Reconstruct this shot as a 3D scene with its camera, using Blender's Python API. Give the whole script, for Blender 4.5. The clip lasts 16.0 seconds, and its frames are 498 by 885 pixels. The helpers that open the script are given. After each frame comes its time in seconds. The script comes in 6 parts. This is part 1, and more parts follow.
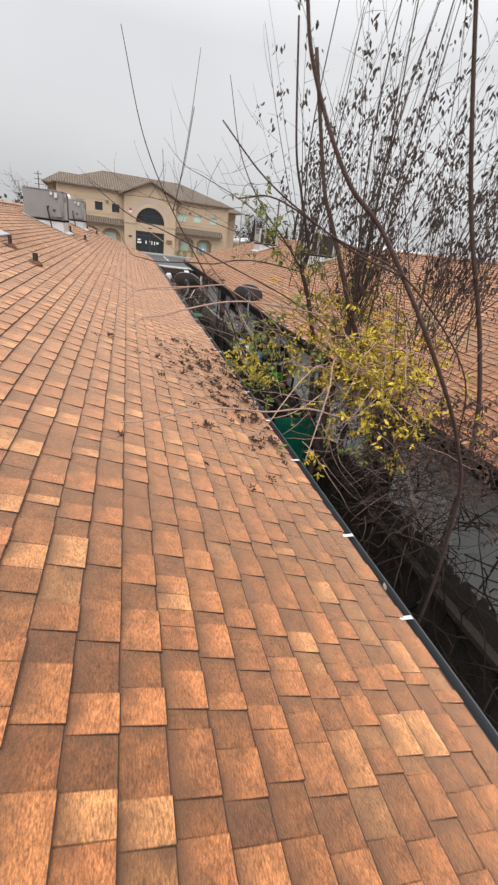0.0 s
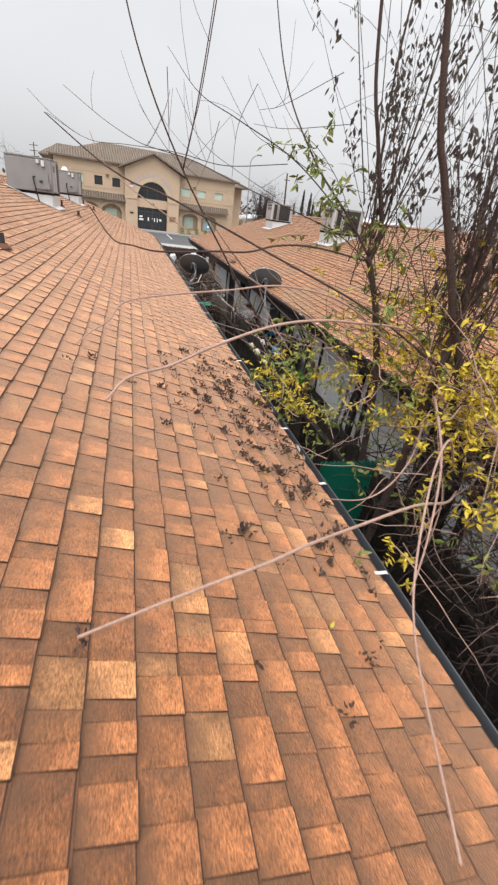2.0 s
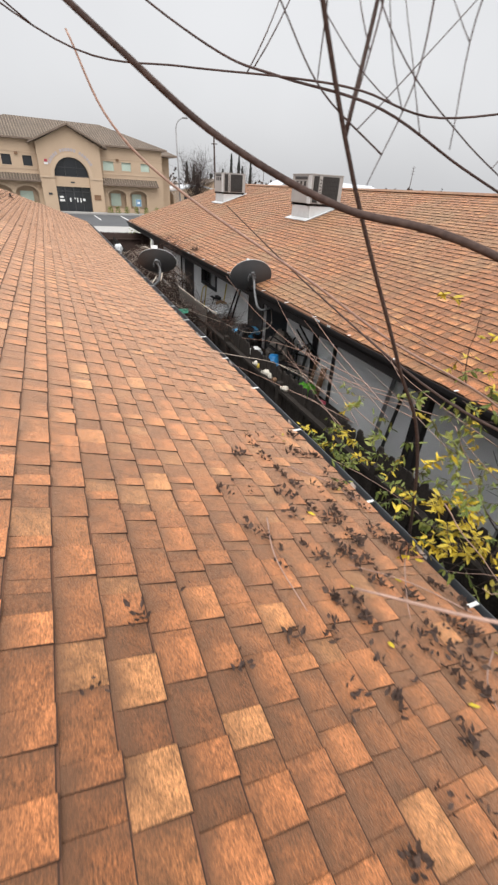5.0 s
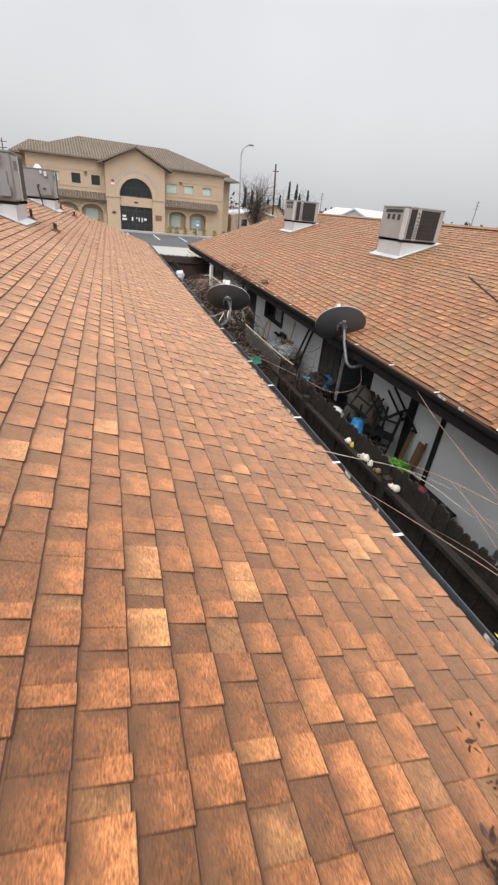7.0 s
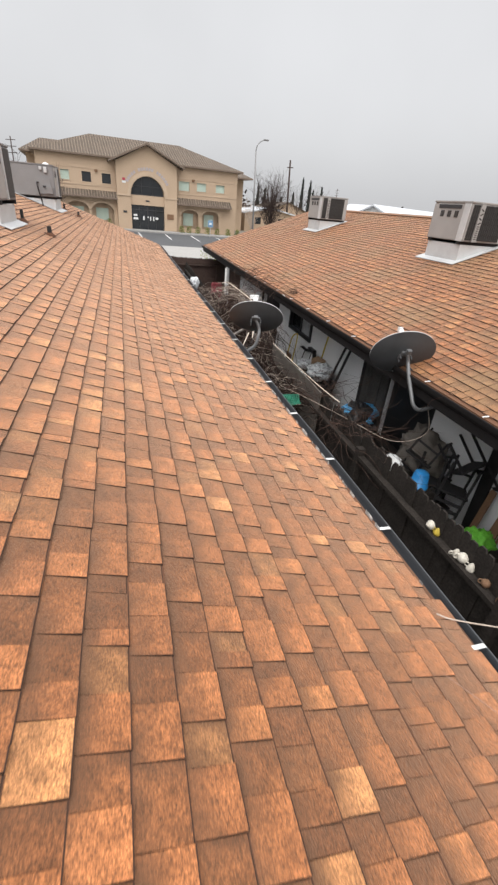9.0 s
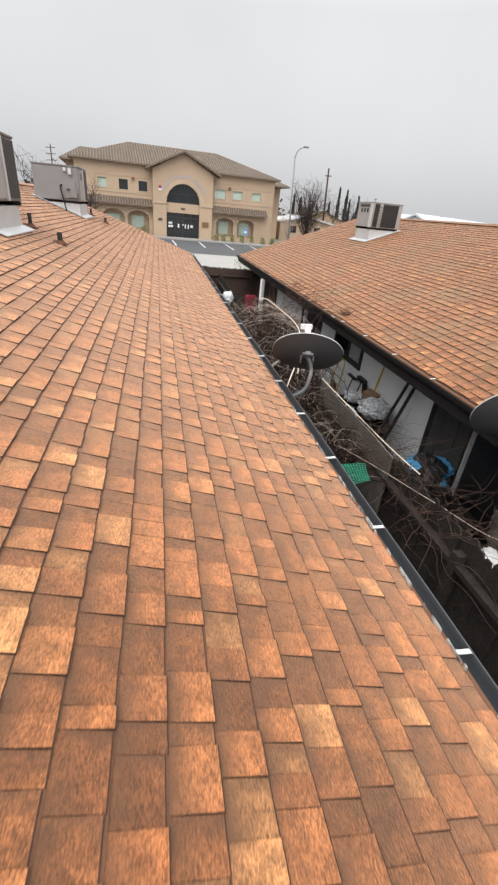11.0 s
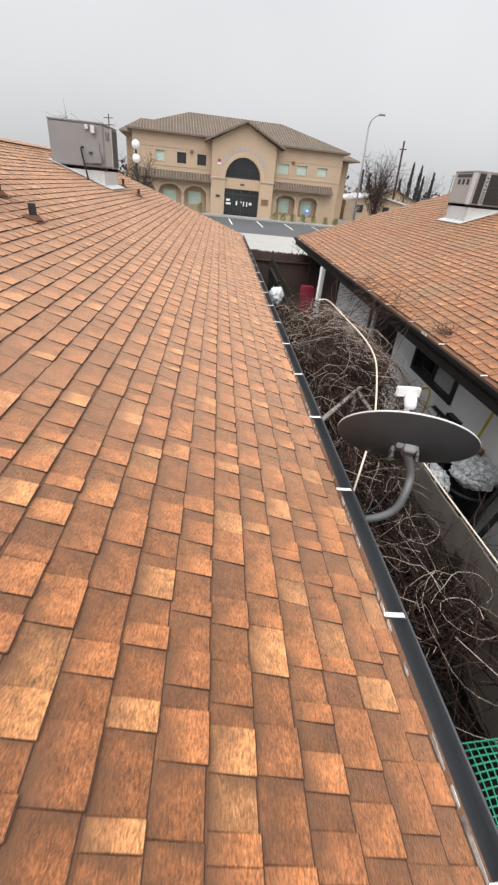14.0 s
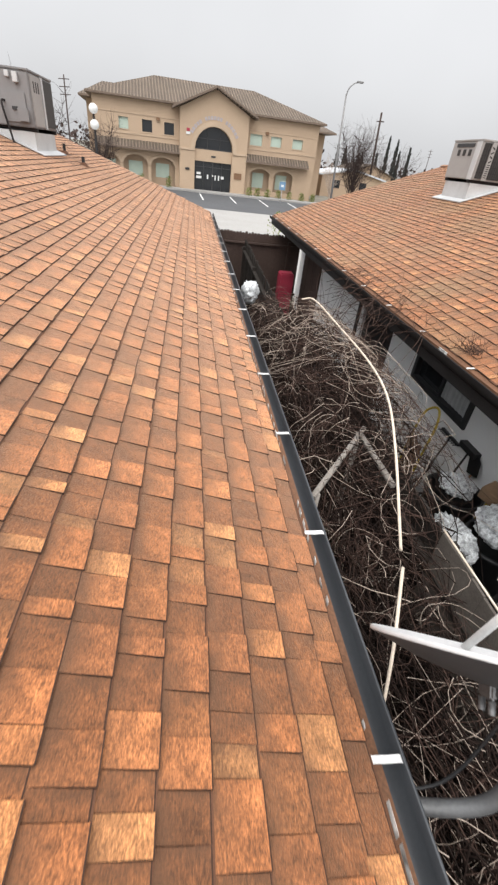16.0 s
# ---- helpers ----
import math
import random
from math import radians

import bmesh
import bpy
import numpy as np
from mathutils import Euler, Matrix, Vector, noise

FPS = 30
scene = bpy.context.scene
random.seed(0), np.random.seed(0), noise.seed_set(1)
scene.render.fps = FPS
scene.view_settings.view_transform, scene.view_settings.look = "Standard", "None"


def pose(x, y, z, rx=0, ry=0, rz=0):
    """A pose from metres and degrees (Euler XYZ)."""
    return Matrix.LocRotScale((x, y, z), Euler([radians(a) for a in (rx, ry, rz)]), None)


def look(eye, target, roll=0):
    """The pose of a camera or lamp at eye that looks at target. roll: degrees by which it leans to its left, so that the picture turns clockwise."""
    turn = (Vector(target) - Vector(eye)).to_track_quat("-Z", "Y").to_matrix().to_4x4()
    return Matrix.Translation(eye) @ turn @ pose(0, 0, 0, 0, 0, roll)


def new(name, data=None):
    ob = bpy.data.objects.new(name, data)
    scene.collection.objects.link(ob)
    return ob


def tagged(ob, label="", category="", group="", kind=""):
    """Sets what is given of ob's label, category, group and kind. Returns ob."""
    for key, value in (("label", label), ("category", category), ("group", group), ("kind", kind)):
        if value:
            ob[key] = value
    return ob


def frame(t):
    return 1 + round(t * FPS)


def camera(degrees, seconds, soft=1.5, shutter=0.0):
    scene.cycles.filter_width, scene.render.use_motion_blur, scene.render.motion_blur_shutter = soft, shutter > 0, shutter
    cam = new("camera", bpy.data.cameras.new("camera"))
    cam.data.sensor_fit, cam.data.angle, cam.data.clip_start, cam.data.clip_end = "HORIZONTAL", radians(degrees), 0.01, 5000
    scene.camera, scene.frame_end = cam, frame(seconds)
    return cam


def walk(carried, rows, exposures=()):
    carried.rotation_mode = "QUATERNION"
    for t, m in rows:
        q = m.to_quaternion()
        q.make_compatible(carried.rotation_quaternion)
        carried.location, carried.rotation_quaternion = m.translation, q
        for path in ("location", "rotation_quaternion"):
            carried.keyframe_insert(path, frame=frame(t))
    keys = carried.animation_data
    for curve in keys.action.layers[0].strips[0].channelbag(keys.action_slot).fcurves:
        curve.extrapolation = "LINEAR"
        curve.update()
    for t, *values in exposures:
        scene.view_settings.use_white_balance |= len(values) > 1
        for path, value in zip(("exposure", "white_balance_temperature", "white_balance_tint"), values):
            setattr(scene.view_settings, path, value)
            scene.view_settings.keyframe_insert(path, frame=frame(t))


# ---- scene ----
cam = camera(61.5, 16.0, soft=2.4, shutter=0.2)
# seconds, x, y, z in metres, then the turn in degrees
PATH = [
    (0.0, -1.455, 0.000, 4.482, 63.98, -6.90, -14.52),
    (0.5, -1.464, 0.392, 4.497, 62.45, -7.45, -13.28),
    (1.0, -1.392, 0.834, 4.459, 62.87, -7.62, -12.25),
    (1.5, -1.373, 1.255, 4.436, 61.67, -7.99, -14.62),
    (2.0, -1.350, 1.658, 4.420, 61.40, -6.86, -13.95),
    (2.5, -1.332, 2.102, 4.409, 58.71, -5.67, -15.11),
    (3.0, -1.397, 2.494, 4.431, 55.95, -7.19, -17.94),
    (3.5, -1.446, 2.928, 4.448, 61.28, -6.33, -15.74),
    (4.0, -1.505, 3.349, 4.468, 61.05, -3.91, -19.38),
    (4.5, -1.617, 3.695, 4.510, 57.94, -2.68, -24.90),
    (5.0, -1.707, 4.109, 4.517, 58.72, -2.91, -22.68),
    (7.5, -1.729, 6.562, 4.543, 60.94, -5.27, -16.07),
    (8.0, -1.653, 7.009, 4.529, 60.04, -5.54, -16.23),
    (8.5, -1.631, 7.420, 4.533, 60.05, -5.61, -17.42),
    (9.0, -1.563, 7.843, 4.514, 60.53, -4.59, -14.90),
    (11.5, -1.257, 9.987, 4.409, 61.15, -5.24, -9.84),
    (12.0, -1.137, 10.428, 4.389, 61.18, -5.63, -8.87),
    (12.5, -1.049, 10.819, 4.367, 61.06, -6.17, -10.50),
    (13.0, -0.929, 11.224, 4.329, 59.92, -6.30, -8.25),
    (13.5, -0.895, 11.634, 4.305, 58.30, -5.88, -5.14),
    (14.0, -0.847, 12.038, 4.283, 58.21, -5.14, -3.30),
    (14.5, -0.773, 12.424, 4.258, 57.32, -5.72, -3.98),
    (15.0, -0.744, 12.802, 4.249, 56.22, -6.72, -5.76),
    (15.5, -0.676, 13.210, 4.212, 56.35, -6.32, -5.83),
    (16.0, -0.623, 13.619, 4.199, 55.94, -5.77, -6.39),
]
walk(cam, [(t, pose(*p)) for t, *p in PATH], [(0.0, -0.07), (1.0, -0.02), (3.0, 0.12), (4.0, 0.0), (5.0, 0.02), (7.5, -0.04), (9.0, -0.05), (12.0, 0.0), (14.5, 0.0), (16.0, 0.08)])

# ---- light: a bright overcast sky and a very soft sun ----
world = bpy.data.worlds.new("overcast_sky")
scene.world = world
world.use_nodes = True
wn, wl = world.node_tree.nodes, world.node_tree.links
bg = wn["Background"]
sky = wn.new("ShaderNodeTexSky")
sky.sky_type, sky.sun_disc = "NISHITA", False
sky.sun_elevation, sky.sun_rotation = radians(38), radians(200)
sky.air_density, sky.dust_density = 1.0, 6.0
grey = wn.new("ShaderNodeHueSaturation")
grey.inputs["Saturation"].default_value, grey.inputs["Value"].default_value = 0.12, 0.05
wl.new(sky.outputs[0], grey.inputs["Color"])
wtc = wn.new("ShaderNodeTexCoord")
sep = wn.new("ShaderNodeSeparateXYZ")
wl.new(wtc.outputs["Generated"], sep.inputs[0])
ramp = wn.new("ShaderNodeValToRGB")
for pos, val in ((0.0, 0.595), (0.1, 0.61), (0.3, 0.645), (0.6, 0.95)):
    e = ramp.color_ramp.elements.new(pos) if pos > 0 else ramp.color_ramp.elements[0]
    e.position, e.color = pos, (val * 0.982, val * 0.989, val * 1.014, 1)
ramp.color_ramp.elements[-1].color = (1, 1, 1, 1)
wl.new(sep.outputs["Z"], ramp.inputs[0])
lift = wn.new("ShaderNodeMapRange")
for k, v in (("From Min", 0.3), ("From Max", 1.0), ("To Min", 1.0), ("To Max", 2.6)):
    lift.inputs[k].default_value = v
wl.new(sep.outputs["Z"], lift.inputs["Value"])
cloud = wn.new("ShaderNodeTexNoise")
cloud.inputs["Scale"].default_value, cloud.inputs["Detail"].default_value = 2.4, 4
wl.new(wtc.outputs["Generated"], cloud.inputs["Vector"])
cmap = wn.new("ShaderNodeMapRange")
for k, v in (("To Min", 0.87), ("To Max", 1.13)):
    cmap.inputs[k].default_value = v
wl.new(cloud.outputs["Fac"], cmap.inputs["Value"])
times = wn.new("ShaderNodeMath")
times.operation = "MULTIPLY"
wl.new(lift.outputs[0], times.inputs[0])
wl.new(cmap.outputs[0], times.inputs[1])
scale = wn.new("ShaderNodeVectorMath")
scale.operation = "SCALE"
wl.new(ramp.outputs[0], scale.inputs[0])
wl.new(times.outputs[0], scale.inputs["Scale"])
both = wn.new("ShaderNodeVectorMath")
both.operation = "ADD"
wl.new(scale.outputs[0], both.inputs[0])
wl.new(grey.outputs[0], both.inputs[1])
wl.new(both.outputs[0], bg.inputs["Color"])
bg.inputs["Strength"].default_value = 1.0

sun = new("sun", bpy.data.lights.new("sun", "SUN"))
sun.data.energy, sun.data.angle, sun.data.color = 1.0, radians(25), (1.0, 0.965, 0.91)
sun.matrix_world = look((0, 0, 30), (6, 16, 0))

# ---- materials ----
rng = random.Random(7)


def material(name, color, rough=0.7, metal=0.0, vary=0.18, size=3.0, bump=0.15, grain=90.0, second=None, stain=0.5):
    """Principled surface with broad stains and fine grain in world space."""
    m = bpy.data.materials.new(name)
    m.use_nodes = True
    n, l = m.node_tree.nodes, m.node_tree.links
    b = n["Principled BSDF"]
    b.inputs["Roughness"].default_value, b.inputs["Metallic"].default_value = rough, metal
    geo = n.new("ShaderNodeNewGeometry")
    big, fine = n.new("ShaderNodeTexNoise"), n.new("ShaderNodeTexNoise")
    big.inputs["Scale"].default_value, big.inputs["Detail"].default_value = size, 6
    fine.inputs["Scale"].default_value, fine.inputs["Detail"].default_value = grain, 3
    l.new(geo.outputs["Position"], big.inputs["Vector"])
    l.new(geo.outputs["Position"], fine.inputs["Vector"])
    mix = n.new("ShaderNodeMix")
    mix.data_type = "RGBA"
    dark = second or tuple(c * 0.6 for c in color)
    mix.inputs["A"].default_value, mix.inputs["B"].default_value = (*color, 1), (*dark, 1)
    rampy = n.new("ShaderNodeMapRange")
    rampy.inputs["From Min"].default_value, rampy.inputs["From Max"].default_value = 0.42, 0.75
    rampy.inputs["To Max"].default_value = stain
    l.new(big.outputs["Fac"], rampy.inputs["Value"])
    l.new(rampy.outputs[0], mix.inputs["Factor"])
    spread = n.new("ShaderNodeMapRange")
    spread.inputs["From Min"].default_value, spread.inputs["From Max"].default_value = 0.3, 0.7
    spread.inputs["To Min"].default_value, spread.inputs["To Max"].default_value = 1 - vary, 1 + vary
    l.new(fine.outputs["Fac"], spread.inputs["Value"])
    mul = n.new("ShaderNodeVectorMath")
    mul.operation = "SCALE"
    l.new(mix.outputs["Result"], mul.inputs[0])
    l.new(spread.outputs[0], mul.inputs["Scale"])
    l.new(mul.outputs[0], b.inputs["Base Color"])
    if bump:
        bm_ = n.new("ShaderNodeBump")
        bm_.inputs["Strength"].default_value, bm_.inputs["Distance"].default_value = bump, 0.01
        l.new(fine.outputs["Fac"], bm_.inputs["Height"])
        l.new(bm_.outputs[0], b.inputs["Normal"])
    return m


def shingle_material(name, own, depth=1.0, sheen=0.82, moss=0.0):
    """Blended asphalt shingle: each tab takes one of the blend's tones; mineral granules give the grain."""
    m = bpy.data.materials.new(name)
    m.use_nodes = True
    n, l = m.node_tree.nodes, m.node_tree.links
    b = n["Principled BSDF"]
    b.inputs["Roughness"].default_value = 0.6
    b.inputs["Specular IOR Level"].default_value = 0.22
    b.inputs["Sheen Weight"].default_value, b.inputs["Sheen Roughness"].default_value = sheen, 0.5
    b.inputs["Sheen Tint"].default_value = (1.0, 0.66, 0.46, 1)
    geo = n.new("ShaderNodeNewGeometry")
    rnd = n.new("ShaderNodeObjectInfo").outputs["Random"] if own else geo.outputs["Random Per Island"]
    tone = n.new("ShaderNodeValToRGB")
    tone.color_ramp.interpolation = "LINEAR"
    stops = ((0.0, (0.197, 0.072, 0.025)), (0.14, (0.236, 0.085, 0.031)), (0.32, (0.275, 0.100, 0.035)), (0.56, (0.307, 0.109, 0.037)),
             (0.80, (0.340, 0.125, 0.044)), (0.88, (0.366, 0.141, 0.049)), (0.9, (0.402, 0.174, 0.065)), (1.0, (0.454, 0.203, 0.078)))
    for i, (pos, c) in enumerate(stops):
        e = tone.color_ramp.elements[min(i, 1)] if i in (0, len(stops) - 1) else tone.color_ramp.elements.new(pos)
        if i == len(stops) - 1:
            e = tone.color_ramp.elements[-1]
        e.position, e.color = pos, (*(v * depth for v in c), 1)
    l.new(rnd, tone.inputs[0])
    pos = n.new("ShaderNodeMapping")
    pos.inputs["Scale"].default_value = (185, 62, 185)
    l.new(geo.outputs["Position"], pos.inputs["Vector"])
    streak, gran, patch, broad = (n.new("ShaderNodeTexNoise") for _ in range(4))
    l.new(pos.outputs[0], streak.inputs["Vector"])
    streak.inputs["Scale"].default_value, streak.inputs["Detail"].default_value = 1.0, 3
    for node, s, d in ((gran, 300, 2), (patch, 17.0, 6), (broad, 1.6, 4)):
        node.inputs["Scale"].default_value, node.inputs["Detail"].default_value = s, d
        l.new(geo.outputs["Position"], node.inputs["Vector"])
    last = tone.outputs[0]
    for node, lo, hi, f0, f1 in ((streak, 0.46, 1.54, 0.3, 0.7), (gran, 0.5, 1.5, 0.3, 0.7), (patch, 0.62, 1.26, 0.3, 0.7), (broad, 0.8, 1.16, 0.3, 0.7)):
        r = n.new("ShaderNodeMapRange")
        r.inputs["From Min"].default_value, r.inputs["From Max"].default_value = f0, f1
        r.inputs["To Min"].default_value, r.inputs["To Max"].default_value = lo, hi
        l.new(node.outputs["Fac"], r.inputs["Value"])
        s = n.new("ShaderNodeVectorMath")
        s.operation = "SCALE"
        l.new(last, s.inputs[0])
        l.new(r.outputs[0], s.inputs["Scale"])
        last = s.outputs[0]
    uv = n.new("ShaderNodeUVMap")
    uvx = n.new("ShaderNodeSeparateXYZ")
    l.new(uv.outputs[0], uvx.inputs[0])
    # the blend: laminated tabs carry lighter granules than the base ply between them
    ply_ = n.new("ShaderNodeMapRange")
    ply_.inputs["From Min"].default_value, ply_.inputs["From Max"].default_value = 4.0, 5.0
    ply_.inputs["To Min"].default_value, ply_.inputs["To Max"].default_value = (0.70, 1.13) if moss == 0 else (0.84, 1.1)
    l.new(uvx.outputs["Y"], ply_.inputs["Value"])
    blend = n.new("ShaderNodeVectorMath")
    blend.operation = "SCALE"
    l.new(last, blend.inputs[0])
    l.new(ply_.outputs[0], blend.inputs["Scale"])
    last = blend.outputs[0]
    if moss:
        # olive lichen in broad uneven stains
        spots = n.new("ShaderNodeTexNoise")
        spots.inputs["Scale"].default_value, spots.inputs["Detail"].default_value = 0.9, 7
        l.new(geo.outputs["Position"], spots.inputs["Vector"])
        much = n.new("ShaderNodeMapRange")
        much.inputs["From Min"].default_value, much.inputs["From Max"].default_value = 0.45, 0.68
        much.inputs["To Max"].default_value = moss
        l.new(spots.outputs["Fac"], much.inputs["Value"])
        lichen = n.new("ShaderNodeMix")
        lichen.data_type = "RGBA"
        l.new(much.outputs[0], lichen.inputs["Factor"])
        l.new(last, lichen.inputs["A"])
        lichen.inputs["B"].default_value = (0.20, 0.122, 0.056, 1)
        last = lichen.outputs["Result"]
    # printed granule band plus painted shade at each tab's top, under the next course
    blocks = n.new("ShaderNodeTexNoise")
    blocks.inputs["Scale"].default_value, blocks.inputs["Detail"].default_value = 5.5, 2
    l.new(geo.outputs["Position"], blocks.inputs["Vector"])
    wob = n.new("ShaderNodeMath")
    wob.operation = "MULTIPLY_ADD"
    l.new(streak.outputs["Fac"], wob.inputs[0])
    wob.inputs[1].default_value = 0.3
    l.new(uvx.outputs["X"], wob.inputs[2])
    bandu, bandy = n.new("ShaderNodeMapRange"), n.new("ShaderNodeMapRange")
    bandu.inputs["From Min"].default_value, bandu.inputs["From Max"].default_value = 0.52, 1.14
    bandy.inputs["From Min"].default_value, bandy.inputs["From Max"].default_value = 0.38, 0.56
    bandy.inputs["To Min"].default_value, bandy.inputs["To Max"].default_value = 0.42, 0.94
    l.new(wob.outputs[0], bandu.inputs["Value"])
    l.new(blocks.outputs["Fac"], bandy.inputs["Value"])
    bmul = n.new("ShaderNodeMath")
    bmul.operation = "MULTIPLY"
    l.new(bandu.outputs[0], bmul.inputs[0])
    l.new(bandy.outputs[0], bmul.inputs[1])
    # grime and painted shade along the joint, at the foot of a raised tab
    side = n.new("ShaderNodeMath")
    side.operation = "MULTIPLY_ADD"
    l.new(patch.outputs["Fac"], side.inputs[0])
    side.inputs[1].default_value = 0.05
    l.new(uvx.outputs["Y"], side.inputs[2])
    grime_shade = n.new("ShaderNodeMapRange")
    grime_shade.inputs["From Min"].default_value, grime_shade.inputs["From Max"].default_value = 0.03, 0.085
    grime_shade.inputs["To Min"].default_value, grime_shade.inputs["To Max"].default_value = 0.62, 0.0
    l.new(side.outputs[0], grime_shade.inputs["Value"])
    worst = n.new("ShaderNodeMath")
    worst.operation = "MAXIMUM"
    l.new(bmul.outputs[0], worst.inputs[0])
    l.new(grime_shade.outputs[0], worst.inputs[1])
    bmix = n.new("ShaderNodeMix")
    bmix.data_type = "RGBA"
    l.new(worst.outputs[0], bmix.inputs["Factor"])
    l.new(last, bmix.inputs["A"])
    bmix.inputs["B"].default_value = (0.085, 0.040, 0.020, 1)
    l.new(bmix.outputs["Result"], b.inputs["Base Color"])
    add = n.new("ShaderNodeMath")
    l.new(streak.outputs["Fac"], add.inputs[0])
    l.new(gran.outputs["Fac"], add.inputs[1])
    bp = n.new("ShaderNodeBump")
    bp.inputs["Strength"].default_value, bp.inputs["Distance"].default_value = 0.6, 0.005
    l.new(add.outputs[0], bp.inputs["Height"])
    l.new(bp.outputs[0], b.inputs["Normal"])
    return m


def tile_material(name, color):
    """Clay roof tile seen far off: rows and barrels as relief."""
    m = material(name, color, 0.8, vary=0.2, size=0.6, grain=8)
    n, l = m.node_tree.nodes, m.node_tree.links
    b = n["Principled BSDF"]
    tc = n.new("ShaderNodeTexCoord")
    wx, wy = n.new("ShaderNodeTexWave"), n.new("ShaderNodeTexWave")
    wx.bands_direction, wx.wave_profile = "X", "SIN"
    wx.inputs["Scale"].default_value = 1.05
    wy.bands_direction, wy.wave_profile = "Y", "SAW"
    wy.inputs["Scale"].default_value = 0.95
    for w in (wx, wy):
        l.new(tc.outputs["Object"], w.inputs["Vector"])
    a = n.new("ShaderNodeMath")
    l.new(wx.outputs["Fac"], a.inputs[0])
    l.new(wy.outputs["Fac"], a.inputs[1])
    bp = n.new("ShaderNodeBump")
    bp.inputs["Strength"].default_value, bp.inputs["Distance"].default_value = 0.9, 0.12
    # the barrel relief is also drawn in the colour: darker troughs, paler crests
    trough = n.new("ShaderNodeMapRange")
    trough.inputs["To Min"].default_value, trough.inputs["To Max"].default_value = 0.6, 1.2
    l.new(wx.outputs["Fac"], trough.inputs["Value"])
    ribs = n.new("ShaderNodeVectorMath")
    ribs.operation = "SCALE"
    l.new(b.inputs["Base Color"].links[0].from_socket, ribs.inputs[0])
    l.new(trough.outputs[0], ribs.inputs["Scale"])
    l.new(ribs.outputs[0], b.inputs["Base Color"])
    l.new(a.outputs[0], bp.inputs["Height"])
    l.new(bp.outputs[0], b.inputs["Normal"])
    return m


def glass_material(name, tint=(0.02, 0.022, 0.025), rough=0.08):
    m = bpy.data.materials.new(name)
    m.use_nodes = True
    b = m.node_tree.nodes["Principled BSDF"]
    b.inputs["Base Color"].default_value = (*tint, 1)
    b.inputs["Roughness"].default_value, b.inputs["IOR"].default_value = rough, 1.5
    return m


M = {}
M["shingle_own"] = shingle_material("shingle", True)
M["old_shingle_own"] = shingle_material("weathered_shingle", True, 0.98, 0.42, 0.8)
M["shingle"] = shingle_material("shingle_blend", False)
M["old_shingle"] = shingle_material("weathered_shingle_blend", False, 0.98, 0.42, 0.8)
M["edge"] = material("asphalt_edge", (0.05, 0.024, 0.014), 0.95, vary=0.3)
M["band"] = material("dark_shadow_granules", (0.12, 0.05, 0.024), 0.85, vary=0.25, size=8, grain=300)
M["felt"] = material("roof_deck", (0.15, 0.07, 0.036), 0.9, vary=0.25, size=6)
M["gutter"] = material("painted_gutter", (0.052, 0.056, 0.062), 0.33, vary=0.06, size=2.2, bump=0.03, second=(0.036, 0.039, 0.044))
M["strap"] = material("gutter_strap_white", (0.78, 0.78, 0.77), 0.5, vary=0.05)
M["drip"] = material("chipped_white_drip_edge", (0.72, 0.71, 0.68), 0.6, size=16, second=(0.06, 0.055, 0.05), stain=1.0)
M["fascia"] = material("dark_fascia", (0.022, 0.02, 0.02), 0.7)
# pale so that the unseen soffit bounces light onto the patio wall
M["soffit"] = material("bounce_soffit", (0.55, 0.54, 0.52), 0.8)
M["wall"] = material("grey_white_wall_paint", (0.84, 0.84, 0.84), 0.75, vary=0.07, size=1.2, second=(0.64, 0.63, 0.62), bump=0.1)
M["wood"] = material("weathered_fence_wood", (0.036, 0.03, 0.026), 0.9, vary=0.3, size=6, grain=45, second=(0.012, 0.0105, 0.0095))
M["wood2"] = material("red_brown_fence_wood", (0.06, 0.036, 0.028), 0.85, vary=0.3, size=5, grain=45)
M["post"] = material("dark_patio_post", (0.03, 0.028, 0.028), 0.75)
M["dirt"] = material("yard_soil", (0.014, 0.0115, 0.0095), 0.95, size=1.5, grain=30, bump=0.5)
M["ground"] = material("ground_far", (0.2, 0.185, 0.15), 0.95, size=0.05, grain=0.6, second=(0.1, 0.11, 0.07))
M["asphalt"] = material("asphalt", (0.075, 0.077, 0.082), 0.9, size=0.35, grain=40, second=(0.05, 0.05, 0.053))
M["concrete"] = material("concrete", (0.32, 0.31, 0.295), 0.9, size=0.5, grain=30, second=(0.25, 0.24, 0.225))
M["paint"] = material("road_paint", (0.75, 0.75, 0.73), 0.8, size=4)
M["stucco"] = material("tan_stucco", (0.46, 0.34, 0.238), 0.92, vary=0.06, size=0.35, grain=20, second=(0.39, 0.285, 0.2), stain=0.7)
M["stucco2"] = material("light_stucco_trim", (0.49, 0.37, 0.265), 0.92, vary=0.05, size=0.5, grain=20, stain=0.4)
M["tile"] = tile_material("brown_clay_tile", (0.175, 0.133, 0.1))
M["eave"] = material("eave_board", (0.17, 0.125, 0.095), 0.8)
M["glass"] = glass_material("dark_window_glass")
M["blind"] = material("pale_green_blind", (0.46, 0.55, 0.47), 0.7, vary=0.05, size=1.0, stain=0.3)
M["frame_dark"] = material("dark_frame", (0.03, 0.03, 0.032), 0.5)
M["white"] = material("white_paint", (0.74, 0.74, 0.73), 0.6, vary=0.05)
M["sign"] = material("faded_blue_grey_lettering", (0.4, 0.36, 0.37), 0.8)
M["acbox"] = material("ac_sheet_metal", (0.36, 0.345, 0.33), 0.55, metal=0.15, vary=0.05, size=2.5, bump=0.02, second=(0.27, 0.255, 0.24))
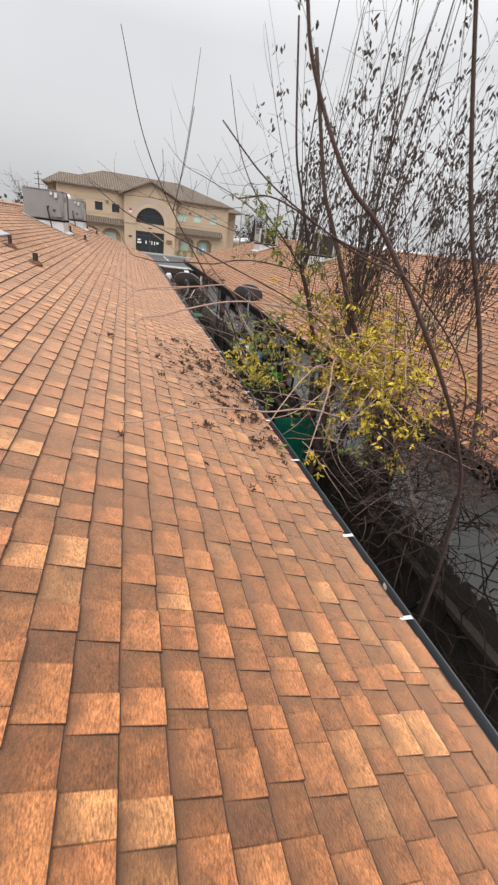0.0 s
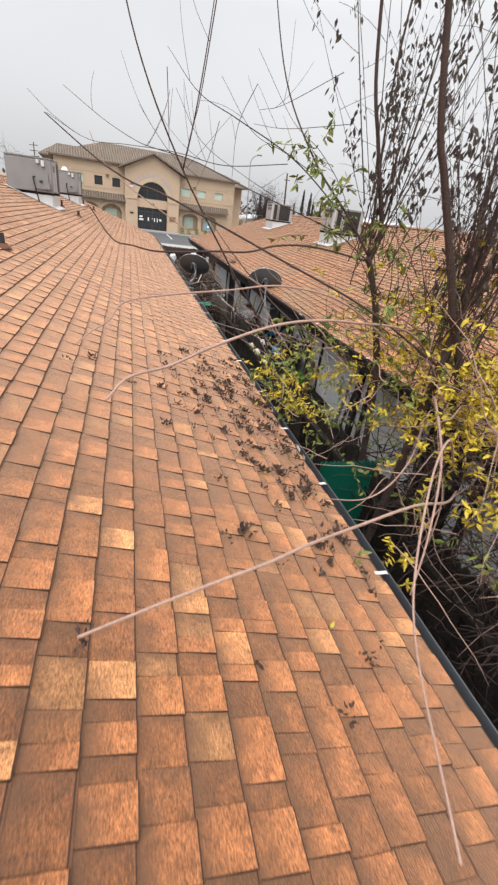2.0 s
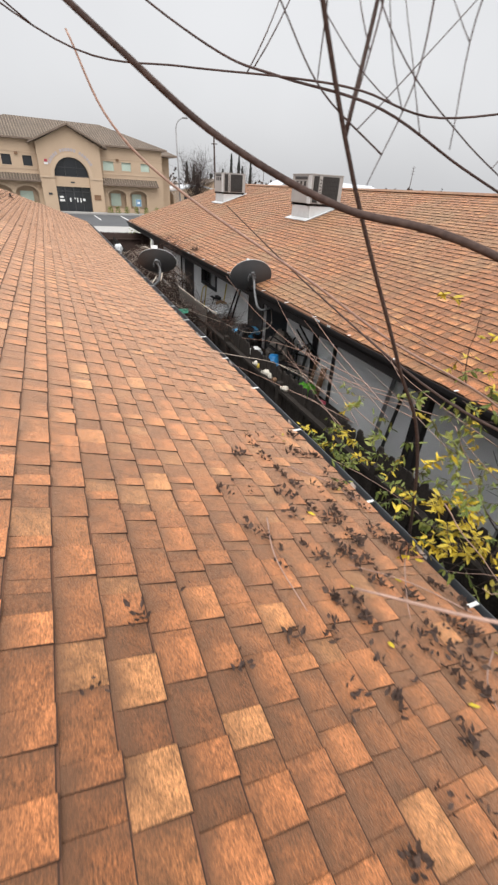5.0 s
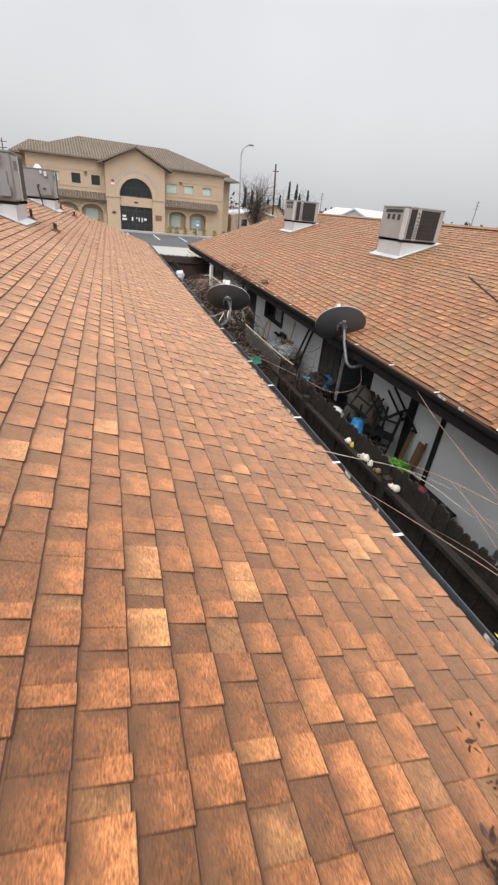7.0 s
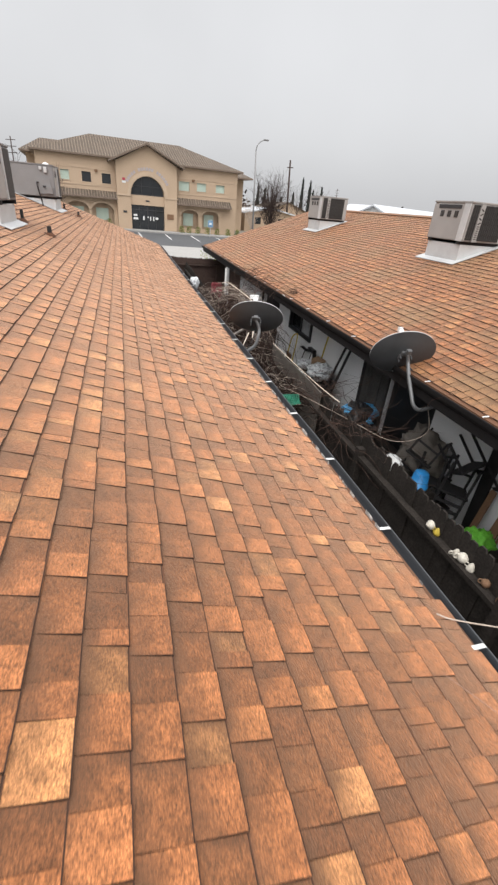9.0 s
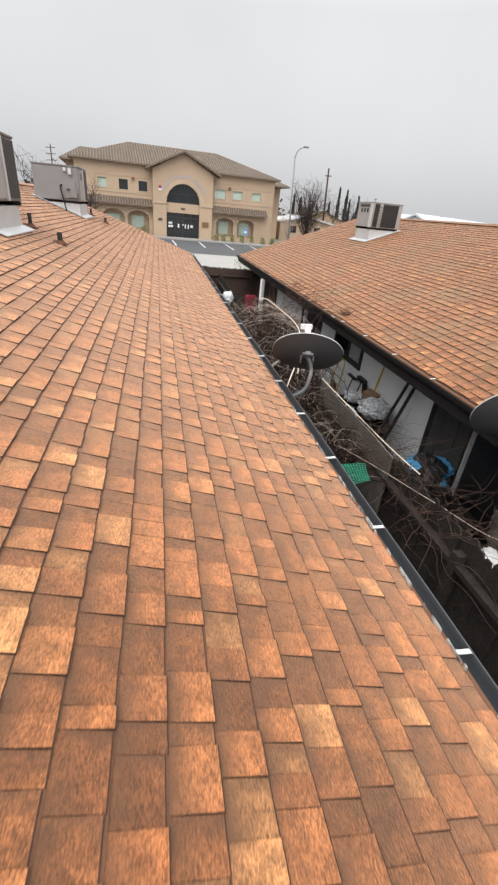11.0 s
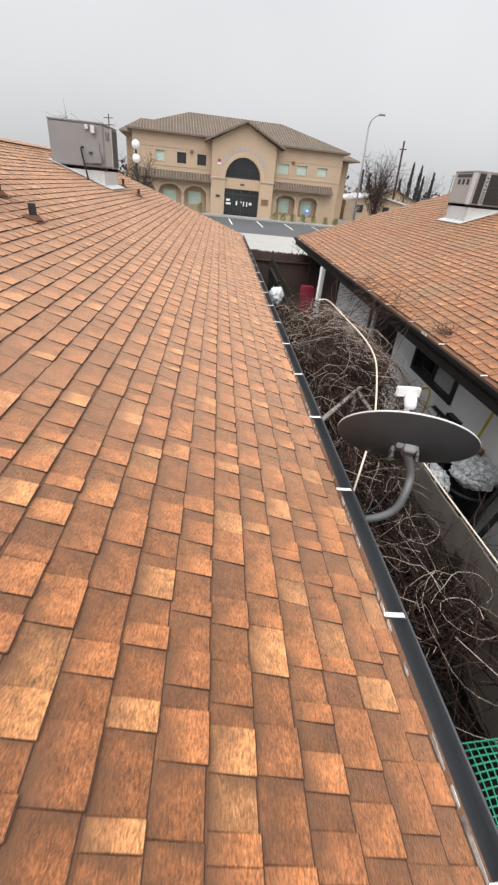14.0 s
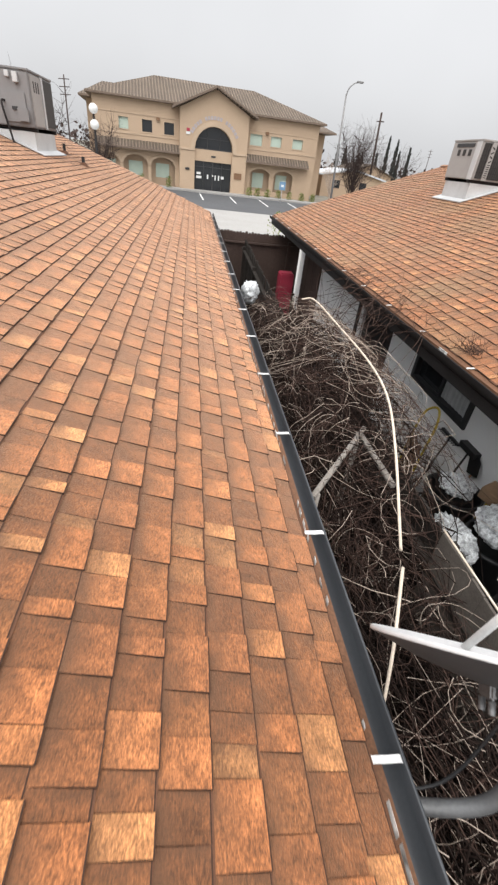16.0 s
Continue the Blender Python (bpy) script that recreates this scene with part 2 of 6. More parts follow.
M["acgrey"] = material("ac_weathered_grey_panel", (0.22, 0.215, 0.215), 0.6, vary=0.05, size=2.5, bump=0.02, second=(0.17, 0.165, 0.165))
M["coil"] = material("ac_coil", (0.035, 0.032, 0.03), 0.7, vary=0.3, grain=140)
M["galv"] = material("galvanised_sheet", (0.56, 0.565, 0.565), 0.45, metal=0.2, vary=0.08, size=4, bump=0.03, second=(0.42, 0.42, 0.42))
M["dish"] = material("dark_grey_dish", (0.06, 0.062, 0.065), 0.5, vary=0.05, size=5, bump=0.02)
M["dishrim"] = material("pale_dish_face", (0.55, 0.55, 0.55), 0.5, vary=0.05)
M["steel"] = material("galvanised_steel_tube", (0.17, 0.172, 0.175), 0.5, metal=0.4, vary=0.08, size=9)
M["bark"] = material("grey_brown_bark", (0.075, 0.052, 0.045), 0.9, vary=0.3, size=14, grain=120, second=(0.04, 0.03, 0.028))
M["twig"] = material("pale_bare_twig", (0.36, 0.235, 0.185), 0.85, vary=0.2, size=12, grain=120, second=(0.25, 0.16, 0.13))
M["darktwig"] = material("dark_thin_twig", (0.085, 0.06, 0.055), 0.9, vary=0.25, size=12)
M["vine"] = material("dry_brown_vine", (0.078, 0.048, 0.038), 0.9, vary=0.3, size=10, second=(0.03, 0.019, 0.015))
# near-black copy of the vine colour, for stems that lie in shade
M["vineshade"] = material("shade_toned_inner_vine", (0.021, 0.0135, 0.011), 0.95, vary=0.3, size=10)
M["ply"] = material("weathered_plywood", (0.115, 0.097, 0.082), 0.85, vary=0.2, size=5, second=(0.05, 0.041, 0.034))
M["vinepale"] = material("pale_dry_vine", (0.50, 0.41, 0.34), 0.9, vary=0.2, size=10)
M["cane"] = material("bleached_cane", (0.68, 0.58, 0.47), 0.8, vary=0.12, size=14, second=(0.4, 0.32, 0.25))
M["leaf"] = material("yellow_green_leaf", (0.56, 0.41, 0.025), 0.6, vary=0.25, size=5, second=(0.24, 0.2, 0.03), stain=1.0)
M["leafgreen"] = material("olive_green_leaf", (0.12, 0.16, 0.03), 0.6, vary=0.25, size=9, second=(0.3, 0.27, 0.05), stain=0.7)
M["leafdead"] = material("dead_brown_leaf", (0.055, 0.032, 0.024), 0.85, vary=0.3, size=14, second=(0.12, 0.066, 0.04))
M["leafdark"] = material("shrivelled_dark_leaf", (0.05, 0.035, 0.035), 0.85, vary=0.25, size=14, second=(0.10, 0.09, 0.03))
M["net"] = material("green_plastic_mesh", (0.012, 0.22, 0.125), 0.45, vary=0.08)
M["blue"] = material("blue_plastic", (0.03, 0.26, 0.62), 0.4, vary=0.08)
M["bluebag"] = material("sky_blue_plastic_bag", (0.10, 0.42, 0.75), 0.45, vary=0.1)
M["red"] = material("red_plastic", (0.36, 0.03, 0.06), 0.5, vary=0.1)
M["black"] = material("black_plastic", (0.015, 0.015, 0.016), 0.5)
M["bag"] = material("grey_white_plastic_bag", (0.62, 0.64, 0.65), 0.35, vary=0.3, size=22, grain=60, second=(0.16, 0.16, 0.17), stain=1.0)
M["yellow"] = material("yellow_paint", (0.55, 0.40, 0.05), 0.5)
M["cream"] = material("cream_ceramic", (0.68, 0.63, 0.54), 0.5, vary=0.1, size=20)
M["rust"] = material("brown_worn_wood", (0.2, 0.11, 0.06), 0.8)
M["lime"] = material("bright_green_cloth", (0.12, 0.42, 0.03), 0.7)
M["brush"] = material("bare_brown_brush", (0.065, 0.047, 0.042), 0.95, vary=0.3)
M["cypress"] = material("dark_cypress", (0.032, 0.036, 0.032), 0.95, vary=0.3, size=2)
M["farroof"] = material("pale_metal_roof", (0.55, 0.57, 0.6), 0.6, vary=0.05, size=0.3)
M["blanket"] = material("grey_beige_blanket", (0.15, 0.13, 0.11), 0.9, vary=0.2, size=7)
M["shed"] = material("grey_shed_boards", (0.075, 0.07, 0.066), 0.9, vary=0.25, size=5, grain=45, second=(0.04, 0.037, 0.035))
M["curtain"] = material("pale_grey_curtain", (0.42, 0.43, 0.44), 0.8, vary=0.08, size=9)
M["card"] = material("brown_cardboard", (0.27, 0.17, 0.10), 0.85, vary=0.08, size=6)
M["bluesign"] = material("blue_sign", (0.16, 0.28, 0.42), 0.5)
# rough, fibrous surfaces have hardly any gloss
for key in ("wood", "dirt", "vine", "vineshade", "vinepale", "bark", "darktwig", "brush", "fascia", "post", "shed"):
    M[key].node_tree.nodes["Principled BSDF"].inputs["Specular IOR Level"].default_value = 0.12

# ---- mesh helpers ----


def box(bm, x0, x1, y0, y1, z0, z1, m=None):
    vs = [bm.verts.new((x, y, z)) for x in (x0, x1) for y in (y0, y1) for z in (z0, z1)]
    if m is not None:
        for v in vs:
            v.co = m @ v.co
    for f in ((0, 1, 3, 2), (4, 6, 7, 5), (0, 4, 5, 1), (2, 3, 7, 6), (0, 2, 6, 4), (1, 5, 7, 3)):
        bm.faces.new([vs[i] for i in f])
    return bm


def prism(bm, outline, depth, m=None):
    """Outline of (a, b) points in the x-z plane, pushed along +y by depth."""
    k = len(outline)
    front = [bm.verts.new((a, 0, b)) for a, b in outline]
    back = [bm.verts.new((a, depth, b)) for a, b in outline]
    if m is not None:
        for v in front + back:
            v.co = m @ v.co
    bm.faces.new(front)
    bm.faces.new(back[::-1])
    for i in range(k):
        bm.faces.new([front[i], back[i], back[(i + 1) % k], front[(i + 1) % k]][::-1])
    return bm


def tube(bm, pts, r0, r1=None, sides=6, cap=True):
    """A round bar through the points, tapering from r0 to r1."""
    pts = [Vector(p) for p in pts]
    r1 = r0 if r1 is None else r1
    rings, k = [], len(pts)
    side = None
    for i, p in enumerate(pts):
        d = (pts[min(i + 1, k - 1)] - pts[max(i - 1, 0)]).normalized()
        if side is None:
            side = d.orthogonal().normalized()
        side = (side - d * side.dot(d))
        side = side.normalized() if side.length > 1e-5 else d.orthogonal().normalized()
        other = d.cross(side)
        r = r0 + (r1 - r0) * i / max(1, k - 1)
        rings.append([bm.verts.new(p + (side * math.cos(a) + other * math.sin(a)) * r) for a in (2 * math.pi * j / sides for j in range(sides))])
    for a, b in zip(rings, rings[1:]):
        for j in range(sides):
            f = bm.faces.new((a[j], a[(j + 1) % sides], b[(j + 1) % sides], b[j]))
            f.smooth = True
    if cap:
        bm.faces.new(rings[0][::-1])
        bm.faces.new(rings[-1])
    return bm


def lathe(bm, profile, sides=20, m=None, smooth=True):
    """Profile of (radius, height) turned about z."""
    rings = []
    for r, h in profile:
        ring = [bm.verts.new((r * math.cos(2 * math.pi * j / sides), r * math.sin(2 * math.pi * j / sides), h)) for j in range(sides)]
        rings.append(ring)
    if m is not None:
        for ring in rings:
            for v in ring:
                v.co = m @ v.co
    for a, b in zip(rings, rings[1:]):
        for j in range(sides):
            f = bm.faces.new((a[j], a[(j + 1) % sides], b[(j + 1) % sides], b[j]))
            f.smooth = smooth
    return bm


def bend(points, steps=6):
    """A smooth line through the points (Catmull-Rom)."""
    p = [Vector(q) for q in points]
    p = [p[0] * 2 - p[1]] + p + [p[-1] * 2 - p[-2]]
    out = []
    for i in range(1, len(p) - 2):
        for s in range(steps):
            t = s / steps
            a, b, c, d = p[i - 1], p[i], p[i + 1], p[i + 2]
            out.append(0.5 * (2 * b + (c - a) * t + (2 * a - 5 * b + 4 * c - d) * t * t + (3 * b - a - 3 * c + d) * t ** 3))
    out.append(p[-2])
    return out


def mesh_from(bm, name, *mats):
    bmesh.ops.recalc_face_normals(bm, faces=bm.faces[:])
    me = bpy.data.meshes.new(name)
    bm.to_mesh(me)
    bm.free()
    for mt in mats:
        me.materials.append(mt)
    return me


def part(name, bm, mat, parent=None, label="", bevel=0.0, m=None):
    mats = mat if isinstance(mat, (list, tuple)) else (mat,)
    if bevel:
        bmesh.ops.bevel(bm, geom=bm.edges[:], offset=bevel, segments=2, affect="EDGES", clamp_overlap=True)
    ob = new(name, mesh_from(bm, name, *mats))
    if m is not None:
        ob.matrix_basis = m
    if parent is not None:
        ob.parent = parent
    if label:
        ob["label"] = label
    return ob


def thing(name, place, label, category, group="", kind="", turn=0.0):
    ob = new(name)
    ob.empty_display_size = 0.1
    ob.matrix_basis = pose(*place, 0, 0, turn)
    return tagged(ob, label, category, group, kind)


def raw(name, verts, faces, mats, index=None, parent=None, smooth=False, uvs=None):
    me = bpy.data.meshes.new(name)
    me.from_pydata([tuple(v) for v in verts], [], faces)
    for mt in mats:
        me.materials.append(mt)
    if index is not None:
        me.polygons.foreach_set("material_index", index)
    if smooth:
        me.polygons.foreach_set("use_smooth", [True] * len(me.polygons))
    if uvs is not None:
        me.uv_layers.new(name="UVMap").data.foreach_set("uv", uvs)
    me.update()
    ob = new(name, me)
    if parent is not None:
        ob.parent = parent
    return ob

# ---- ground, lot and drive ----
SLOPE = 0.352
PITCH = math.atan(SLOPE)
EAVE_Z, EAVE_R = 2.70, 2.78
RUN = 5.35
Y0, Y1 = -7.0, 28.9


def lie(y):
    """Height of the ground: the yard is flat, the lot beyond the fence rises gently."""
    t = min(max((y - 30) / 36.0, 0), 1)
    return 0.95 * t


bm = bmesh.new()
rows = (-1500, -60, -8, 10, 29.5, 32, 36, 42, 48, 54, 60, 66, 72, 110, 220, 600, 2500)
cols = (-2500, -300, -60, -14, 0, 14, 60, 300, 2500)
grid = [[bm.verts.new((x, y, lie(y))) for x in cols] for y in rows]
for a, b in zip(grid, grid[1:]):
    for i in range(len(cols) - 1):
        bm.faces.new((a[i], a[i + 1], b[i + 1], b[i]))
tagged(part("ground", bm, M["ground"]), "bare level ground with dry grass", "ground", kind="structure")


def strip(name, x0, x1, ys, up, mat, label, cat, kind="structure", thick=0.0):
    b = bmesh.new()
    lines = [[b.verts.new((x, y, lie(y) + up)) for x in (x0, x1)] for y in ys]
    for p, q in zip(lines, lines[1:]):
        b.faces.new((p[0], p[1], q[1], q[0]))
    return tagged(part(name, b, mat), label, cat, kind=kind)


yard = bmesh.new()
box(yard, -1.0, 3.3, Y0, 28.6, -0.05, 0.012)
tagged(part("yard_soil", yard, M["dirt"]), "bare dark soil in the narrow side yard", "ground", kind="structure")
strip("drive", -16, 30, (29.6, 32, 36, 42, 48, 52.2), 0.02, M["concrete"], "pale concrete drive across the lot", "pavement")
strip("road", -30, 45, (52.2, 56, 60, 63.4), 0.024, M["asphalt"], "dark asphalt car park before the offices", "road")
kerb = bmesh.new()
box(kerb, -22, 24, 63.4, 65.8, lie(63) - 0.1, lie(63.4) + 0.17)
tagged(part("pavement", kerb, M["concrete"], bevel=0.02), "raised concrete walk along the offices", "pavement", kind="structure")
for x in (-9.0, -6.2, -3.4, 0.4, 3.4, 6.4, 9.4):
    b = bmesh.new()
    ps = [b.verts.new((x + dx, y, lie(y) + 0.03)) for dx, y in ((0, 57.6), (0.12, 57.6), (0.12 - 0.25, 62.6), (-0.25, 62.6))]
    b.faces.new(ps)
    tagged(part("parking_line", b, M["paint"]), "white painted parking bay line on asphalt", "road marking", "parking bay lines", "structure")

# ---- the two long houses ----


def gable_wall(bm, x0, x1, xr, z0, ze, zr, y, thick):
    prism(bm, ((x0, z0), (x1, z0), (x1, ze), (xr, zr), (x0, ze)), thick, pose(0, y, 0))


def house(name, label, side, eave_x, eave_z, wall_x, openings):
    """Long gabled house. side: -1 where the roof climbs towards -x, +1 towards +x."""
    h = thing(name, (0, 0, 0), label, "house", "long houses")
    ridge_x, ridge_z = eave_x + side * RUN, eave_z - 0.012 + RUN * SLOPE
    far_x = eave_x + side * 2 * RUN
    far_wall = far_x - side * 0.6
    # deck: one bent slab
    d = bmesh.new()
    t = 0.05
    out = [(eave_x, eave_z - 0.014), (ridge_x, ridge_z), (far_x, eave_z - 0.014), (far_x, eave_z - 0.014 - t), (ridge_x, ridge_z - t), (eave_x, eave_z - 0.014 - t)]
    prism(d, out if side > 0 else out[::-1], Y1 - Y0, pose(0, Y0, 0))
    roof = part("roof", d, M["felt"], h, "orange-brown blended asphalt shingle roof")
    # fascia, rake boards and soffit
    f = bmesh.new()
    box(f, min(eave_x, eave_x + side * 0.03), max(eave_x, eave_x + side * 0.03), Y0, Y1, eave_z - 0.24, eave_z - 0.067)
    part("fascia", f, M["fascia"], h, "dark painted fascia board")
    f = bmesh.new()
    rk = [(eave_x, eave_z - 0.07), (ridge_x, ridge_z - 0.056), (far_x, eave_z - 0.07), (far_x, eave_z - 0.24), (ridge_x, ridge_z - 0.23), (eave_x, eave_z - 0.24)]
    prism(f, rk, 0.035, pose(0, Y1 - 0.04, 0))
    part("rake_board", f, M["fascia"], h, "dark painted rake board")
    s = bmesh.new()
    xs = sorted((eave_x + side * 0.035, wall_x))
    box(s, xs[0], xs[1], Y0 + 0.05, Y1 - 0.3, eave_z - 0.2, eave_z - 0.17)
    part("soffit", s, M["soffit"], h)
    # long wall with openings: list of (y0, y1, z0, z1)
    w = bmesh.new()
    xa, xb = sorted((wall_x, wall_x + side * 0.14))
    y = Y0 + 0.4
    top = eave_z - 0.2
    for a, b, z0, z1 in sorted(openings):
        box(w, xa, xb, y, a, 0, top)
        if z0 > 0:
            box(w, xa, xb, a, b, 0, z0)
        box(w, xa, xb, a, b, z1, top)
        y = b
    box(w, xa, xb, y, Y1 - 0.4, 0, top)
    bmesh.ops.remove_doubles(w, verts=w.verts, dist=0.0005)
    part("side_wall", w, M["wall"], h, "grey-white painted stucco wall")
    w = bmesh.new()
    xa, xb = sorted((wall_x, far_wall))
    ze = eave_z - 0.09 + abs(wall_x - eave_x) * SLOPE
    gable_wall(w, xa, xb, ridge_x, 0, ze, ridge_z - 0.08, Y1 - 0.4, 0.14)
    part("gable_wall", w, M["wall"], h)
    w = bmesh.new()
    gable_wall(w, xa, xb, ridge_x, 0, ze, ridge_z - 0.08, Y0 + 0.26, 0.14)
    part("gable_wall", w, M["wall"], h)
    w = bmesh.new()
    xa, xb = sorted((far_wall, far_wall - side * 0.14))
    box(w, xa, xb, Y0 + 0.4, Y1 - 0.4, 0, top)
    part("side_wall", w, M["wall"], h)
    return h, roof


LEFT_OPEN = []
RIGHT_OPEN = [(18.05, 19.65, 1.5, 2.2), (12.9, 14.2, 0.0, 2.5), (5.6, 6.6, 0.0, 2.1), (20.75, 22.3, 0.0, 2.3)]
left_house, left_roof = house("house", "single-storey house with a blended orange-brown shingle roof and dark gutter", -1, 0.0, EAVE_Z, -0.55, LEFT_OPEN)
right_house, right_roof = house("house", "single-storey house with a weathered brown shingle roof over a cluttered patio", 1, 2.0, EAVE_R, 3.1, RIGHT_OPEN)

# ---- gutters ----


def gutter(parent, x, z, side, strap_ys, label, strap_len=0.088):
    """Trough with a rolled lip along the eave; x, z: the back top edge."""
    prof = [(0.0, 0.0), (0.0, -0.05), (0.012, -0.072), (0.045, -0.086), (0.085, -0.082), (0.112, -0.062), (0.124, -0.03), (0.128, 0.004), (0.134, 0.01), (0.141, 0.006), (0.141, -0.002),
            (0.136, -0.032), (0.124, -0.07), (0.092, -0.094), (0.042, -0.098), (0.004, -0.082), (-0.008, -0.052), (-0.008, 0.0)]
    b = bmesh.new()
    prof = [(p * 0.77, q) for p, q in prof]
    a0 = [b.verts.new((x + side * p, Y0, z + q)) for p, q in prof]
    prev = a0
    n = 40
    for i in range(1, n + 1):
        y = Y0 + (Y1 - Y0) * i / n
        dz = 0.004 * math.sin(i * 1.7) + 0.003 * math.sin(i * 0.6)
        cur = [b.verts.new((x + side * p + 0.002 * math.sin(i * 2.3), y, z + q + dz)) for p, q in prof]
        for j in range(len(prof)):
            k = (j + 1) % len(prof)
            f = b.faces.new((prev[j], prev[k], cur[k], cur[j]))
            f.smooth = True
        prev = cur
    b.faces.new(a0)
    b.faces.new(prev[::-1])
    g = part("gutter", b, M["gutter"], parent, label)
    for y in strap_ys:
        s = bmesh.new()
        tl = 0.022
        pts = [(-0.03, 0.018), (0.0, 0.014), (strap_len * 0.5, 0.012), (strap_len, 0.014), (strap_len + 0.008, 0.006)]
        rows_ = []
        for up in (0.0, 0.004):
            rows_.append([(s.verts.new((side * p, -tl / 2, q + up)), s.verts.new((side * p, tl / 2, q + up))) for p, q in pts])
        for i in range(len(pts) - 1):
            for r in rows_:
                s.faces.new((r[i][0], r[i + 1][0], r[i + 1][1], r[i][1]))
            for e in (0, 1):
                s.faces.new((rows_[0][i][e], rows_[0][i + 1][e], rows_[1][i + 1][e], rows_[1][i][e]))
        for i in (0, -1):
            s.faces.new((rows_[0][i][0], rows_[0][i][1], rows_[1][i][1], rows_[1][i][0]))
        part("strap", s, M["strap"], g, m=pose(x, y, z, 0, 0, rng.uniform(-4, 4)))
    return g


STRAPS = [0.45, 1.34, 2.05, 3.14, 4.04, 4.95, 5.85, 6.9, 7.85, 8.78, 9.67, 10.56, 11.45, 12.32, 13.18, 14.08, 15.03, 15.93, 16.86, 17.76, 18.66, 19.56, 20.46, 21.4, 22.3, 23.2, 24.1, 25.0, 25.9, 26.8, 27.7]
gutter(left_house, -0.03, EAVE_Z - 0.012, 1, STRAPS, "dark grey metal gutter")
gutter(right_house, 2.03, EAVE_R - 0.006, -1, [y * 1.0 for y in range(4, 29)], "black metal gutter", 0.05).data.materials[0] = M["fascia"]

# chipped white drip edge between shingles and gutter
b = bmesh.new()
y = Y0
while y < Y1:
    step = rng.uniform(0.03, 0.17)
    if rng.random() < (0.7 if y > 9.6 else 0.08):
        x0 = (-0.036 if y > 9 else 0.012) + rng.uniform(-0.004, 0.003)
        x1, e = x0 + rng.uniform(0.0015, 0.0045), step * rng.uniform(0.5, 0.97)
        prism(b, ((x0, 0), (x0 + 0.004, e), (x1, e * rng.uniform(0.5, 0.9)), (x1 - 0.001, e * rng.uniform(0.1, 0.35))), 0.03, pose(0, y, EAVE_Z + 0.004, -90) @ Matrix.Scale(-1, 4, (0, 1, 0)))
    y += step
part("drip_edge", b, M["drip"], left_house, "chipped white drip edge")["kind"] = "stuff"
b = bmesh.new()
y = Y0
while y < Y1:
    step = rng.uniform(0.3, 0.9)
    if rng.random() < 0.14:
        box(b, 1.991, 1.997, y, y + step * rng.uniform(0.1, 0.35), EAVE_R - 0.03, EAVE_R - 0.004)
    y += step
part("drip_edge", b, M["drip"], right_house, "chipped white drip edge")["kind"] = "stuff"

# patio posts, beam and window of the right house
for y in (1.6, 4.7, 7.6):
    b = bmesh.new()
    box(b, 2.3, 2.4, y - 0.05, y + 0.05, 0, EAVE_R - 0.2)
    part("patio_post", b, M["post"], right_house, bevel=0.006)
b = bmesh.new()
box(b, 2.28, 2.42, Y0 + 1, Y1 - 1, EAVE_R - 0.34, EAVE_R - 0.201)
part("patio_beam", b, M["post"], right_house)
for y, hw in ((8.4, 0.06), (10.79, 0.04), (11.54, 0.09), (15.1, 0.1), (22.5, 0.06)):
    b = bmesh.new()
    box(b, 3.06, 3.098, y - hw, y + hw, 0, EAVE_R - 0.2)
    part("wall_batten", b, M["post"], right_house)
y = 14.22
while y < 14.98:
    part("shed_board", box(bmesh.new(), 3.05 + rng.uniform(-0.008, 0.008), 3.096, y, y + 0.115, 0.02, 2.5), M["shed"], right_house, "weathered grey shed board")
    y += 0.12
y = 25.9
while y < 27.8:
    part("door_board", box(bmesh.new(), 3.05 + rng.uniform(-0.006, 0.006), 3.096, y, y + 0.195, 0.02, 2.2), M["wood2"], right_house, "dark brown board door")
    y += 0.2
for (a, bb, z0, z1) in RIGHT_OPEN[:1]:
    wdw = part("window", box(bmesh.new(), 3.16, 3.17, a + 0.05, bb - 0.05, z0 + 0.05, z1 - 0.05), M["glass"], right_house, "dark sliding window with a black frame")
    fr = bmesh.new()
    box(fr, 3.06, 3.2, a - 0.03, a + 0.05, z0 - 0.03, z1 + 0.03)
    box(fr, 3.06, 3.2, bb - 0.05, bb + 0.03, z0 - 0.03, z1 + 0.03)
    box(fr, 3.062, 3.198, a + 0.05, bb - 0.05, z0 - 0.03, z0 + 0.05)
    box(fr, 3.062, 3.198, a + 0.05, bb - 0.05, z1 - 0.05, z1 + 0.03)
    box(fr, 3.1, 3.19, (a + bb) / 2 - 0.025, (a + bb) / 2 + 0.025, z0 + 0.05, z1 - 0.05)
    part("window_frame", fr, M["frame_dark"], wdw)
    # pleated curtain, set before the opaque pane so that it shows
    cur = bmesh.new()
    prev = None
    for i in range(25):
        yy = a + 0.08 + (bb - a) * 0.46 * i / 24
        xx = 3.145 + 0.008 * math.sin(i * 1.9)
        row = [cur.verts.new((xx, yy, z)) for z in (z0 + 0.06, z1 - 0.06)] + [cur.verts.new((xx + 0.006, yy, z)) for z in (z0 + 0.06, z1 - 0.06)]
        if prev:
            cur.faces.new((prev[0], row[0], row[1], prev[1]))
            cur.faces.new((prev[2], row[2], row[3], prev[3]))
        prev = row
    part("window_curtain", cur, M["curtain"], wdw, "pale grey curtain over one half")
# black panels stand in for the unlit depth of the openings
for (a, bb, z0, z1) in RIGHT_OPEN[1:]:
    part("door", box(bmesh.new(), 3.17, 3.21, a, bb, 0.02, z1 - 0.01), M["black"], right_house, "near-black panel standing for the dark inside an opening")

# ---- fences ----


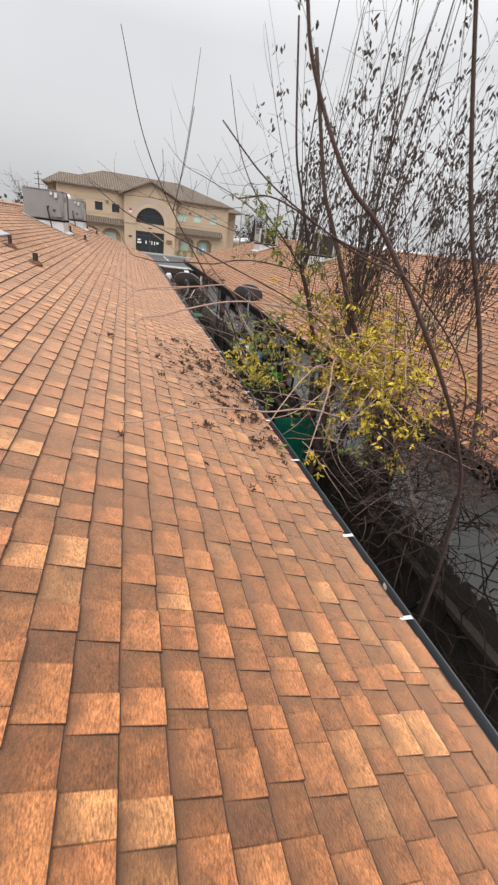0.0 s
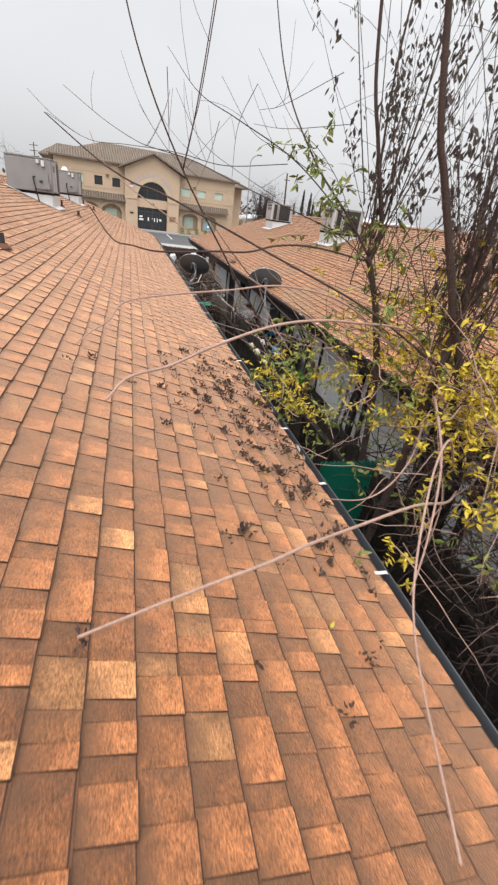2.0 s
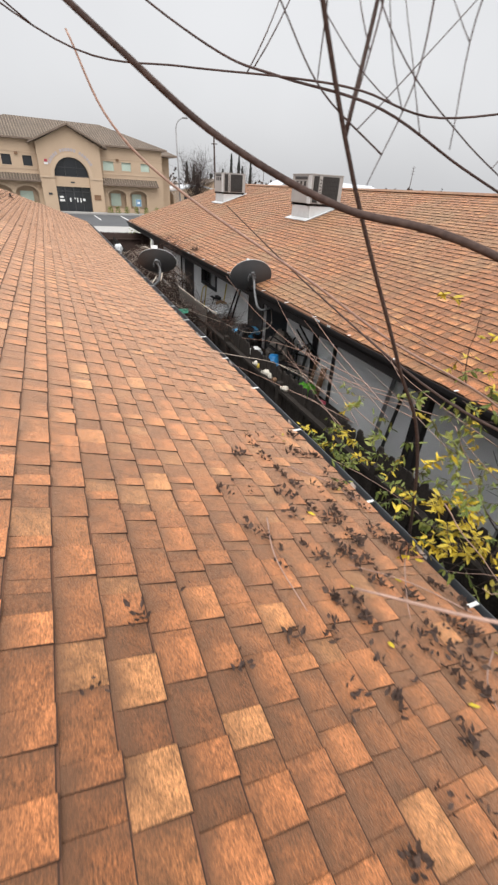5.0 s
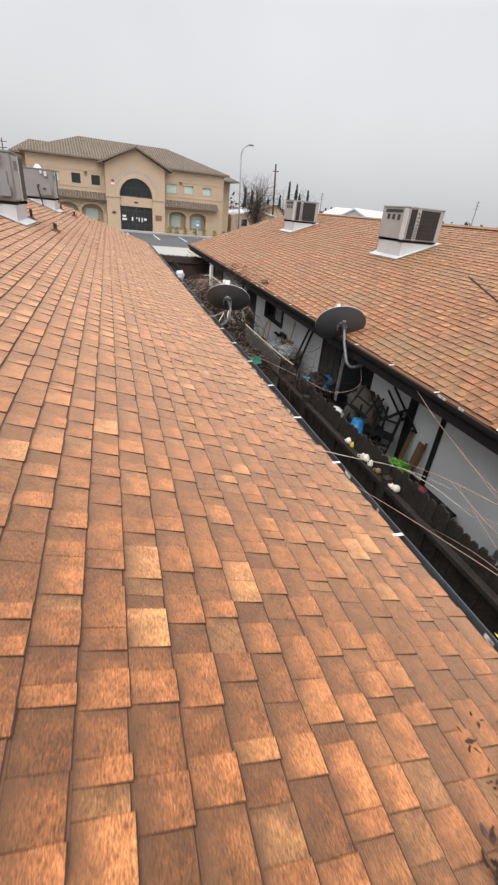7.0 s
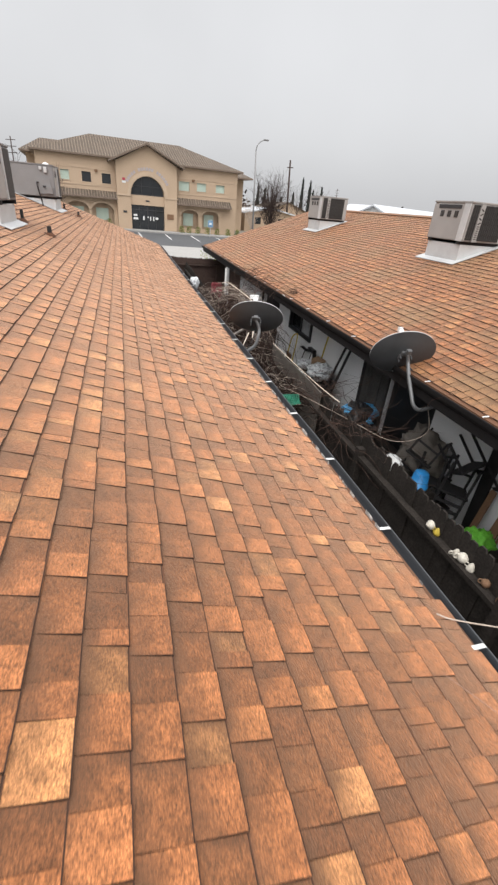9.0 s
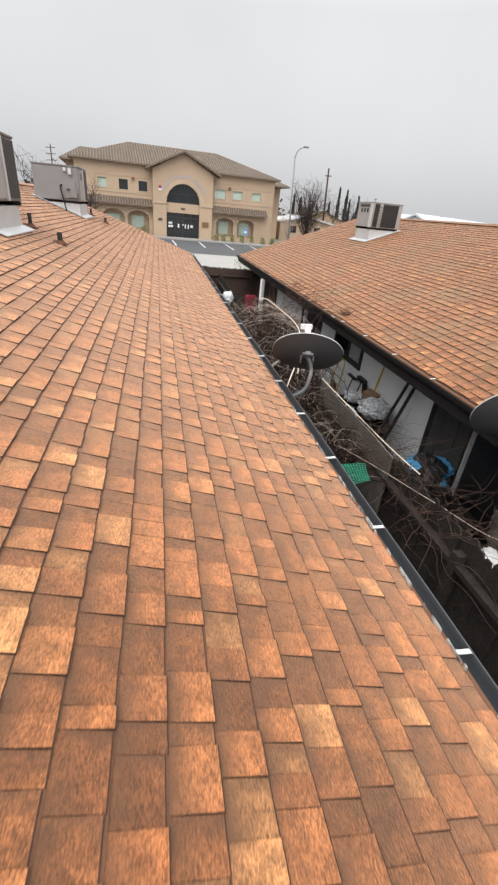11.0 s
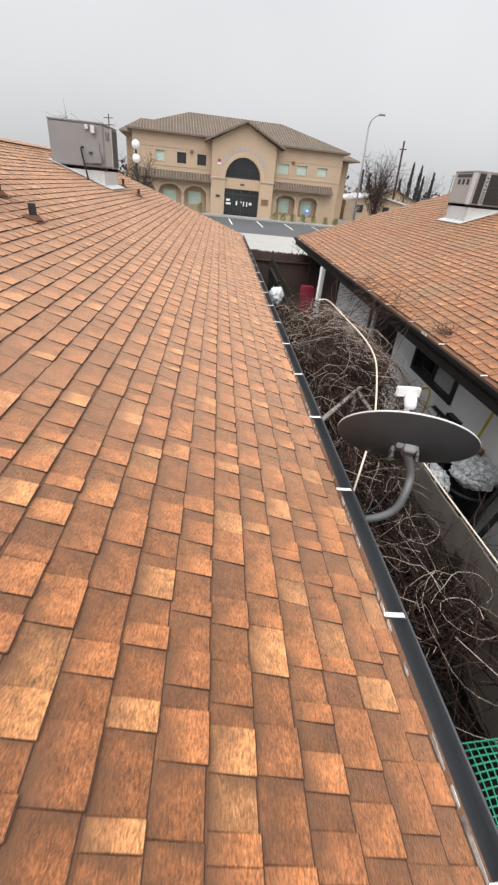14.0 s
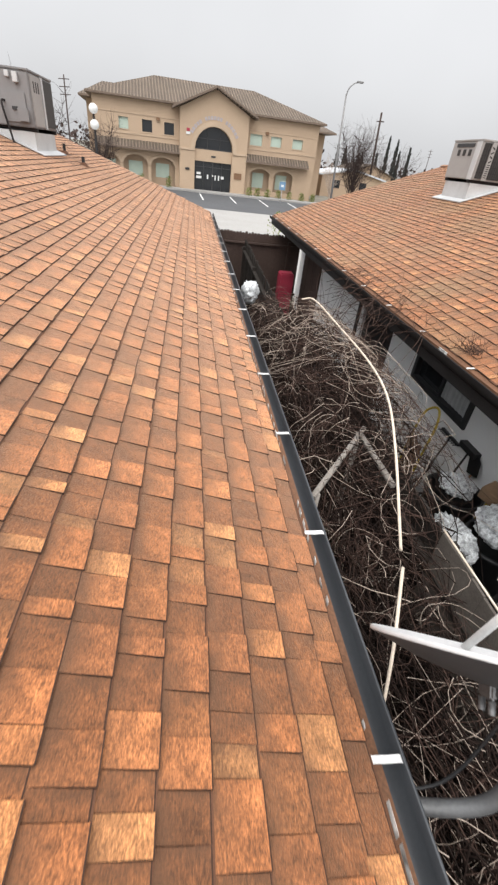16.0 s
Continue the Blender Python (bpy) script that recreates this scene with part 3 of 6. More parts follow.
def board(w, h, t, seed):
    r = random.Random(seed)
    b = bmesh.new()
    c = w * 0.24
    out = [(-w / 2, 0), (w / 2, 0), (w / 2, h - c * r.uniform(0.7, 1.2)), (w / 2 - c, h), (-w / 2 + c, h), (-w / 2, h - c * r.uniform(0.7, 1.2))]
    prism(b, out, t)
    return mesh_from(b, "board", M["wood"])


def fence_line(label, p, q, heights, mat, group, rail_side=1.0, lean=0.0):
    """Boards from p to q on two rails; rails on the rail_side."""
    p, q = Vector((*p, 0)), Vector((*q, 0))
    length = (q - p).length
    yaw = math.degrees(math.atan2(q.y - p.y, q.x - p.x))
    f = thing("wooden_fence", (p.x, p.y, 0), label, "fence", group, turn=yaw)
    n = int(length / 0.098)
    shapes = [board(0.103, 1.0, 0.018, i) for i in range(5)]
    for me in shapes:
        me.materials[0] = mat
    for i in range(n):
        s = (i + 0.5) * 0.098
        hgt = heights(s / length) + rng.uniform(-0.025, 0.025)
        ob = new("board", rng.choice(shapes))
        ob.matrix_basis = pose(s, 0, 0.02, lean + rng.uniform(-0.5, 0.5), rng.uniform(-0.1, 0.1), 0) @ Matrix.Diagonal((1, 1, hgt, 1))
        ob.parent = f
    for frac in (0.2, 0.86):
        b = bmesh.new()
        za, zc = heights(0) * frac, heights(1) * frac
        off = (0.02 if rail_side > 0 else -0.085)
        prism(b, [(0, za), (length, zc), (length, zc + 0.05), (0, za + 0.05)], 0.085, pose(0, off, 0))
        part("rail", b, mat, f)
    for i in range(int(length / 2.4) + 1):
        b = bmesh.new()
        s = min(length - 0.05, i * 2.4 + 0.05)
        box(b, s - 0.045, s + 0.045, (0.02 if rail_side > 0 else -0.11), (0.11 if rail_side > 0 else -0.02), 0, heights(s / length) * 0.93)
        part("post", b, mat, f)
    return f


fence_line("weathered grey board fence with notched tops along the yard", (1.28, -5.0), (1.24, 17.4), lambda s: 2.12, M["wood"], "yard fences", 1.0)
fence_line("dark weathered board fence at the end of the yard", (0.12, 28.35), (3.0, 28.35), lambda s: 2.28 - 0.02 * s, M["wood2"], "yard fences", -1.0)
fence_line("leaning grey board fence running to the end of the yard", (1.2, 20.6), (1.12, 28.2), lambda s: 1.75 + 0.35 * s, M["wood"], "yard fences", 1.0)

# ---- the two-storey office building across the lot ----
BASE = 0.97
office = thing("office_building", (1.47, 66.2, BASE), "two-storey tan stucco offices with tile roof and arched entrance", "building", turn=math.degrees(math.atan(0.1)))


def arch_wall(bm, s0, s1, z0, z1, holes, y0, y1):
    """Wall from s0 to s1 with openings (centre, half width, foot, spring, rise)."""
    def quad(a, b, c, d):
        prism(bm, (a, b, c, d), y1 - y0, pose(0, y0, 0))
    x = s0
    for c, hw, foot, spring, rise in sorted(holes):
        quad((x, z0), (c - hw, z0), (c - hw, z1), (x, z1))
        if foot > z0:
            quad((c - hw, z0), (c + hw, z0), (c + hw, foot), (c - hw, foot))
        k = 10
        for i in range(k):
            a0, a1 = math.pi * (1 - i / k), math.pi * (1 - (i + 1) / k)
            p, q = (c + hw * math.cos(a0), spring + rise * math.sin(a0)), (c + hw * math.cos(a1), spring + rise * math.sin(a1))
            quad(p, q, (q[0], z1), (p[0], z1))
        x = c + hw
    quad((x, z0), (s1, z0), (s1, z1), (x, z1))
    bmesh.ops.remove_doubles(bm, verts=bm.verts[:], dist=0.0005)
    return bm


def hip_roof(s0, s1, y0, y1, z, rise, r0, r1, over=0.55):
    """Hip roof over a block; r0, r1: the ridge's ends."""
    b = bmesh.new()
    ym = (y0 + y1) / 2
    e = [b.verts.new(v) for v in ((s0 - over, y0 - over, z), (s1 + over, y0 - over, z), (s1 + over, y1 + over, z), (s0 - over, y1 + over, z))]
    g = [b.verts.new(v) for v in ((s0 - over, y0 - over, z - 0.16), (s1 + over, y0 - over, z - 0.16), (s1 + over, y1 + over, z - 0.16), (s0 - over, y1 + over, z - 0.16))]
    r = [b.verts.new((r0, ym, z + rise)), b.verts.new((r1, ym, z + rise))]
    b.faces.new((e[0], e[1], r[1], r[0]))
    b.faces.new((e[1], e[2], r[1]))
    b.faces.new((e[2], e[3], r[0], r[1]))
    b.faces.new((e[3], e[0], r[0]))
    for i in range(4):
        f = b.faces.new((g[i], g[(i + 1) % 4], e[(i + 1) % 4], e[i]))
        f.material_index = 1
    f = b.faces.new(g[::-1])
    f.material_index = 1
    return part("roof", b, (M["tile"], M["eave"]), office, "brown clay tile hip roof")


L0, L1, R0, R1 = -11.5, -3.4, 3.4, 11.15
WALL_TOP = 6.95
# wings: lower walls with arches, upper walls with windows
LOW_L = [(-7.75, 1.2, 0.02, 1.75, 0.75), (-5.05, 1.2, 0.02, 1.75, 0.75), (-10.3, 1.0, 0.02, 1.75, 0.7)]
LOW_R = [(5.2, 1.08, 0.5, 1.95, 0.55), (7.85, 1.08, 0.5, 1.95, 0.55)]
WIN_L = [(-8.75, 0.48, 4.5, 5.42, 0.02), (-6.53, 0.52, 4.45, 5.42, 0.02), (-4.42, 0.52, 4.45, 5.42, 0.02)]
WIN_R = [(4.45, 0.68, 4.5, 5.45, 0.02), (6.6, 0.62, 4.58, 5.45, 0.02), (8.95, 0.6, 4.62, 5.45, 0.02)]
for s0, s1, low, wins in ((L0, L1, LOW_L, WIN_L), (R0, R1, LOW_R, WIN_R)):
    part("lower_wall", arch_wall(bmesh.new(), s0, s1, -0.1, 3.3, low, 0.0, 0.35), M["stucco"], office)
    part("upper_wall", arch_wall(bmesh.new(), s0, s1, 3.3, WALL_TOP, wins, 0.002, 0.35), M["stucco"], office)
    for c, hw, foot, spring, rise in low:
        w = part("arch_window", box(bmesh.new(), c - hw, c + hw, 0.9, 0.94, foot, spring + rise), M["stucco"], office, "recessed arched bay with a pale window")
        part("pane", box(bmesh.new(), c - hw * 0.6, c + hw * 0.55, 0.86, 0.89, 0.75, spring + rise * 0.3), M["blind"], w)
        tr = bmesh.new()
        k = 12
        ring = [(c + (hw + d) * math.cos(math.pi * i / k), spring + (rise + d) * math.sin(math.pi * i / k)) for d in (0.02, 0.2) for i in range(k + 1)]
        for i in range(k):
            prism(tr, (ring[i], ring[i + 1], ring[k + 2 + i], ring[k + 1 + i]), 0.06, pose(0, -0.06, 0))
        part("arch_trim", tr, M["stucco2"], w)
    for c, hw, z0, z1, _ in wins:
        dark = c in (-6.53, -4.42)
        w = part("window", box(bmesh.new(), c - hw, c + hw, 0.16, 0.2, z0, z1 + 0.02), M["glass"] if dark else M["blind"], office, "dark upper window" if dark else "upper window with pale green blinds")
        fr = bmesh.new()
        for a, b_, z_, y_ in ((c - hw - 0.05, c - hw + 0.04, z0, z1), (c + hw - 0.04, c + hw + 0.05, z0, z1)):
            box(fr, a, b_, -0.02, 0.15, z_, y_)
        box(fr, c - hw - 0.05, c + hw + 0.05, -0.03, 0.151, z0 - 0.08, z0)
        box(fr, c - hw - 0.05, c + hw + 0.05, -0.021, 0.151, z1, z1 + 0.05)
        part("frame", fr, M["stucco2"], w)
    # sloping tile band over the ground floor
    b = bmesh.new()
    prism(b, ((-0.75, 3.0), (-0.75, 3.12), (0.0, 3.72), (0.0, 3.0)), (s1 - s0) - (0.8 if s0 > 0 else 0.0), pose(s0 + ((s1 - s0) - (0.8 if s0 > 0 else 0.0)), 0, 0, 0, 0, 90) @ pose(0, 0, 0))
    part("tile_band", b, M["tile"], office, "sloping brown tile band")
    b = bmesh.new()
    box(b, s0, s1 - (0.8 if s0 > 0 else 0), -0.8, -0.752, 2.96, 3.12)
    part("tile_band_fascia", b, M["eave"], office)
    b = bmesh.new()
    box(b, s0, s1, -0.045, 0.0, 4.12, 4.22)
    box(b, s0, s1, -0.045, 0.0, 5.72, 5.8)
    part("moulding", b, M["stucco2"], office)
# side and rear walls
b = bmesh.new()
box(b, R1 - 0.3, R1, 0.352, 11, -0.1, WALL_TOP)
box(b, L0, L0 + 0.3, 0.352, 11, -0.1, WALL_TOP)
box(b, L0, R1, 10.7, 11.0, -0.1, WALL_TOP)
part("outer_wall", b, M["stucco"], office)
b = bmesh.new()
box(b, L0 + 0.31, R1 - 0.31, 0.96, 1.05, -0.1, WALL_TOP)
part("inner_wall", b, M["stucco"], office)
hip_roof(L0, R1, 0.0, 11.0, WALL_TOP + 0.1, 2.35, -5.6, 5.0)
# rear blocks
part("rear_block", box(bmesh.new(), -13.0, -6.0, 11.0, 19.0, -0.1, WALL_TOP + 0.2), M["stucco"], office)
part("rear_block", box(bmesh.new(), 6.0, 15.9, 11.0, 19.0, -0.1, WALL_TOP - 0.2), M["stucco"], office)
hip_roof(-13.0, -6.0, 9.0, 19.0, WALL_TOP + 0.35, 1.75, -11.3, -8.3)
hip_roof(6.0, 15.9, 9.0, 19.0, WALL_TOP - 0.0, 1.6, 9.0, 13.8)
# entrance tower
T = 3.42
tower_holes = [(0.0, 1.92, -0.1, 3.62, 1.92)]
b = bmesh.new()
arch_wall(b, -T, T, -0.1, 6.75, tower_holes, -0.75, -0.3)
prism(b, ((-T, 6.75), (T, 6.75), (0, 8.45)), 0.45, pose(0, -0.75, 0))
box(b, -T, -T + 0.3, -0.3, 0.3, -0.1, 6.75)
box(b, T - 0.3, T, -0.3, 0.3, -0.1, 6.75)
part("entrance_tower", b, M["stucco"], office, "tan stucco entrance tower with a gable")
b = bmesh.new()
k = 14
ring = [((1.92 + d) * math.cos(math.pi * i / k), 3.62 + (1.92 + d) * math.sin(math.pi * i / k)) for d in (0.02, 0.42) for i in range(k + 1)]
for i in range(k):
    prism(b, (ring[i], ring[i + 1], ring[k + 2 + i], ring[k + 1 + i]), 0.08, pose(0, -0.83, 0))
part("arch_trim", b, M["stucco2"], office, "raised stucco arch moulding")
b = bmesh.new()
box(b, -T - 0.06, -1.95, -0.83, -0.751, 3.45, 3.62)
box(b, 1.95, T + 0.06, -0.83, -0.751, 3.45, 3.62)
part("moulding", b, M["stucco2"], office)
b = bmesh.new()
for sgn in (-1, 1):
    pts = [(0, 8.62), (sgn * (T + 0.75), 6.7), (sgn * (T + 0.75), 6.52), (0, 8.42)]
    prism(b, pts, 7.0, pose(0, -1.35, 0))
part("gable_roof", b, M["tile"], office, "brown tile gable over the entrance")
b = bmesh.new()
for sgn in (-1, 1):
    prism(b, [(0, 8.66), (sgn * (T + 0.78), 6.73), (sgn * (T + 0.78), 6.56), (0, 8.48)], 0.06, pose(0, -1.42, 0))
part("gable_fascia", b, M["eave"], office)
# arched glazing, band and doors
b = bmesh.new()
out = [(1.92 * math.cos(math.pi * i / 16), 3.62 + 1.92 * math.sin(math.pi * i / 16)) for i in range(17)]
prism(b, out, 0.05, pose(0, -0.35, 0))
fan = part("arch_window", b, M["glass"], office, "dark arched window over the entrance")
b = bmesh.new()
for s in (-0.64, 0.64):
    box(b, s - 0.035, s + 0.035, -0.42, -0.36, 3.62, 5.4)
box(b, -1.9, 1.9, -0.42, -0.361, 4.5, 4.56)
box(b, -1.92, 1.92, -0.43, -0.362, 3.62, 3.72)
part("muntin", b, M["frame_dark"], fan)
b = bmesh.new()
box(b, -1.92, 1.92, -0.5, -0.3, 2.62, 3.62)
part("door_head", b, M["stucco"], office)
number = bmesh.new()
box(number, -0.22, 0.22, -0.53, -0.5, 3.0, 3.16)
part("number_bar", number, M["frame_dark"], office)
doors = part("entrance_door", box(bmesh.new(), -1.92, 1.92, -0.36, -0.3, -0.05, 2.62), M["glass"], office, "dark glazed double entrance doors")
b = bmesh.new()
for s in (-1.89, -0.95, -0.03, 0.03, 0.95, 1.89):
    box(b, s - 0.03, s + 0.03, -0.42, -0.361, 0, 2.62)
box(b, -1.92, 1.92, -0.421, -0.361, 2.1, 2.18)
part("door_frame", b, M["frame_dark"], doors)
for s, w, z, h in ((-1.45, 0.42, 1.45, 0.2), (-1.42, 0.55, 1.1, 0.22), (-0.5, 0.16, 1.1, 0.4), (0.02, 0.14, 1.35, 0.14), (0.3, 0.12, 1.05, 0.45), (0.66, 0.12, 1.05, 0.45), (1.05, 0.3, 1.2, 0.25)):
    part("lettering_bar", box(bmesh.new(), s - w / 2, s + w / 2, -0.44, -0.425, z, z + h), M["white"], doors, "white lettering bar")
# faded lettering over the arch as plain bars
for i in range(19):
    a = math.pi * (0.17 + 0.66 * i / 18)
    if i in (6, 13):
        continue
    m = pose(2.62 * math.cos(a), -0.76, 3.62 + 2.62 * math.sin(a), 0, 90 - math.degrees(a), 0)
    part("letter_bar", box(bmesh.new(), -0.11, 0.11, -0.02, 0.008, -0.15, 0.15, m), M["sign"], office, "faded lettering bar")
for s, z, w, h, mt, lab in ((2.62, 1.35, 0.78, 0.55, "rust", "brown plaque"), (-2.65, 1.75, 0.42, 0.2, "frame_dark", "dark mailbox"), (-2.62, 4.95, 0.3, 0.25, "red", "small red and white wall sign"), (-2.62, 4.7, 0.4, 0.2, "white", "small white wall sign")):
    part("wall_plaque", box(bmesh.new(), s - w / 2, s + w / 2, -0.81, -0.752, z, z + h), M[mt], office, lab)
for s, z in ((-5.48, 5.45), (5.55, 5.5)):
    part("wall_lamp", box(bmesh.new(), s - 0.16, s + 0.16, -0.2, 0.0, z, z + 0.26), M["rust"], office, bevel=0.03)

# ---- roof units ----


def roof_unit(x, y, zroof, side, w, d, h, front, label, uphill, top=0.38):
    """Packaged air unit on a galvanised curb. x, y: the low corner's place; side: direction of climb."""
    u = thing("air_conditioner", (x, y, zroof), label, "air conditioner", "roof air conditioners")
    c = bmesh.new()
    lx = side * w
    base = [(-side * 0.005, -0.02), (lx, SLOPE * w - 0.02), (lx, top), (-side * 0.0, top)]
    prism(c, base, d, pose(0, 0, 0))
    part("curb", c, M["galv"], u, "galvanised sheet-metal curb")
    fl = bmesh.new()
    e = 0.12
    q = [(-side * (e + 0.04), -SLOPE * (e + 0.04) + 0.016), (side * (w + e), SLOPE * (w + e) + 0.016), (side * (w + e), SLOPE * (w + e) + 0.03), (-side * (e + 0.04), -SLOPE * (e + 0.04) + 0.03)]
    prism(fl, q, d + 2 * e, pose(0, -e, 0))
    part("flashing", fl, M["galv"], u, "pale sheet-metal flashing")
    for yy in (0.02, d - 0.1):
        part("rail", box(bmesh.new(), *sorted((-side * 0.05, side * (w + 0.06))), yy, yy + 0.08, top, top + 0.06), M["post"], u)
    z0, z1 = top + 0.06, top + 0.06 + h
    bx = bmesh.new()
    x0, x1 = sorted((-side * 0.04, side * (w + 0.05)))
    box(bx, x0, x1, -0.05, d + 0.05, z0, z1)
    part("cabinet", bx, M[front], u, bevel=0.015)
    lid = bmesh.new()
    box(lid, x0 - 0.01, x1 + 0.01, -0.06, d + 0.06, z1, z1 + 0.035)
    part("lid", lid, M[front], u, bevel=0.01)
    yf = -0.052
    wid = x1 - x0
    if front == "acbox":
        for f0, f1 in ((0.05, 0.2), (0.32, 0.86)):
            g = part("coil_guard", box(bmesh.new(), x0 + wid * f0, x0 + wid * f1, yf - 0.012, yf, z0 + 0.03, z1 - 0.02), M["coil"], u, "dark coil behind a wire guard")
            s = bmesh.new()
            n = max(3, int((f1 - f0) * 22))
            for i in range(n):
                xx = x0 + wid * (f0 + (f1 - f0) * (i + 0.5) / n)
                box(s, xx - 0.002, xx + 0.002, yf - 0.02, yf - 0.014, z0 + 0.04, z1 - 0.03)
            for i in range(7):
                zz = z0 + 0.04 + (z1 - z0 - 0.08) * i / 6
                box(s, x0 + wid * f0, x0 + wid * f1, yf - 0.026, yf - 0.021, zz, zz + 0.004)
            part("guard_wires", s, M["post"], g)
        p = part("lattice_post", box(bmesh.new(), x0 + wid * 0.205, x0 + wid * 0.31, yf - 0.035, yf, z0 + 0.0, z1 - 0.005), M[front], u, "pale slotted corner post", bevel=0.004)
        for i in range(7):
            zz = z0 + 0.05 + i * h * 0.055
            part("slot", box(bmesh.new(), x0 + wid * 0.225, x0 + wid * 0.29, yf - 0.038, yf - 0.0355, zz, zz + h * 0.025), M["coil"], p)
        for i in range(4):
            zz = z0 + h * (0.5 + 0.115 * i)
            lean = 30 if i % 2 else -30
            part("slot", box(bmesh.new(), -wid * 0.035, wid * 0.035, -0.0025, 0.0, -h * 0.018, h * 0.018, pose(x0 + wid * 0.2575, yf - 0.0355, zz, 0, lean, 0)), M["coil"], p)
        xs = x0 - 0.012
        part("corner_post", box(bmesh.new(), xs - 0.01, xs + 0.012, -0.04, 0.13, z0, z1 - 0.005), M["galv"], u, "pale corner trim", bevel=0.004)
        part("name_plate", box(bmesh.new(), xs, xs + 0.012, 0.22, 0.92, z0 + h * 0.85, z0 + h * 0.95), M["frame_dark"], u)
        for k in range(3):
            part("slot", box(bmesh.new(), xs, xs + 0.012, 0.28 + k * 0.22, 0.38 + k * 0.22, z0 + h * 0.62, z0 + h * 0.79), M["coil"], u)
    else:
        p = part("access_panel", box(bmesh.new(), x0 + wid * 0.58, x0 + wid * 0.92, yf - 0.03, yf, z0 + 0.06, z0 + h * 0.62), M[front], u, bevel=0.006)
        part("latch", box(bmesh.new(), x0 + wid * 0.72, x0 + wid * 0.8, yf - 0.05, yf - 0.031, z0 + h * 0.3, z0 + h * 0.36), M["frame_dark"], p)
        part("junction_box", box(bmesh.new(), x0 + wid * 0.8, x0 + wid * 0.95, yf - 0.09, yf - 0.032, z0 + h * 0.1, z0 + h * 0.34), M[front], u, bevel=0.006)
        part("junction_box", box(bmesh.new(), x0 + wid * 0.79, x0 + wid * 0.86, yf - 0.07, yf - 0.002, z0 + h * 0.78, z0 + h * 0.96), M["galv"], u, bevel=0.006)
        part("junction_box", box(bmesh.new(), x0 + wid * 0.68, x0 + wid * 0.74, yf - 0.05, yf - 0.002, z0 + h * 0.86, z0 + h * 0.97), M["galv"], u, bevel=0.006)
        t = bmesh.new()
        tube(t, bend([(x0 + wid * 0.62, yf - 0.03, z0 + 0.35), (x0 + wid * 0.6, yf - 0.12, z0 + 0.3), (x0 + wid * 0.66, yf - 0.12, z0 - 0.1), (x0 + wid * 0.7, yf - 0.1, z0 - 0.42)]), 0.018, sides=8)
        part("conduit", t, M["post"], u)
        q = part("control_panel", box(bmesh.new(), x1, x1 + 0.015, 0.0, d * 0.42, z0 + 0.03, z1 - 0.03), M["acbox"], u, "pale slotted control panel", bevel=0.004)
        for k in range(3):
            part("slot", box(bmesh.new(), x1 + 0.0152, x1 + 0.018, 0.12 + k * 0.13, 0.18 + k * 0.13, z0 + h * 0.66, z0 + h * 0.86), M["coil"], q)
        part("corner_post", box(bmesh.new(), x1, x1 + 0.025, d * 0.45, d * 0.52, z0 + 0.01, z1 - 0.01), M["galv"], u)
        part("coil_guard", box(bmesh.new(), x1, x1 + 0.014, d * 0.55, d * 0.98, z0 + 0.04, z1 - 0.03), M["coil"], u, "dark coil behind a wire guard")
    return u


def on_left(x):
    return EAVE_Z - SLOPE * x


def on_right(x):
    return EAVE_R + SLOPE * (x - 2.0)


roof_unit(5.27, 23.55, on_right(5.27), 1, 0.9, 1.05, 0.67, "acbox", "beige packaged air conditioner with a dark coil, on a galvanised curb", True, 0.33)
roof_unit(5.03, 15.78, on_right(5.03), 1, 0.9, 1.05, 0.67, "acbox", "beige packaged air conditioner with a dark coil, on a galvanised curb", True, 0.33)
roof_unit(-3.45, 23.4, on_left(-3.45), -1, 1.05, 1.35, 0.78, "acgrey", "plain grey sheet-metal air conditioner on a galvanised curb", True, 0.3)
roof_unit(-3.44, 16.25, on_left(-3.44), -1, 1.05, 1.2, 0.78, "acgrey", "plain grey sheet-metal air conditioner on a galvanised curb", True, 0.3)
roof_unit(-3.78, 8.2, on_left(-3.78), -1, 1.05, 1.5, 0.78, "acgrey", "plain grey sheet-metal air conditioner on a galvanised curb", True, 0.3)

# small vents on the left roof
for x, y, h, r in ((-2.9, 17.45, 0.16, 0.04), (-2.95, 24.85, 0.15, 0.035), (-3.42, 17.9, 0.2, 0.03), (-3.42, 25.3, 0.18, 0.03), (-2.86, 7.85, 0.16, 0.04), (-3.34, 8.5, 0.18, 0.03)):
    v = thing("vent_pipe", (x, y, on_left(x)), "short dark plumbing vent pipe through the shingles", "vent pipe", "roof vents")
    b = bmesh.new()
    lathe(b, ((r, -0.03), (r, h), (r * 0.8, h), (r * 0.8, 0.0)), 14)
    part("pipe", b, M["post"], v)
    b = bmesh.new()
    box(b, -0.1, 0.1, -0.1, 0.1, 0.0, 0.005, pose(0, 0, 0.008, 0, math.degrees(PITCH), 0))
    lathe(b, ((r + 0.06, 0.0), (r + 0.012, 0.05)), 14)
    part("flashing", b, M["band"], v)

# ---- satellite dishes ----


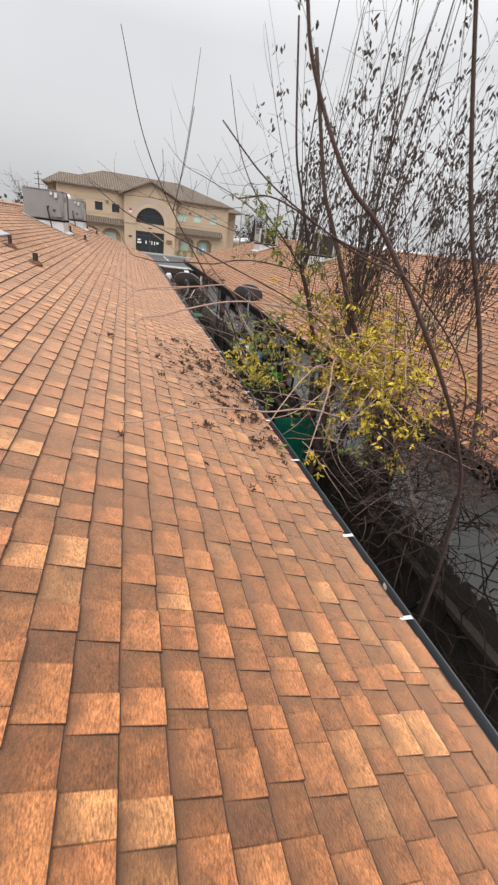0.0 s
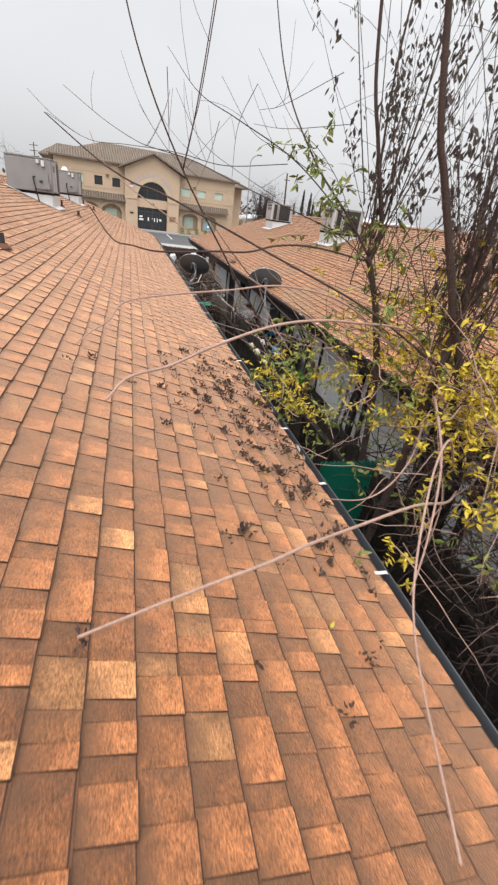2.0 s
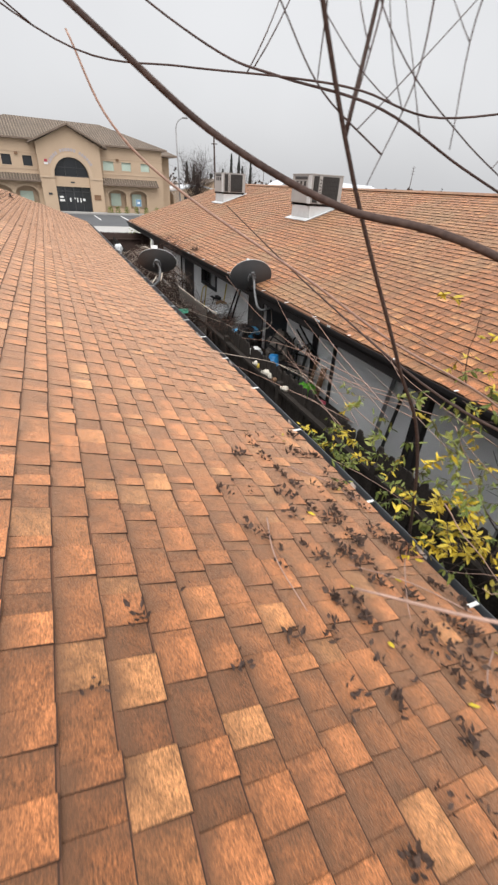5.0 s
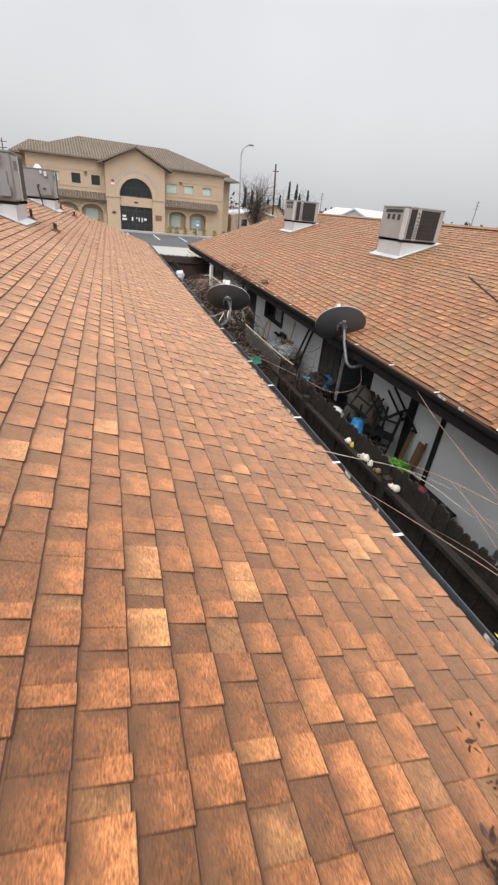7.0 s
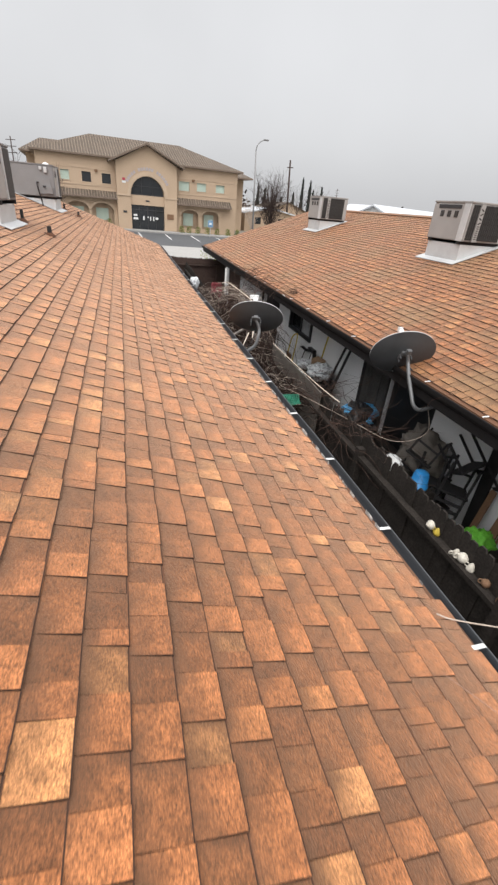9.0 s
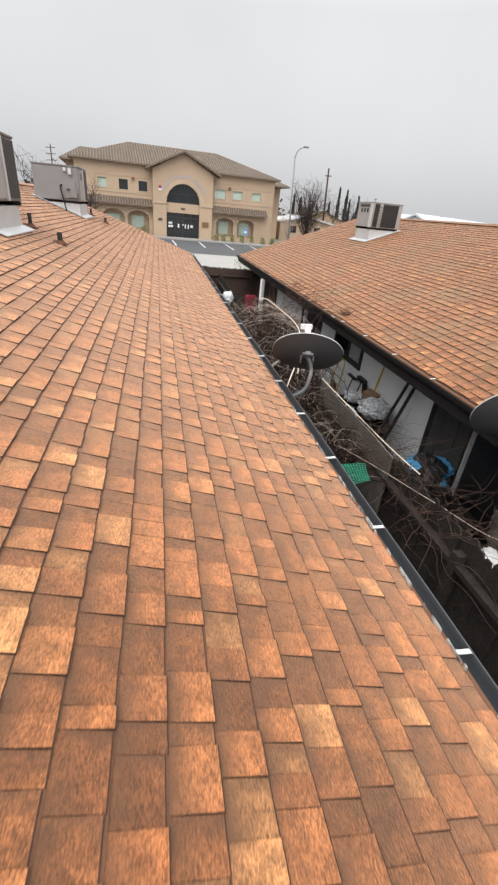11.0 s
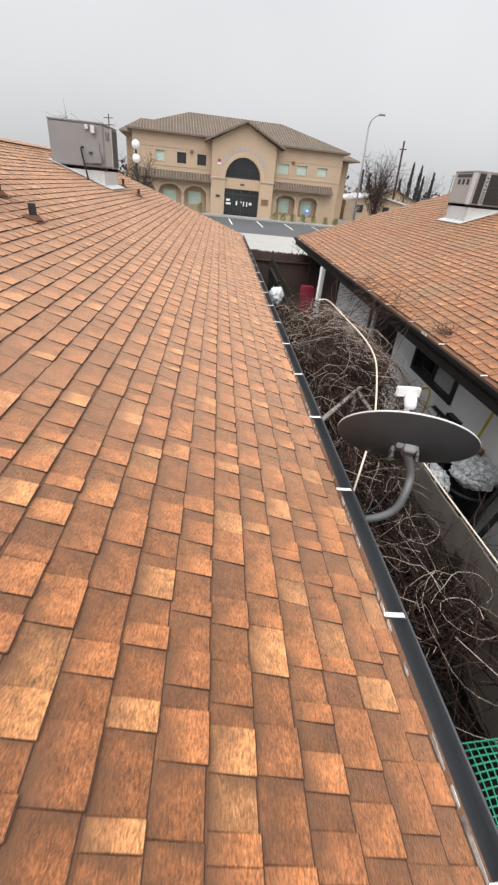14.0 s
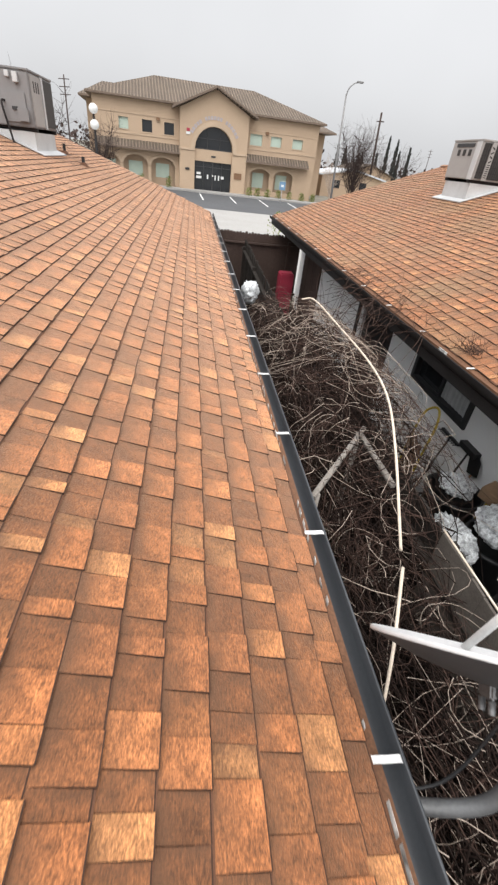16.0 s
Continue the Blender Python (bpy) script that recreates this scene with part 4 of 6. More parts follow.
def dish(place, size, arm, label, tilt=38.0, turn=-25.0, head=0.07):
    """Offset dish that faces away along +y and up; arm: points from the mount to the wall, in world space."""
    d = thing("satellite_dish", place, label, "satellite dish", "satellite dishes")
    m = pose(0, 0, 0, -(90 - tilt), 0, turn) @ Matrix.Diagonal((size, size * 0.84, size, 1))
    b = bmesh.new()
    prof = [(0.001, -0.095)] + [(r / 10 * 0.5, -0.095 + 0.095 * (r / 10) ** 2) for r in range(1, 11)]
    lathe(b, prof, 44, m)
    lathe(b, [(0.5, 0.0), (0.507, -0.004), (0.507, -0.016), (0.497, -0.02)] + [(r / 10 * 0.5, -0.112 + 0.095 * (r / 10) ** 2) for r in range(9, 0, -1)] + [(0.001, -0.112)], 44, m)
    me = part("reflector", b, (M["dishrim"], M["dish"]), d, "dark grey dish back with a pale rim")
    inner = 10 * 44
    for i, f in enumerate(me.data.polygons):
        f.material_index = 0 if i < inner + 2 * 44 else 1
    n = (m.to_3x3() @ Vector((0, 0, 1))).normalized()
    back = Vector((0, 0, 0)) - n * 0.105 * size
    up = (m.to_3x3() @ Vector((0, 1, 0))).normalized()
    sidev = (m.to_3x3() @ Vector((1, 0, 0))).normalized()
    frame_m = Matrix((( sidev.x, up.x, n.x, back.x), (sidev.y, up.y, n.y, back.y), (sidev.z, up.z, n.z, back.z), (0, 0, 0, 1)))
    b = bmesh.new()
    box(b, -0.065, 0.065, -0.1, -0.03, -0.03, 0.01, frame_m)
    box(b, -0.082, -0.062, -0.05, 0.03, -0.038, 0.012, frame_m)
    box(b, 0.062, 0.082, -0.05, 0.03, -0.038, 0.012, frame_m)
    box(b, -0.032, 0.032, -0.17, -0.08, -0.075, -0.025, frame_m)
    part("bracket", b, M["steel"], d, "galvanised mount bracket", bevel=0.006)
    for sx in (-0.072, 0.072):
        for sy in (-0.04, 0.02):
            b = bmesh.new()
            lathe(b, ((0.011, -0.075), (0.011, -0.04), (0.0, -0.04)), 6, frame_m @ pose(sx, sy, 0))
            part("bolt", b, M["steel"], d)
    b = bmesh.new()
    tube(b, bend([frame_m @ Vector((0, -0.1, -0.05))] + [Vector(p) - Vector(place) for p in arm], 8), 0.025, sides=10)
    part("mast", b, M["steel"], d, "bent galvanised mast")
    # feed arm and receiver on the face side
    low = m @ Vector((0.0, 0.48, 0.0))
    feed = n * 0.24 * size + up * (-0.2) * size + Vector((-0.04, 0, 0))
    b = bmesh.new()
    tube(b, [low - n * 0.02, feed], 0.015, sides=8)
    part("feed_arm", b, M["white"], d, "white feed arm")
    b = bmesh.new()
    lathe(b, ((0.0, -0.07), (0.022, -0.068), (0.032, -0.05), (0.034, -0.01), (0.022, 0.02), (0.0, 0.025)), 14, Matrix.Translation(feed) @ pose(0, 0, 0, -30) @ Matrix.Scale(1.1, 4))
    rec = part("receiver", b, M["white"], d, "white receiver head")
    part("head_body", box(bmesh.new(), -head * 0.85, head * 0.85, -0.01, 0.01, -0.008, 0.05, Matrix.Translation(feed + Vector((-0.01, 0.03, 0.0)))), M["white"], rec)
    for i in range(5):
        part("head_fin", box(bmesh.new(), -head, head, -0.016, 0.016, -0.006, 0.003, Matrix.Translation(feed + Vector((-0.01, 0.03, 0.011 * i)))), M["white"], rec)
    # cable
    b = bmesh.new()
    a0 = Vector(arm[0]) - Vector(place)
    a1 = Vector(arm[-1]) - Vector(place)
    tube(b, bend([back + Vector((0.03, -0.02, -0.05)), a0 * 0.5 + a1 * 0.5 + Vector((0.05, 0, -0.1)), a1 + Vector((0.0, 0.02, 0.0))], 8), 0.006, sides=6)
    part("cable", b, M["black"], d)
    return d


dish((0.37, 14.2, 3.03), 0.83, [(0.38, 14.03, 2.88), (0.36, 13.98, 2.77), (0.31, 13.96, 2.64), (0.18, 13.99, 2.54), (-0.02, 14.05, 2.49)], "dark grey satellite dish on a galvanised mast bolted under the eave", 38.0, -18.0)
dish((1.96, 12.58, 2.98), 0.86, [(1.96, 12.4, 2.88), (1.92, 12.26, 2.75), (1.88, 12.08, 2.6), (1.89, 11.98, 2.47), (2.0, 11.95, 2.42), (2.3, 11.95, 2.5)], "dark grey satellite dish on a bent mast at the patio eave", 27.0, -12.0, 0.03)

# ---- the half-bare tree in the side yard ----


def leaf_shape(bm, m, long, wide, curl):
    """A pointed leaf folded along its rib."""
    pts = [(0, 0, 0), (wide * 0.5, long * 0.35, curl * 0.35), (0, long * 0.5, 0), (-wide * 0.5, long * 0.35, curl * 0.35), (wide * 0.36, long * 0.72, curl * 0.5), (0, long, curl), (-wide * 0.36, long * 0.72, curl * 0.5)]
    v = [bm.verts.new(m @ Vector(p)) for p in pts]
    for f in ((0, 1, 2), (0, 2, 3), (1, 4, 2), (2, 4, 5), (2, 5, 6), (2, 6, 3)):
        bm.faces.new([v[i] for i in f])


def grow(bm, start, direction, length, radius, r, up=0.0, wander=0.22, steps=9, leave=None):
    """A wandering shoot; returns its points."""
    p, d = Vector(start), Vector(direction).normalized()
    pts = [p.copy()]
    for _ in range(steps):
        d = (d + Vector((r.gauss(0, wander), r.gauss(0, wander), r.gauss(0, wander) + up)) * 0.5).normalized()
        p = p + d * (length / steps)
        pts.append(p.copy())
    tube(bm, pts, radius, max(0.0012, radius * 0.25), 5)
    return pts


tr_ = random.Random(21)
tree = thing("tree", (0.75, 4.5, 0.0), "tall half-bare tree with yellow-green leaves hanging over the eave", "tree")
base = Vector((0.75, 4.5, 0))


def local(pts):
    return [Vector(p) - base for p in pts]


def limb(name, pts, r0, r1, mat="bark", label="", sides=8):
    b = bmesh.new()
    tube(b, bend(local(pts), 7), r0, r1, sides)
    return part(name, b, M[mat], tree, label)


limb("trunk", [(0.75, 4.45, -0.05), (0.78, 4.4, 1.0), (0.82, 4.25, 2.4), (0.83, 4.14, 4.02)], 0.05, 0.03, label="slender grey-brown trunk")
limb("trunk", [(1.05, 4.85, -0.05), (1.02, 4.95, 1.4), (0.92, 5.02, 3.0), (0.72, 5.03, 3.79), (0.52, 5.03, 4.24)], 0.042, 0.024)
limb("trunk", [(1.72, 2.7, -0.05), (1.74, 2.8, 1.6), (1.76, 2.95, 3.0), (1.48, 3.0, 3.9), (1.02, 3.0, 4.76), (0.75, 3.0, 5.4), (0.45, 3.0, 6.2)], 0.026, 0.012)
limb("trunk", [(0.53, 5.03, 4.18), (0.58, 5.03, 4.42), (0.47, 5.03, 4.75), (0.38, 5.03, 5.0), (0.25, 5.03, 5.4), (0.1, 5.05, 6.4)], 0.022, 0.01)
limb("trunk", [(1.1, 4.2, 2.2), (1.04, 4.14, 3.38), (0.78, 4.14, 3.95), (0.56, 4.14, 4.4), (0.38, 4.14, 4.75), (0.26, 4.14, 5.0), (0.0, 4.14, 5.9)], 0.034, 0.016)
limb("trunk", [(0.55, 5.1, 0.2), (0.35, 5.55, 1.8), (-0.09, 5.47, 3.33), (-0.5, 5.36, 3.95), (-0.98, 5.23, 4.64), (-1.3, 5.1, 5.25), (-1.5, 5.0, 6.0)], 0.012, 0.003)
# upright shoots above the forks
for a, ends in (((0.83, 4.14, 4.02), ((0.62, 4.05, 6.9), (0.85, 4.3, 7.2), (1.1, 4.2, 6.9), (1.35, 4.4, 6.6), (0.95, 3.8, 6.8))), ((0.52, 5.03, 4.24), ((0.5, 5.05, 6.9), (0.85, 5.3, 6.7)))):
    for e in ends:
        mid = (Vector(a) * 0.5 + Vector(e) * 0.5) + Vector((tr_.uniform(-0.12, 0.12), tr_.uniform(-0.1, 0.1), -0.1))
        limb("branch", [a, Vector(a) * 0.85 + mid * 0.15 + Vector((e[0] - a[0], e[1] - a[1], 0)) * 0.12, mid, e], 0.014, 0.004)
# arching branches over the roof
limb("branch", [(0.52, 5.03, 4.24), (0.3, 5.1, 4.5), (0.0, 5.22, 4.83), (-0.25, 5.4, 5.3), (-0.4, 5.6, 6.0)], 0.011, 0.003)
limb("branch", [(0.52, 5.03, 4.2), (0.01, 4.95, 4.26), (-0.33, 4.8, 4.25), (-0.62, 4.5, 4.21), (-0.9, 4.15, 4.22), (-1.1, 3.92, 4.22), (-1.24, 3.82, 4.22), (-1.34, 3.75, 4.24), (-1.42, 3.7, 4.26), (-1.5, 3.56, 4.38)], 0.008, 0.0016)
limb("branch", [(0.83, 4.14, 3.6), (0.2, 4.3, 3.95), (-0.45, 4.42, 4.2), (-1.12, 4.57, 4.45), (-1.32, 4.69, 4.5), (-1.48, 4.75, 4.57), (-1.61, 4.76, 4.65), (-1.8, 4.78, 4.78)], 0.008, 0.003, label="thick knotty branch")
limb("branch", [(0.7, 4.5, 3.6), (0.1, 4.4, 3.95), (-0.4, 4.3, 4.05), (-0.82, 4.15, 4.02), (-1.17, 3.98, 4.0), (-1.38, 3.87, 3.97), (-1.45, 3.74, 3.91), (-1.52, 3.65, 3.88), (-1.59, 3.55, 3.84)], 0.007, 0.003, "twig", "pale bare branch")
limb("branch", [(0.9, 4.35, 3.6), (0.5, 4.22, 3.84), (-0.11, 3.86, 3.95), (-0.45, 3.66, 3.99), (-0.73, 3.5, 3.985), (-1.03, 3.27, 3.95), (-1.22, 3.1, 3.92), (-1.36, 3.0, 3.91), (-1.43, 2.9, 3.87)], 0.009, 0.004, "twig")
limb("branch", [(-1.38, 3.87, 3.97), (-1.5, 3.94, 4.03), (-1.62, 3.98, 4.06), (-1.72, 4.0, 4.07)], 0.0045, 0.002, "twig")
limb("branch", [(-0.82, 4.15, 4.02), (-1.1, 4.3, 3.95), (-1.3, 4.5, 3.9)], 0.006, 0.002, "twig")
limb("branch", [(0.7, 5.2, 3.2), (0.29, 5.4, 3.61), (-0.5, 5.4, 4.01), (-0.93, 5.4, 4.26), (-1.35, 5.4, 4.49), (-1.53, 5.4, 4.63), (-1.61, 5.4, 4.79)], 0.0062, 0.0022, "twig")
limb("branch", [(0.83, 4.14, 3.4), (0.5, 3.7, 3.5), (0.3, 3.3, 3.35), (0.1, 3.0, 3.1), (-0.02, 2.85, 2.85)], 0.01, 0.004, "twig")
limb("branch", [(0.8, 4.1, 3.2), (0.35, 3.6, 3.15), (0.0, 3.4, 3.05), (-0.2, 3.6, 2.9)], 0.008, 0.003, "twig")
limb("branch", [(-0.98, 5.23, 4.64), (-0.9, 5.28, 5.0), (-0.82, 5.35, 5.5), (-0.75, 5.4, 6.1)], 0.006, 0.002)
limb("branch", [(0.55, 5.0, 3.4), (0.1, 5.6, 3.6), (-0.24, 6.5, 3.99), (-0.5, 7.4, 4.4)], 0.01, 0.003)
limb("trunk", [(1.0, 2.2, 0.0), (1.02, 2.1, 1.6), (0.7, 1.9, 3.0), (0.3, 1.7, 3.6), (-0.18, 1.5, 4.1), (-0.57, 1.47, 4.53), (-0.77, 1.45, 4.68), (-0.92, 1.45, 4.89), (-1.0, 1.42, 5.06), (-1.06, 1.4, 5.4)], 0.015, 0.004, "darktwig")
limb("branch", [(-0.47, 1.46, 4.42), (-0.75, 1.34, 4.48), (-0.97, 1.27, 4.56), (-1.12, 1.22, 4.63), (-1.24, 1.19, 4.72)], 0.004, 0.0016)
limb("branch", [(0.8, 2.2, 3.4), (0.1, 1.6, 4.0), (-0.5, 1.35, 4.4), (-0.84, 1.3, 4.51), (-1.05, 1.3, 4.59), (-1.15, 1.34, 4.58)], 0.004, 0.002)
limb("branch", [(0.83, 3.6, 2.9), (0.4, 3.25, 3.1), (0.02, 3.07, 3.24), (-0.39, 2.92, 3.27), (-0.72, 2.73, 3.37), (-0.92, 2.62, 3.41), (-1.11, 2.56, 3.41), (-1.32, 2.53, 3.36), (-1.5, 2.45, 3.38)], 0.0085, 0.0045, "twig")
limb("branch", [(0.6, 3.5, 3.2), (0.1, 3.1, 3.6), (-0.15, 2.87, 3.59), (-0.45, 2.5, 3.5), (-0.63, 2.23, 3.48), (-0.88, 1.8, 3.6)], 0.006, 0.0025, "twig")
# fine twigs
b = bmesh.new()


def arc(bm, start, d, length, radius, turn, steps=16):
    """A long even curve that bends about one axis."""
    p, d = Vector(start), Vector(d).normalized()
    axis = Vector((tr_.gauss(0, 0.4), tr_.gauss(0, 0.4), 1)).normalized() if abs(turn) < 0.03 else d.cross(Vector((0, 0, 1))).normalized()
    pts = [p.copy()]
    for i in range(steps):
        d = (Matrix.Rotation(turn, 3, axis) @ d + Vector((tr_.gauss(0, 0.02), tr_.gauss(0, 0.02), tr_.gauss(0, 0.02)))).normalized()
        p = p + d * (length / steps)
        pts.append(p.copy())
    tube(bm, pts, radius, max(0.001, radius * 0.25), 5)
    return pts


Y = 5.25
for r0, pts in ((0.0052, ((-1.75, 5.0), (-1.51, 4.86), (-1.3, 4.77), (-1.16, 4.74), (-0.9, 4.7), (-0.54, 4.6), (-0.1, 4.49), (0.29, 4.37), (0.6, 4.2))),
                (0.0032, ((-1.85, 4.83), (-1.61, 4.73), (-1.38, 4.74), (-1.14, 4.74), (-0.97, 4.73), (-0.66, 4.71), (-0.21, 4.78))), (0.0042, ((-0.98, 4.65), (-0.93, 4.87), (-0.87, 5.1), (-0.8, 5.6))),
                (0.003, ((-1.08, 4.74), (-1.09, 4.93), (-1.1, 5.2))), (0.0026, ((-0.88, 4.54), (-0.79, 4.77), (-0.73, 4.97))), (0.0026, ((-0.62, 4.64), (-0.6, 4.96), (-0.5, 5.2))),
                (0.0034, ((-0.5, 5.4), (-0.21, 5.05), (0.05, 4.9), (0.28, 4.67), (0.5, 4.3))), (0.0026, ((-0.47, 5.06), (-0.28, 5.13), (0.1, 5.36))), (0.006, ((-1.1, 5.3), (-0.88, 5.1), (-0.6, 4.99), (-0.13, 4.79), (0.44, 4.4))),
                (0.0026, ((-0.5, 4.98), (-0.24, 4.99), (0.23, 5.09))), (0.003, ((-0.75, 5.2), (-0.5, 4.94), (-0.26, 4.85), (-0.06, 4.77))), (0.0024, ((-1.28, 4.96), (-1.18, 4.84), (-1.06, 4.72), (-0.87, 4.61))), (0.0024, ((-1.04, 5.1), (-0.86, 4.83), (-0.55, 4.68), (-0.24, 4.56)))):
    curve = bend(local([(x, Y + 0.05 * math.sin(7 * x + 9 * z), z) for x, z in pts]), 7)
    tube(b, curve[::-1], r0, 0.0014, 5)
    for q in curve[5:-3:13]:
        arc(b, q, (tr_.gauss(-0.2, 0.6), tr_.gauss(0.1, 0.3), tr_.uniform(0.3, 1.0)), tr_.uniform(0.2, 0.45), 0.0016, tr_.uniform(-0.06, 0.08), 8)
# slender upright shoots, close together
hung = []
for _ in range(130):
    s0 = Vector(tr_.choice(((0.83, 4.14, 3.7), (0.83, 4.14, 4.0), (0.9, 4.3, 3.4), (1.15, 3.5, 3.8), (1.3, 3.2, 3.7), (1.4, 3.6, 3.6), (0.52, 5.03, 4.2)))) + Vector((tr_.gauss(0, 0.1), tr_.gauss(0, 0.1), tr_.uniform(-0.3, 0.5)))
    pts = arc(b, s0 - base, (tr_.gauss(0.05, 0.26), tr_.gauss(0, 0.2), 1), tr_.uniform(1.2, 2.8), tr_.uniform(0.003, 0.006), tr_.uniform(-0.02, 0.02), 12)
    hung.extend(pts[3:])
    for q in pts[3:-1:3]:
        arc(b, q, (tr_.gauss(0, 0.7), tr_.gauss(0, 0.5), tr_.uniform(0.1, 0.9)), tr_.uniform(0.15, 0.5), 0.0018, tr_.uniform(-0.1, 0.1), 7)
part("fine_twig", b, M["darktwig"], tree)["kind"] = "stuff"
b = bmesh.new()
for _ in range(130):
    s = Vector((tr_.gauss(0.85, 0.35), tr_.gauss(3.9, 0.75), tr_.uniform(2.4, 3.9))) - base
    grow(b, s, (tr_.gauss(-0.3, 0.8), tr_.gauss(-0.2, 0.8), tr_.gauss(0.1, 0.6)), tr_.uniform(0.4, 1.1), 0.0045, tr_, wander=0.3, steps=9)
part("fine_twig", b, M["twig"], tree)["kind"] = "stuff"
b = bmesh.new()
for _ in range(260):
    s = Vector((tr_.gauss(1.15, 0.4), tr_.gauss(4.3, 0.8), tr_.uniform(3.0, 4.5))) - base
    grow(b, s, (tr_.gauss(0, 0.6), tr_.gauss(0, 0.5), tr_.gauss(0.5, 0.5)), tr_.uniform(0.4, 1.0), 0.004, tr_, wander=0.3, steps=8)
part("fine_twig", b, M["bark"], tree)["kind"] = "stuff"
b = bmesh.new()
for _ in range(20):
    arc(b, Vector((tr_.uniform(0.25, 0.95), tr_.uniform(5.2, 7.0), tr_.uniform(2.4, 3.3))) - base, (tr_.gauss(-0.3, 0.25), 1.0, tr_.gauss(0.1, 0.2)), tr_.uniform(0.9, 2.2), 0.0035, tr_.uniform(-0.05, 0.05), 12)
part("fine_twig", b, M["twig"], tree)["kind"] = "stuff"
b = bmesh.new()
for _ in range(480):
    s = Vector((tr_.gauss(1.15, 0.33), 2.3 + abs(tr_.gauss(0, 1.1)), tr_.uniform(2.3, 3.3))) - base
    grow(b, s, (tr_.gauss(-0.2, 0.8), tr_.gauss(0, 0.8), tr_.gauss(0.0, 0.5)), tr_.uniform(0.3, 0.9), 0.004, tr_, wander=0.4, steps=8)
part("fine_twig", b, M["bark"], tree)["kind"] = "stuff"
# near-black stems added to paint the deep shade of the yard
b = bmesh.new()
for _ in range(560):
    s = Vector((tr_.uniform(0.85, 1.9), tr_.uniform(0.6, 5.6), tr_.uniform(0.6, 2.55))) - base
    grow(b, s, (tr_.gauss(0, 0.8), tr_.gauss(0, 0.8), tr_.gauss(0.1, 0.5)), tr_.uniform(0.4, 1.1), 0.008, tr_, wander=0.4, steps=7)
part("inner_brush", b, M["vineshade"], tree)["kind"] = "stuff"


def leafy_shoot(leaves, stems, start, d, length, r, long, hang=0.0):
    """A thin shoot with leaves set alternately along it."""
    pts = grow(stems, start, d, length, 0.0024, r, up=-0.06 * hang, wander=0.3, steps=7)
    for i in range(1, len(pts)):
        for k in range(2):
            L = r.uniform(*long)
            q = pts[i - 1].lerp(pts[i], r.random())
            tilt = r.uniform(-115, -55) if r.random() < hang else r.uniform(-50, 45)
            leaf_shape(leaves, pose(*q, tilt, r.uniform(-55, 55), r.uniform(0, 360)), L, L * r.uniform(0.26, 0.42), L * r.uniform(-0.25, 0.3))


stems = bmesh.new()
for mat, spots, long, hang in (
    ("leaf", [((1.2, 4.2, 3.8), 60, (0.3, 0.3, 0.3)), ((0.95, 4.15, 3.45), 50, (0.3, 0.3, 0.3)), ((1.0, 3.7, 3.55), 55, (0.3, 0.3, 0.3)), ((0.95, 4.5, 3.5), 60, (0.28, 0.35, 0.3)), ((0.2, 5.15, 2.85), 15, (0.1, 0.18, 0.1)), ((0.04, 5.28, 3.02), 12, (0.08, 0.1, 0.08)),
              ((0.7, 3.5, 3.3), 14, (0.2, 0.2, 0.2)), ((0.9, 3.1, 3.2), 44, (0.22, 0.26, 0.25)), ((0.42, 3.4, 2.5), 6, (0.1, 0.1, 0.08)), ((0.25, 6.6, 2.65), 10, (0.15, 0.3, 0.1)), ((0.9, 5.4, 3.4), 40, (0.3, 0.4, 0.25)), ((1.0, 3.7, 3.35), 60, (0.2, 0.3, 0.2))], (0.036, 0.074), 0.35),
    ("leafgreen", [((0.5, 5.0, 4.35), 20, (0.25, 0.18, 0.14)), ((0.0, 5.22, 4.8), 9, (0.1, 0.08, 0.1)), ((0.25, 5.1, 4.55), 9, (0.14, 0.12, 0.1)), ((0.4, 5.5, 3.1), 36, (0.24, 0.45, 0.3)), ((0.3, 6.2, 2.65), 32, (0.16, 0.45, 0.16)), ((0.95, 4.8, 3.8), 50, (0.32, 0.35, 0.25)), ((0.1, 5.0, 3.15), 10, (0.12, 0.16, 0.12)), ((0.4, 6.9, 2.4), 10, (0.18, 0.25, 0.1)), ((0.95, 4.2, 3.3), 50, (0.35, 0.45, 0.3)), ((0.55, 3.6, 2.75), 12, (0.3, 0.3, 0.15))], (0.036, 0.076), 0.5),
    ("leafdead", [((1.25, 2.9, 3.0), 160, (0.3, 0.45, 0.22))], (0.03, 0.06), 0.8)):
    b = bmesh.new()
    for c, n, reach in spots:
        for _ in range(n):
            p = Vector((tr_.gauss(c[0], reach[0]), tr_.gauss(c[1], reach[1]), tr_.gauss(c[2], reach[2]))) - base
            leafy_shoot(b, stems, p, (tr_.gauss(-0.1, 0.8), tr_.gauss(0, 0.8), tr_.gauss(0.25, 0.5)), tr_.uniform(0.12, 0.3), tr_, long, hang)
    part("foliage", b, M[mat], tree)["kind"] = "stuff"
part("leaf_stem", stems, M["darktwig"], tree)["kind"] = "stuff"
# shrivelled leaves hanging along the upright shoots
b = bmesh.new()
for co in hung:
    w = co + base
    if w.z > 4.2 and tr_.random() < 0.6:
        c = co + Vector((tr_.gauss(0, 0.05), tr_.gauss(0, 0.05), tr_.uniform(-0.15, 0.1)))
        for k in range(tr_.choice((1, 4, 8, 12))):
            L = tr_.uniform(0.03, 0.065)
            leaf_shape(b, Matrix.Translation(c + Vector((tr_.gauss(0, 0.03), tr_.gauss(0, 0.03), tr_.gauss(0, 0.05)))) @ pose(0, 0, 0, tr_.uniform(-120, -65), tr_.uniform(-40, 40), tr_.uniform(0, 360)), L, L * tr_.uniform(0.25, 0.5), L * tr_.uniform(-0.3, 0.5))
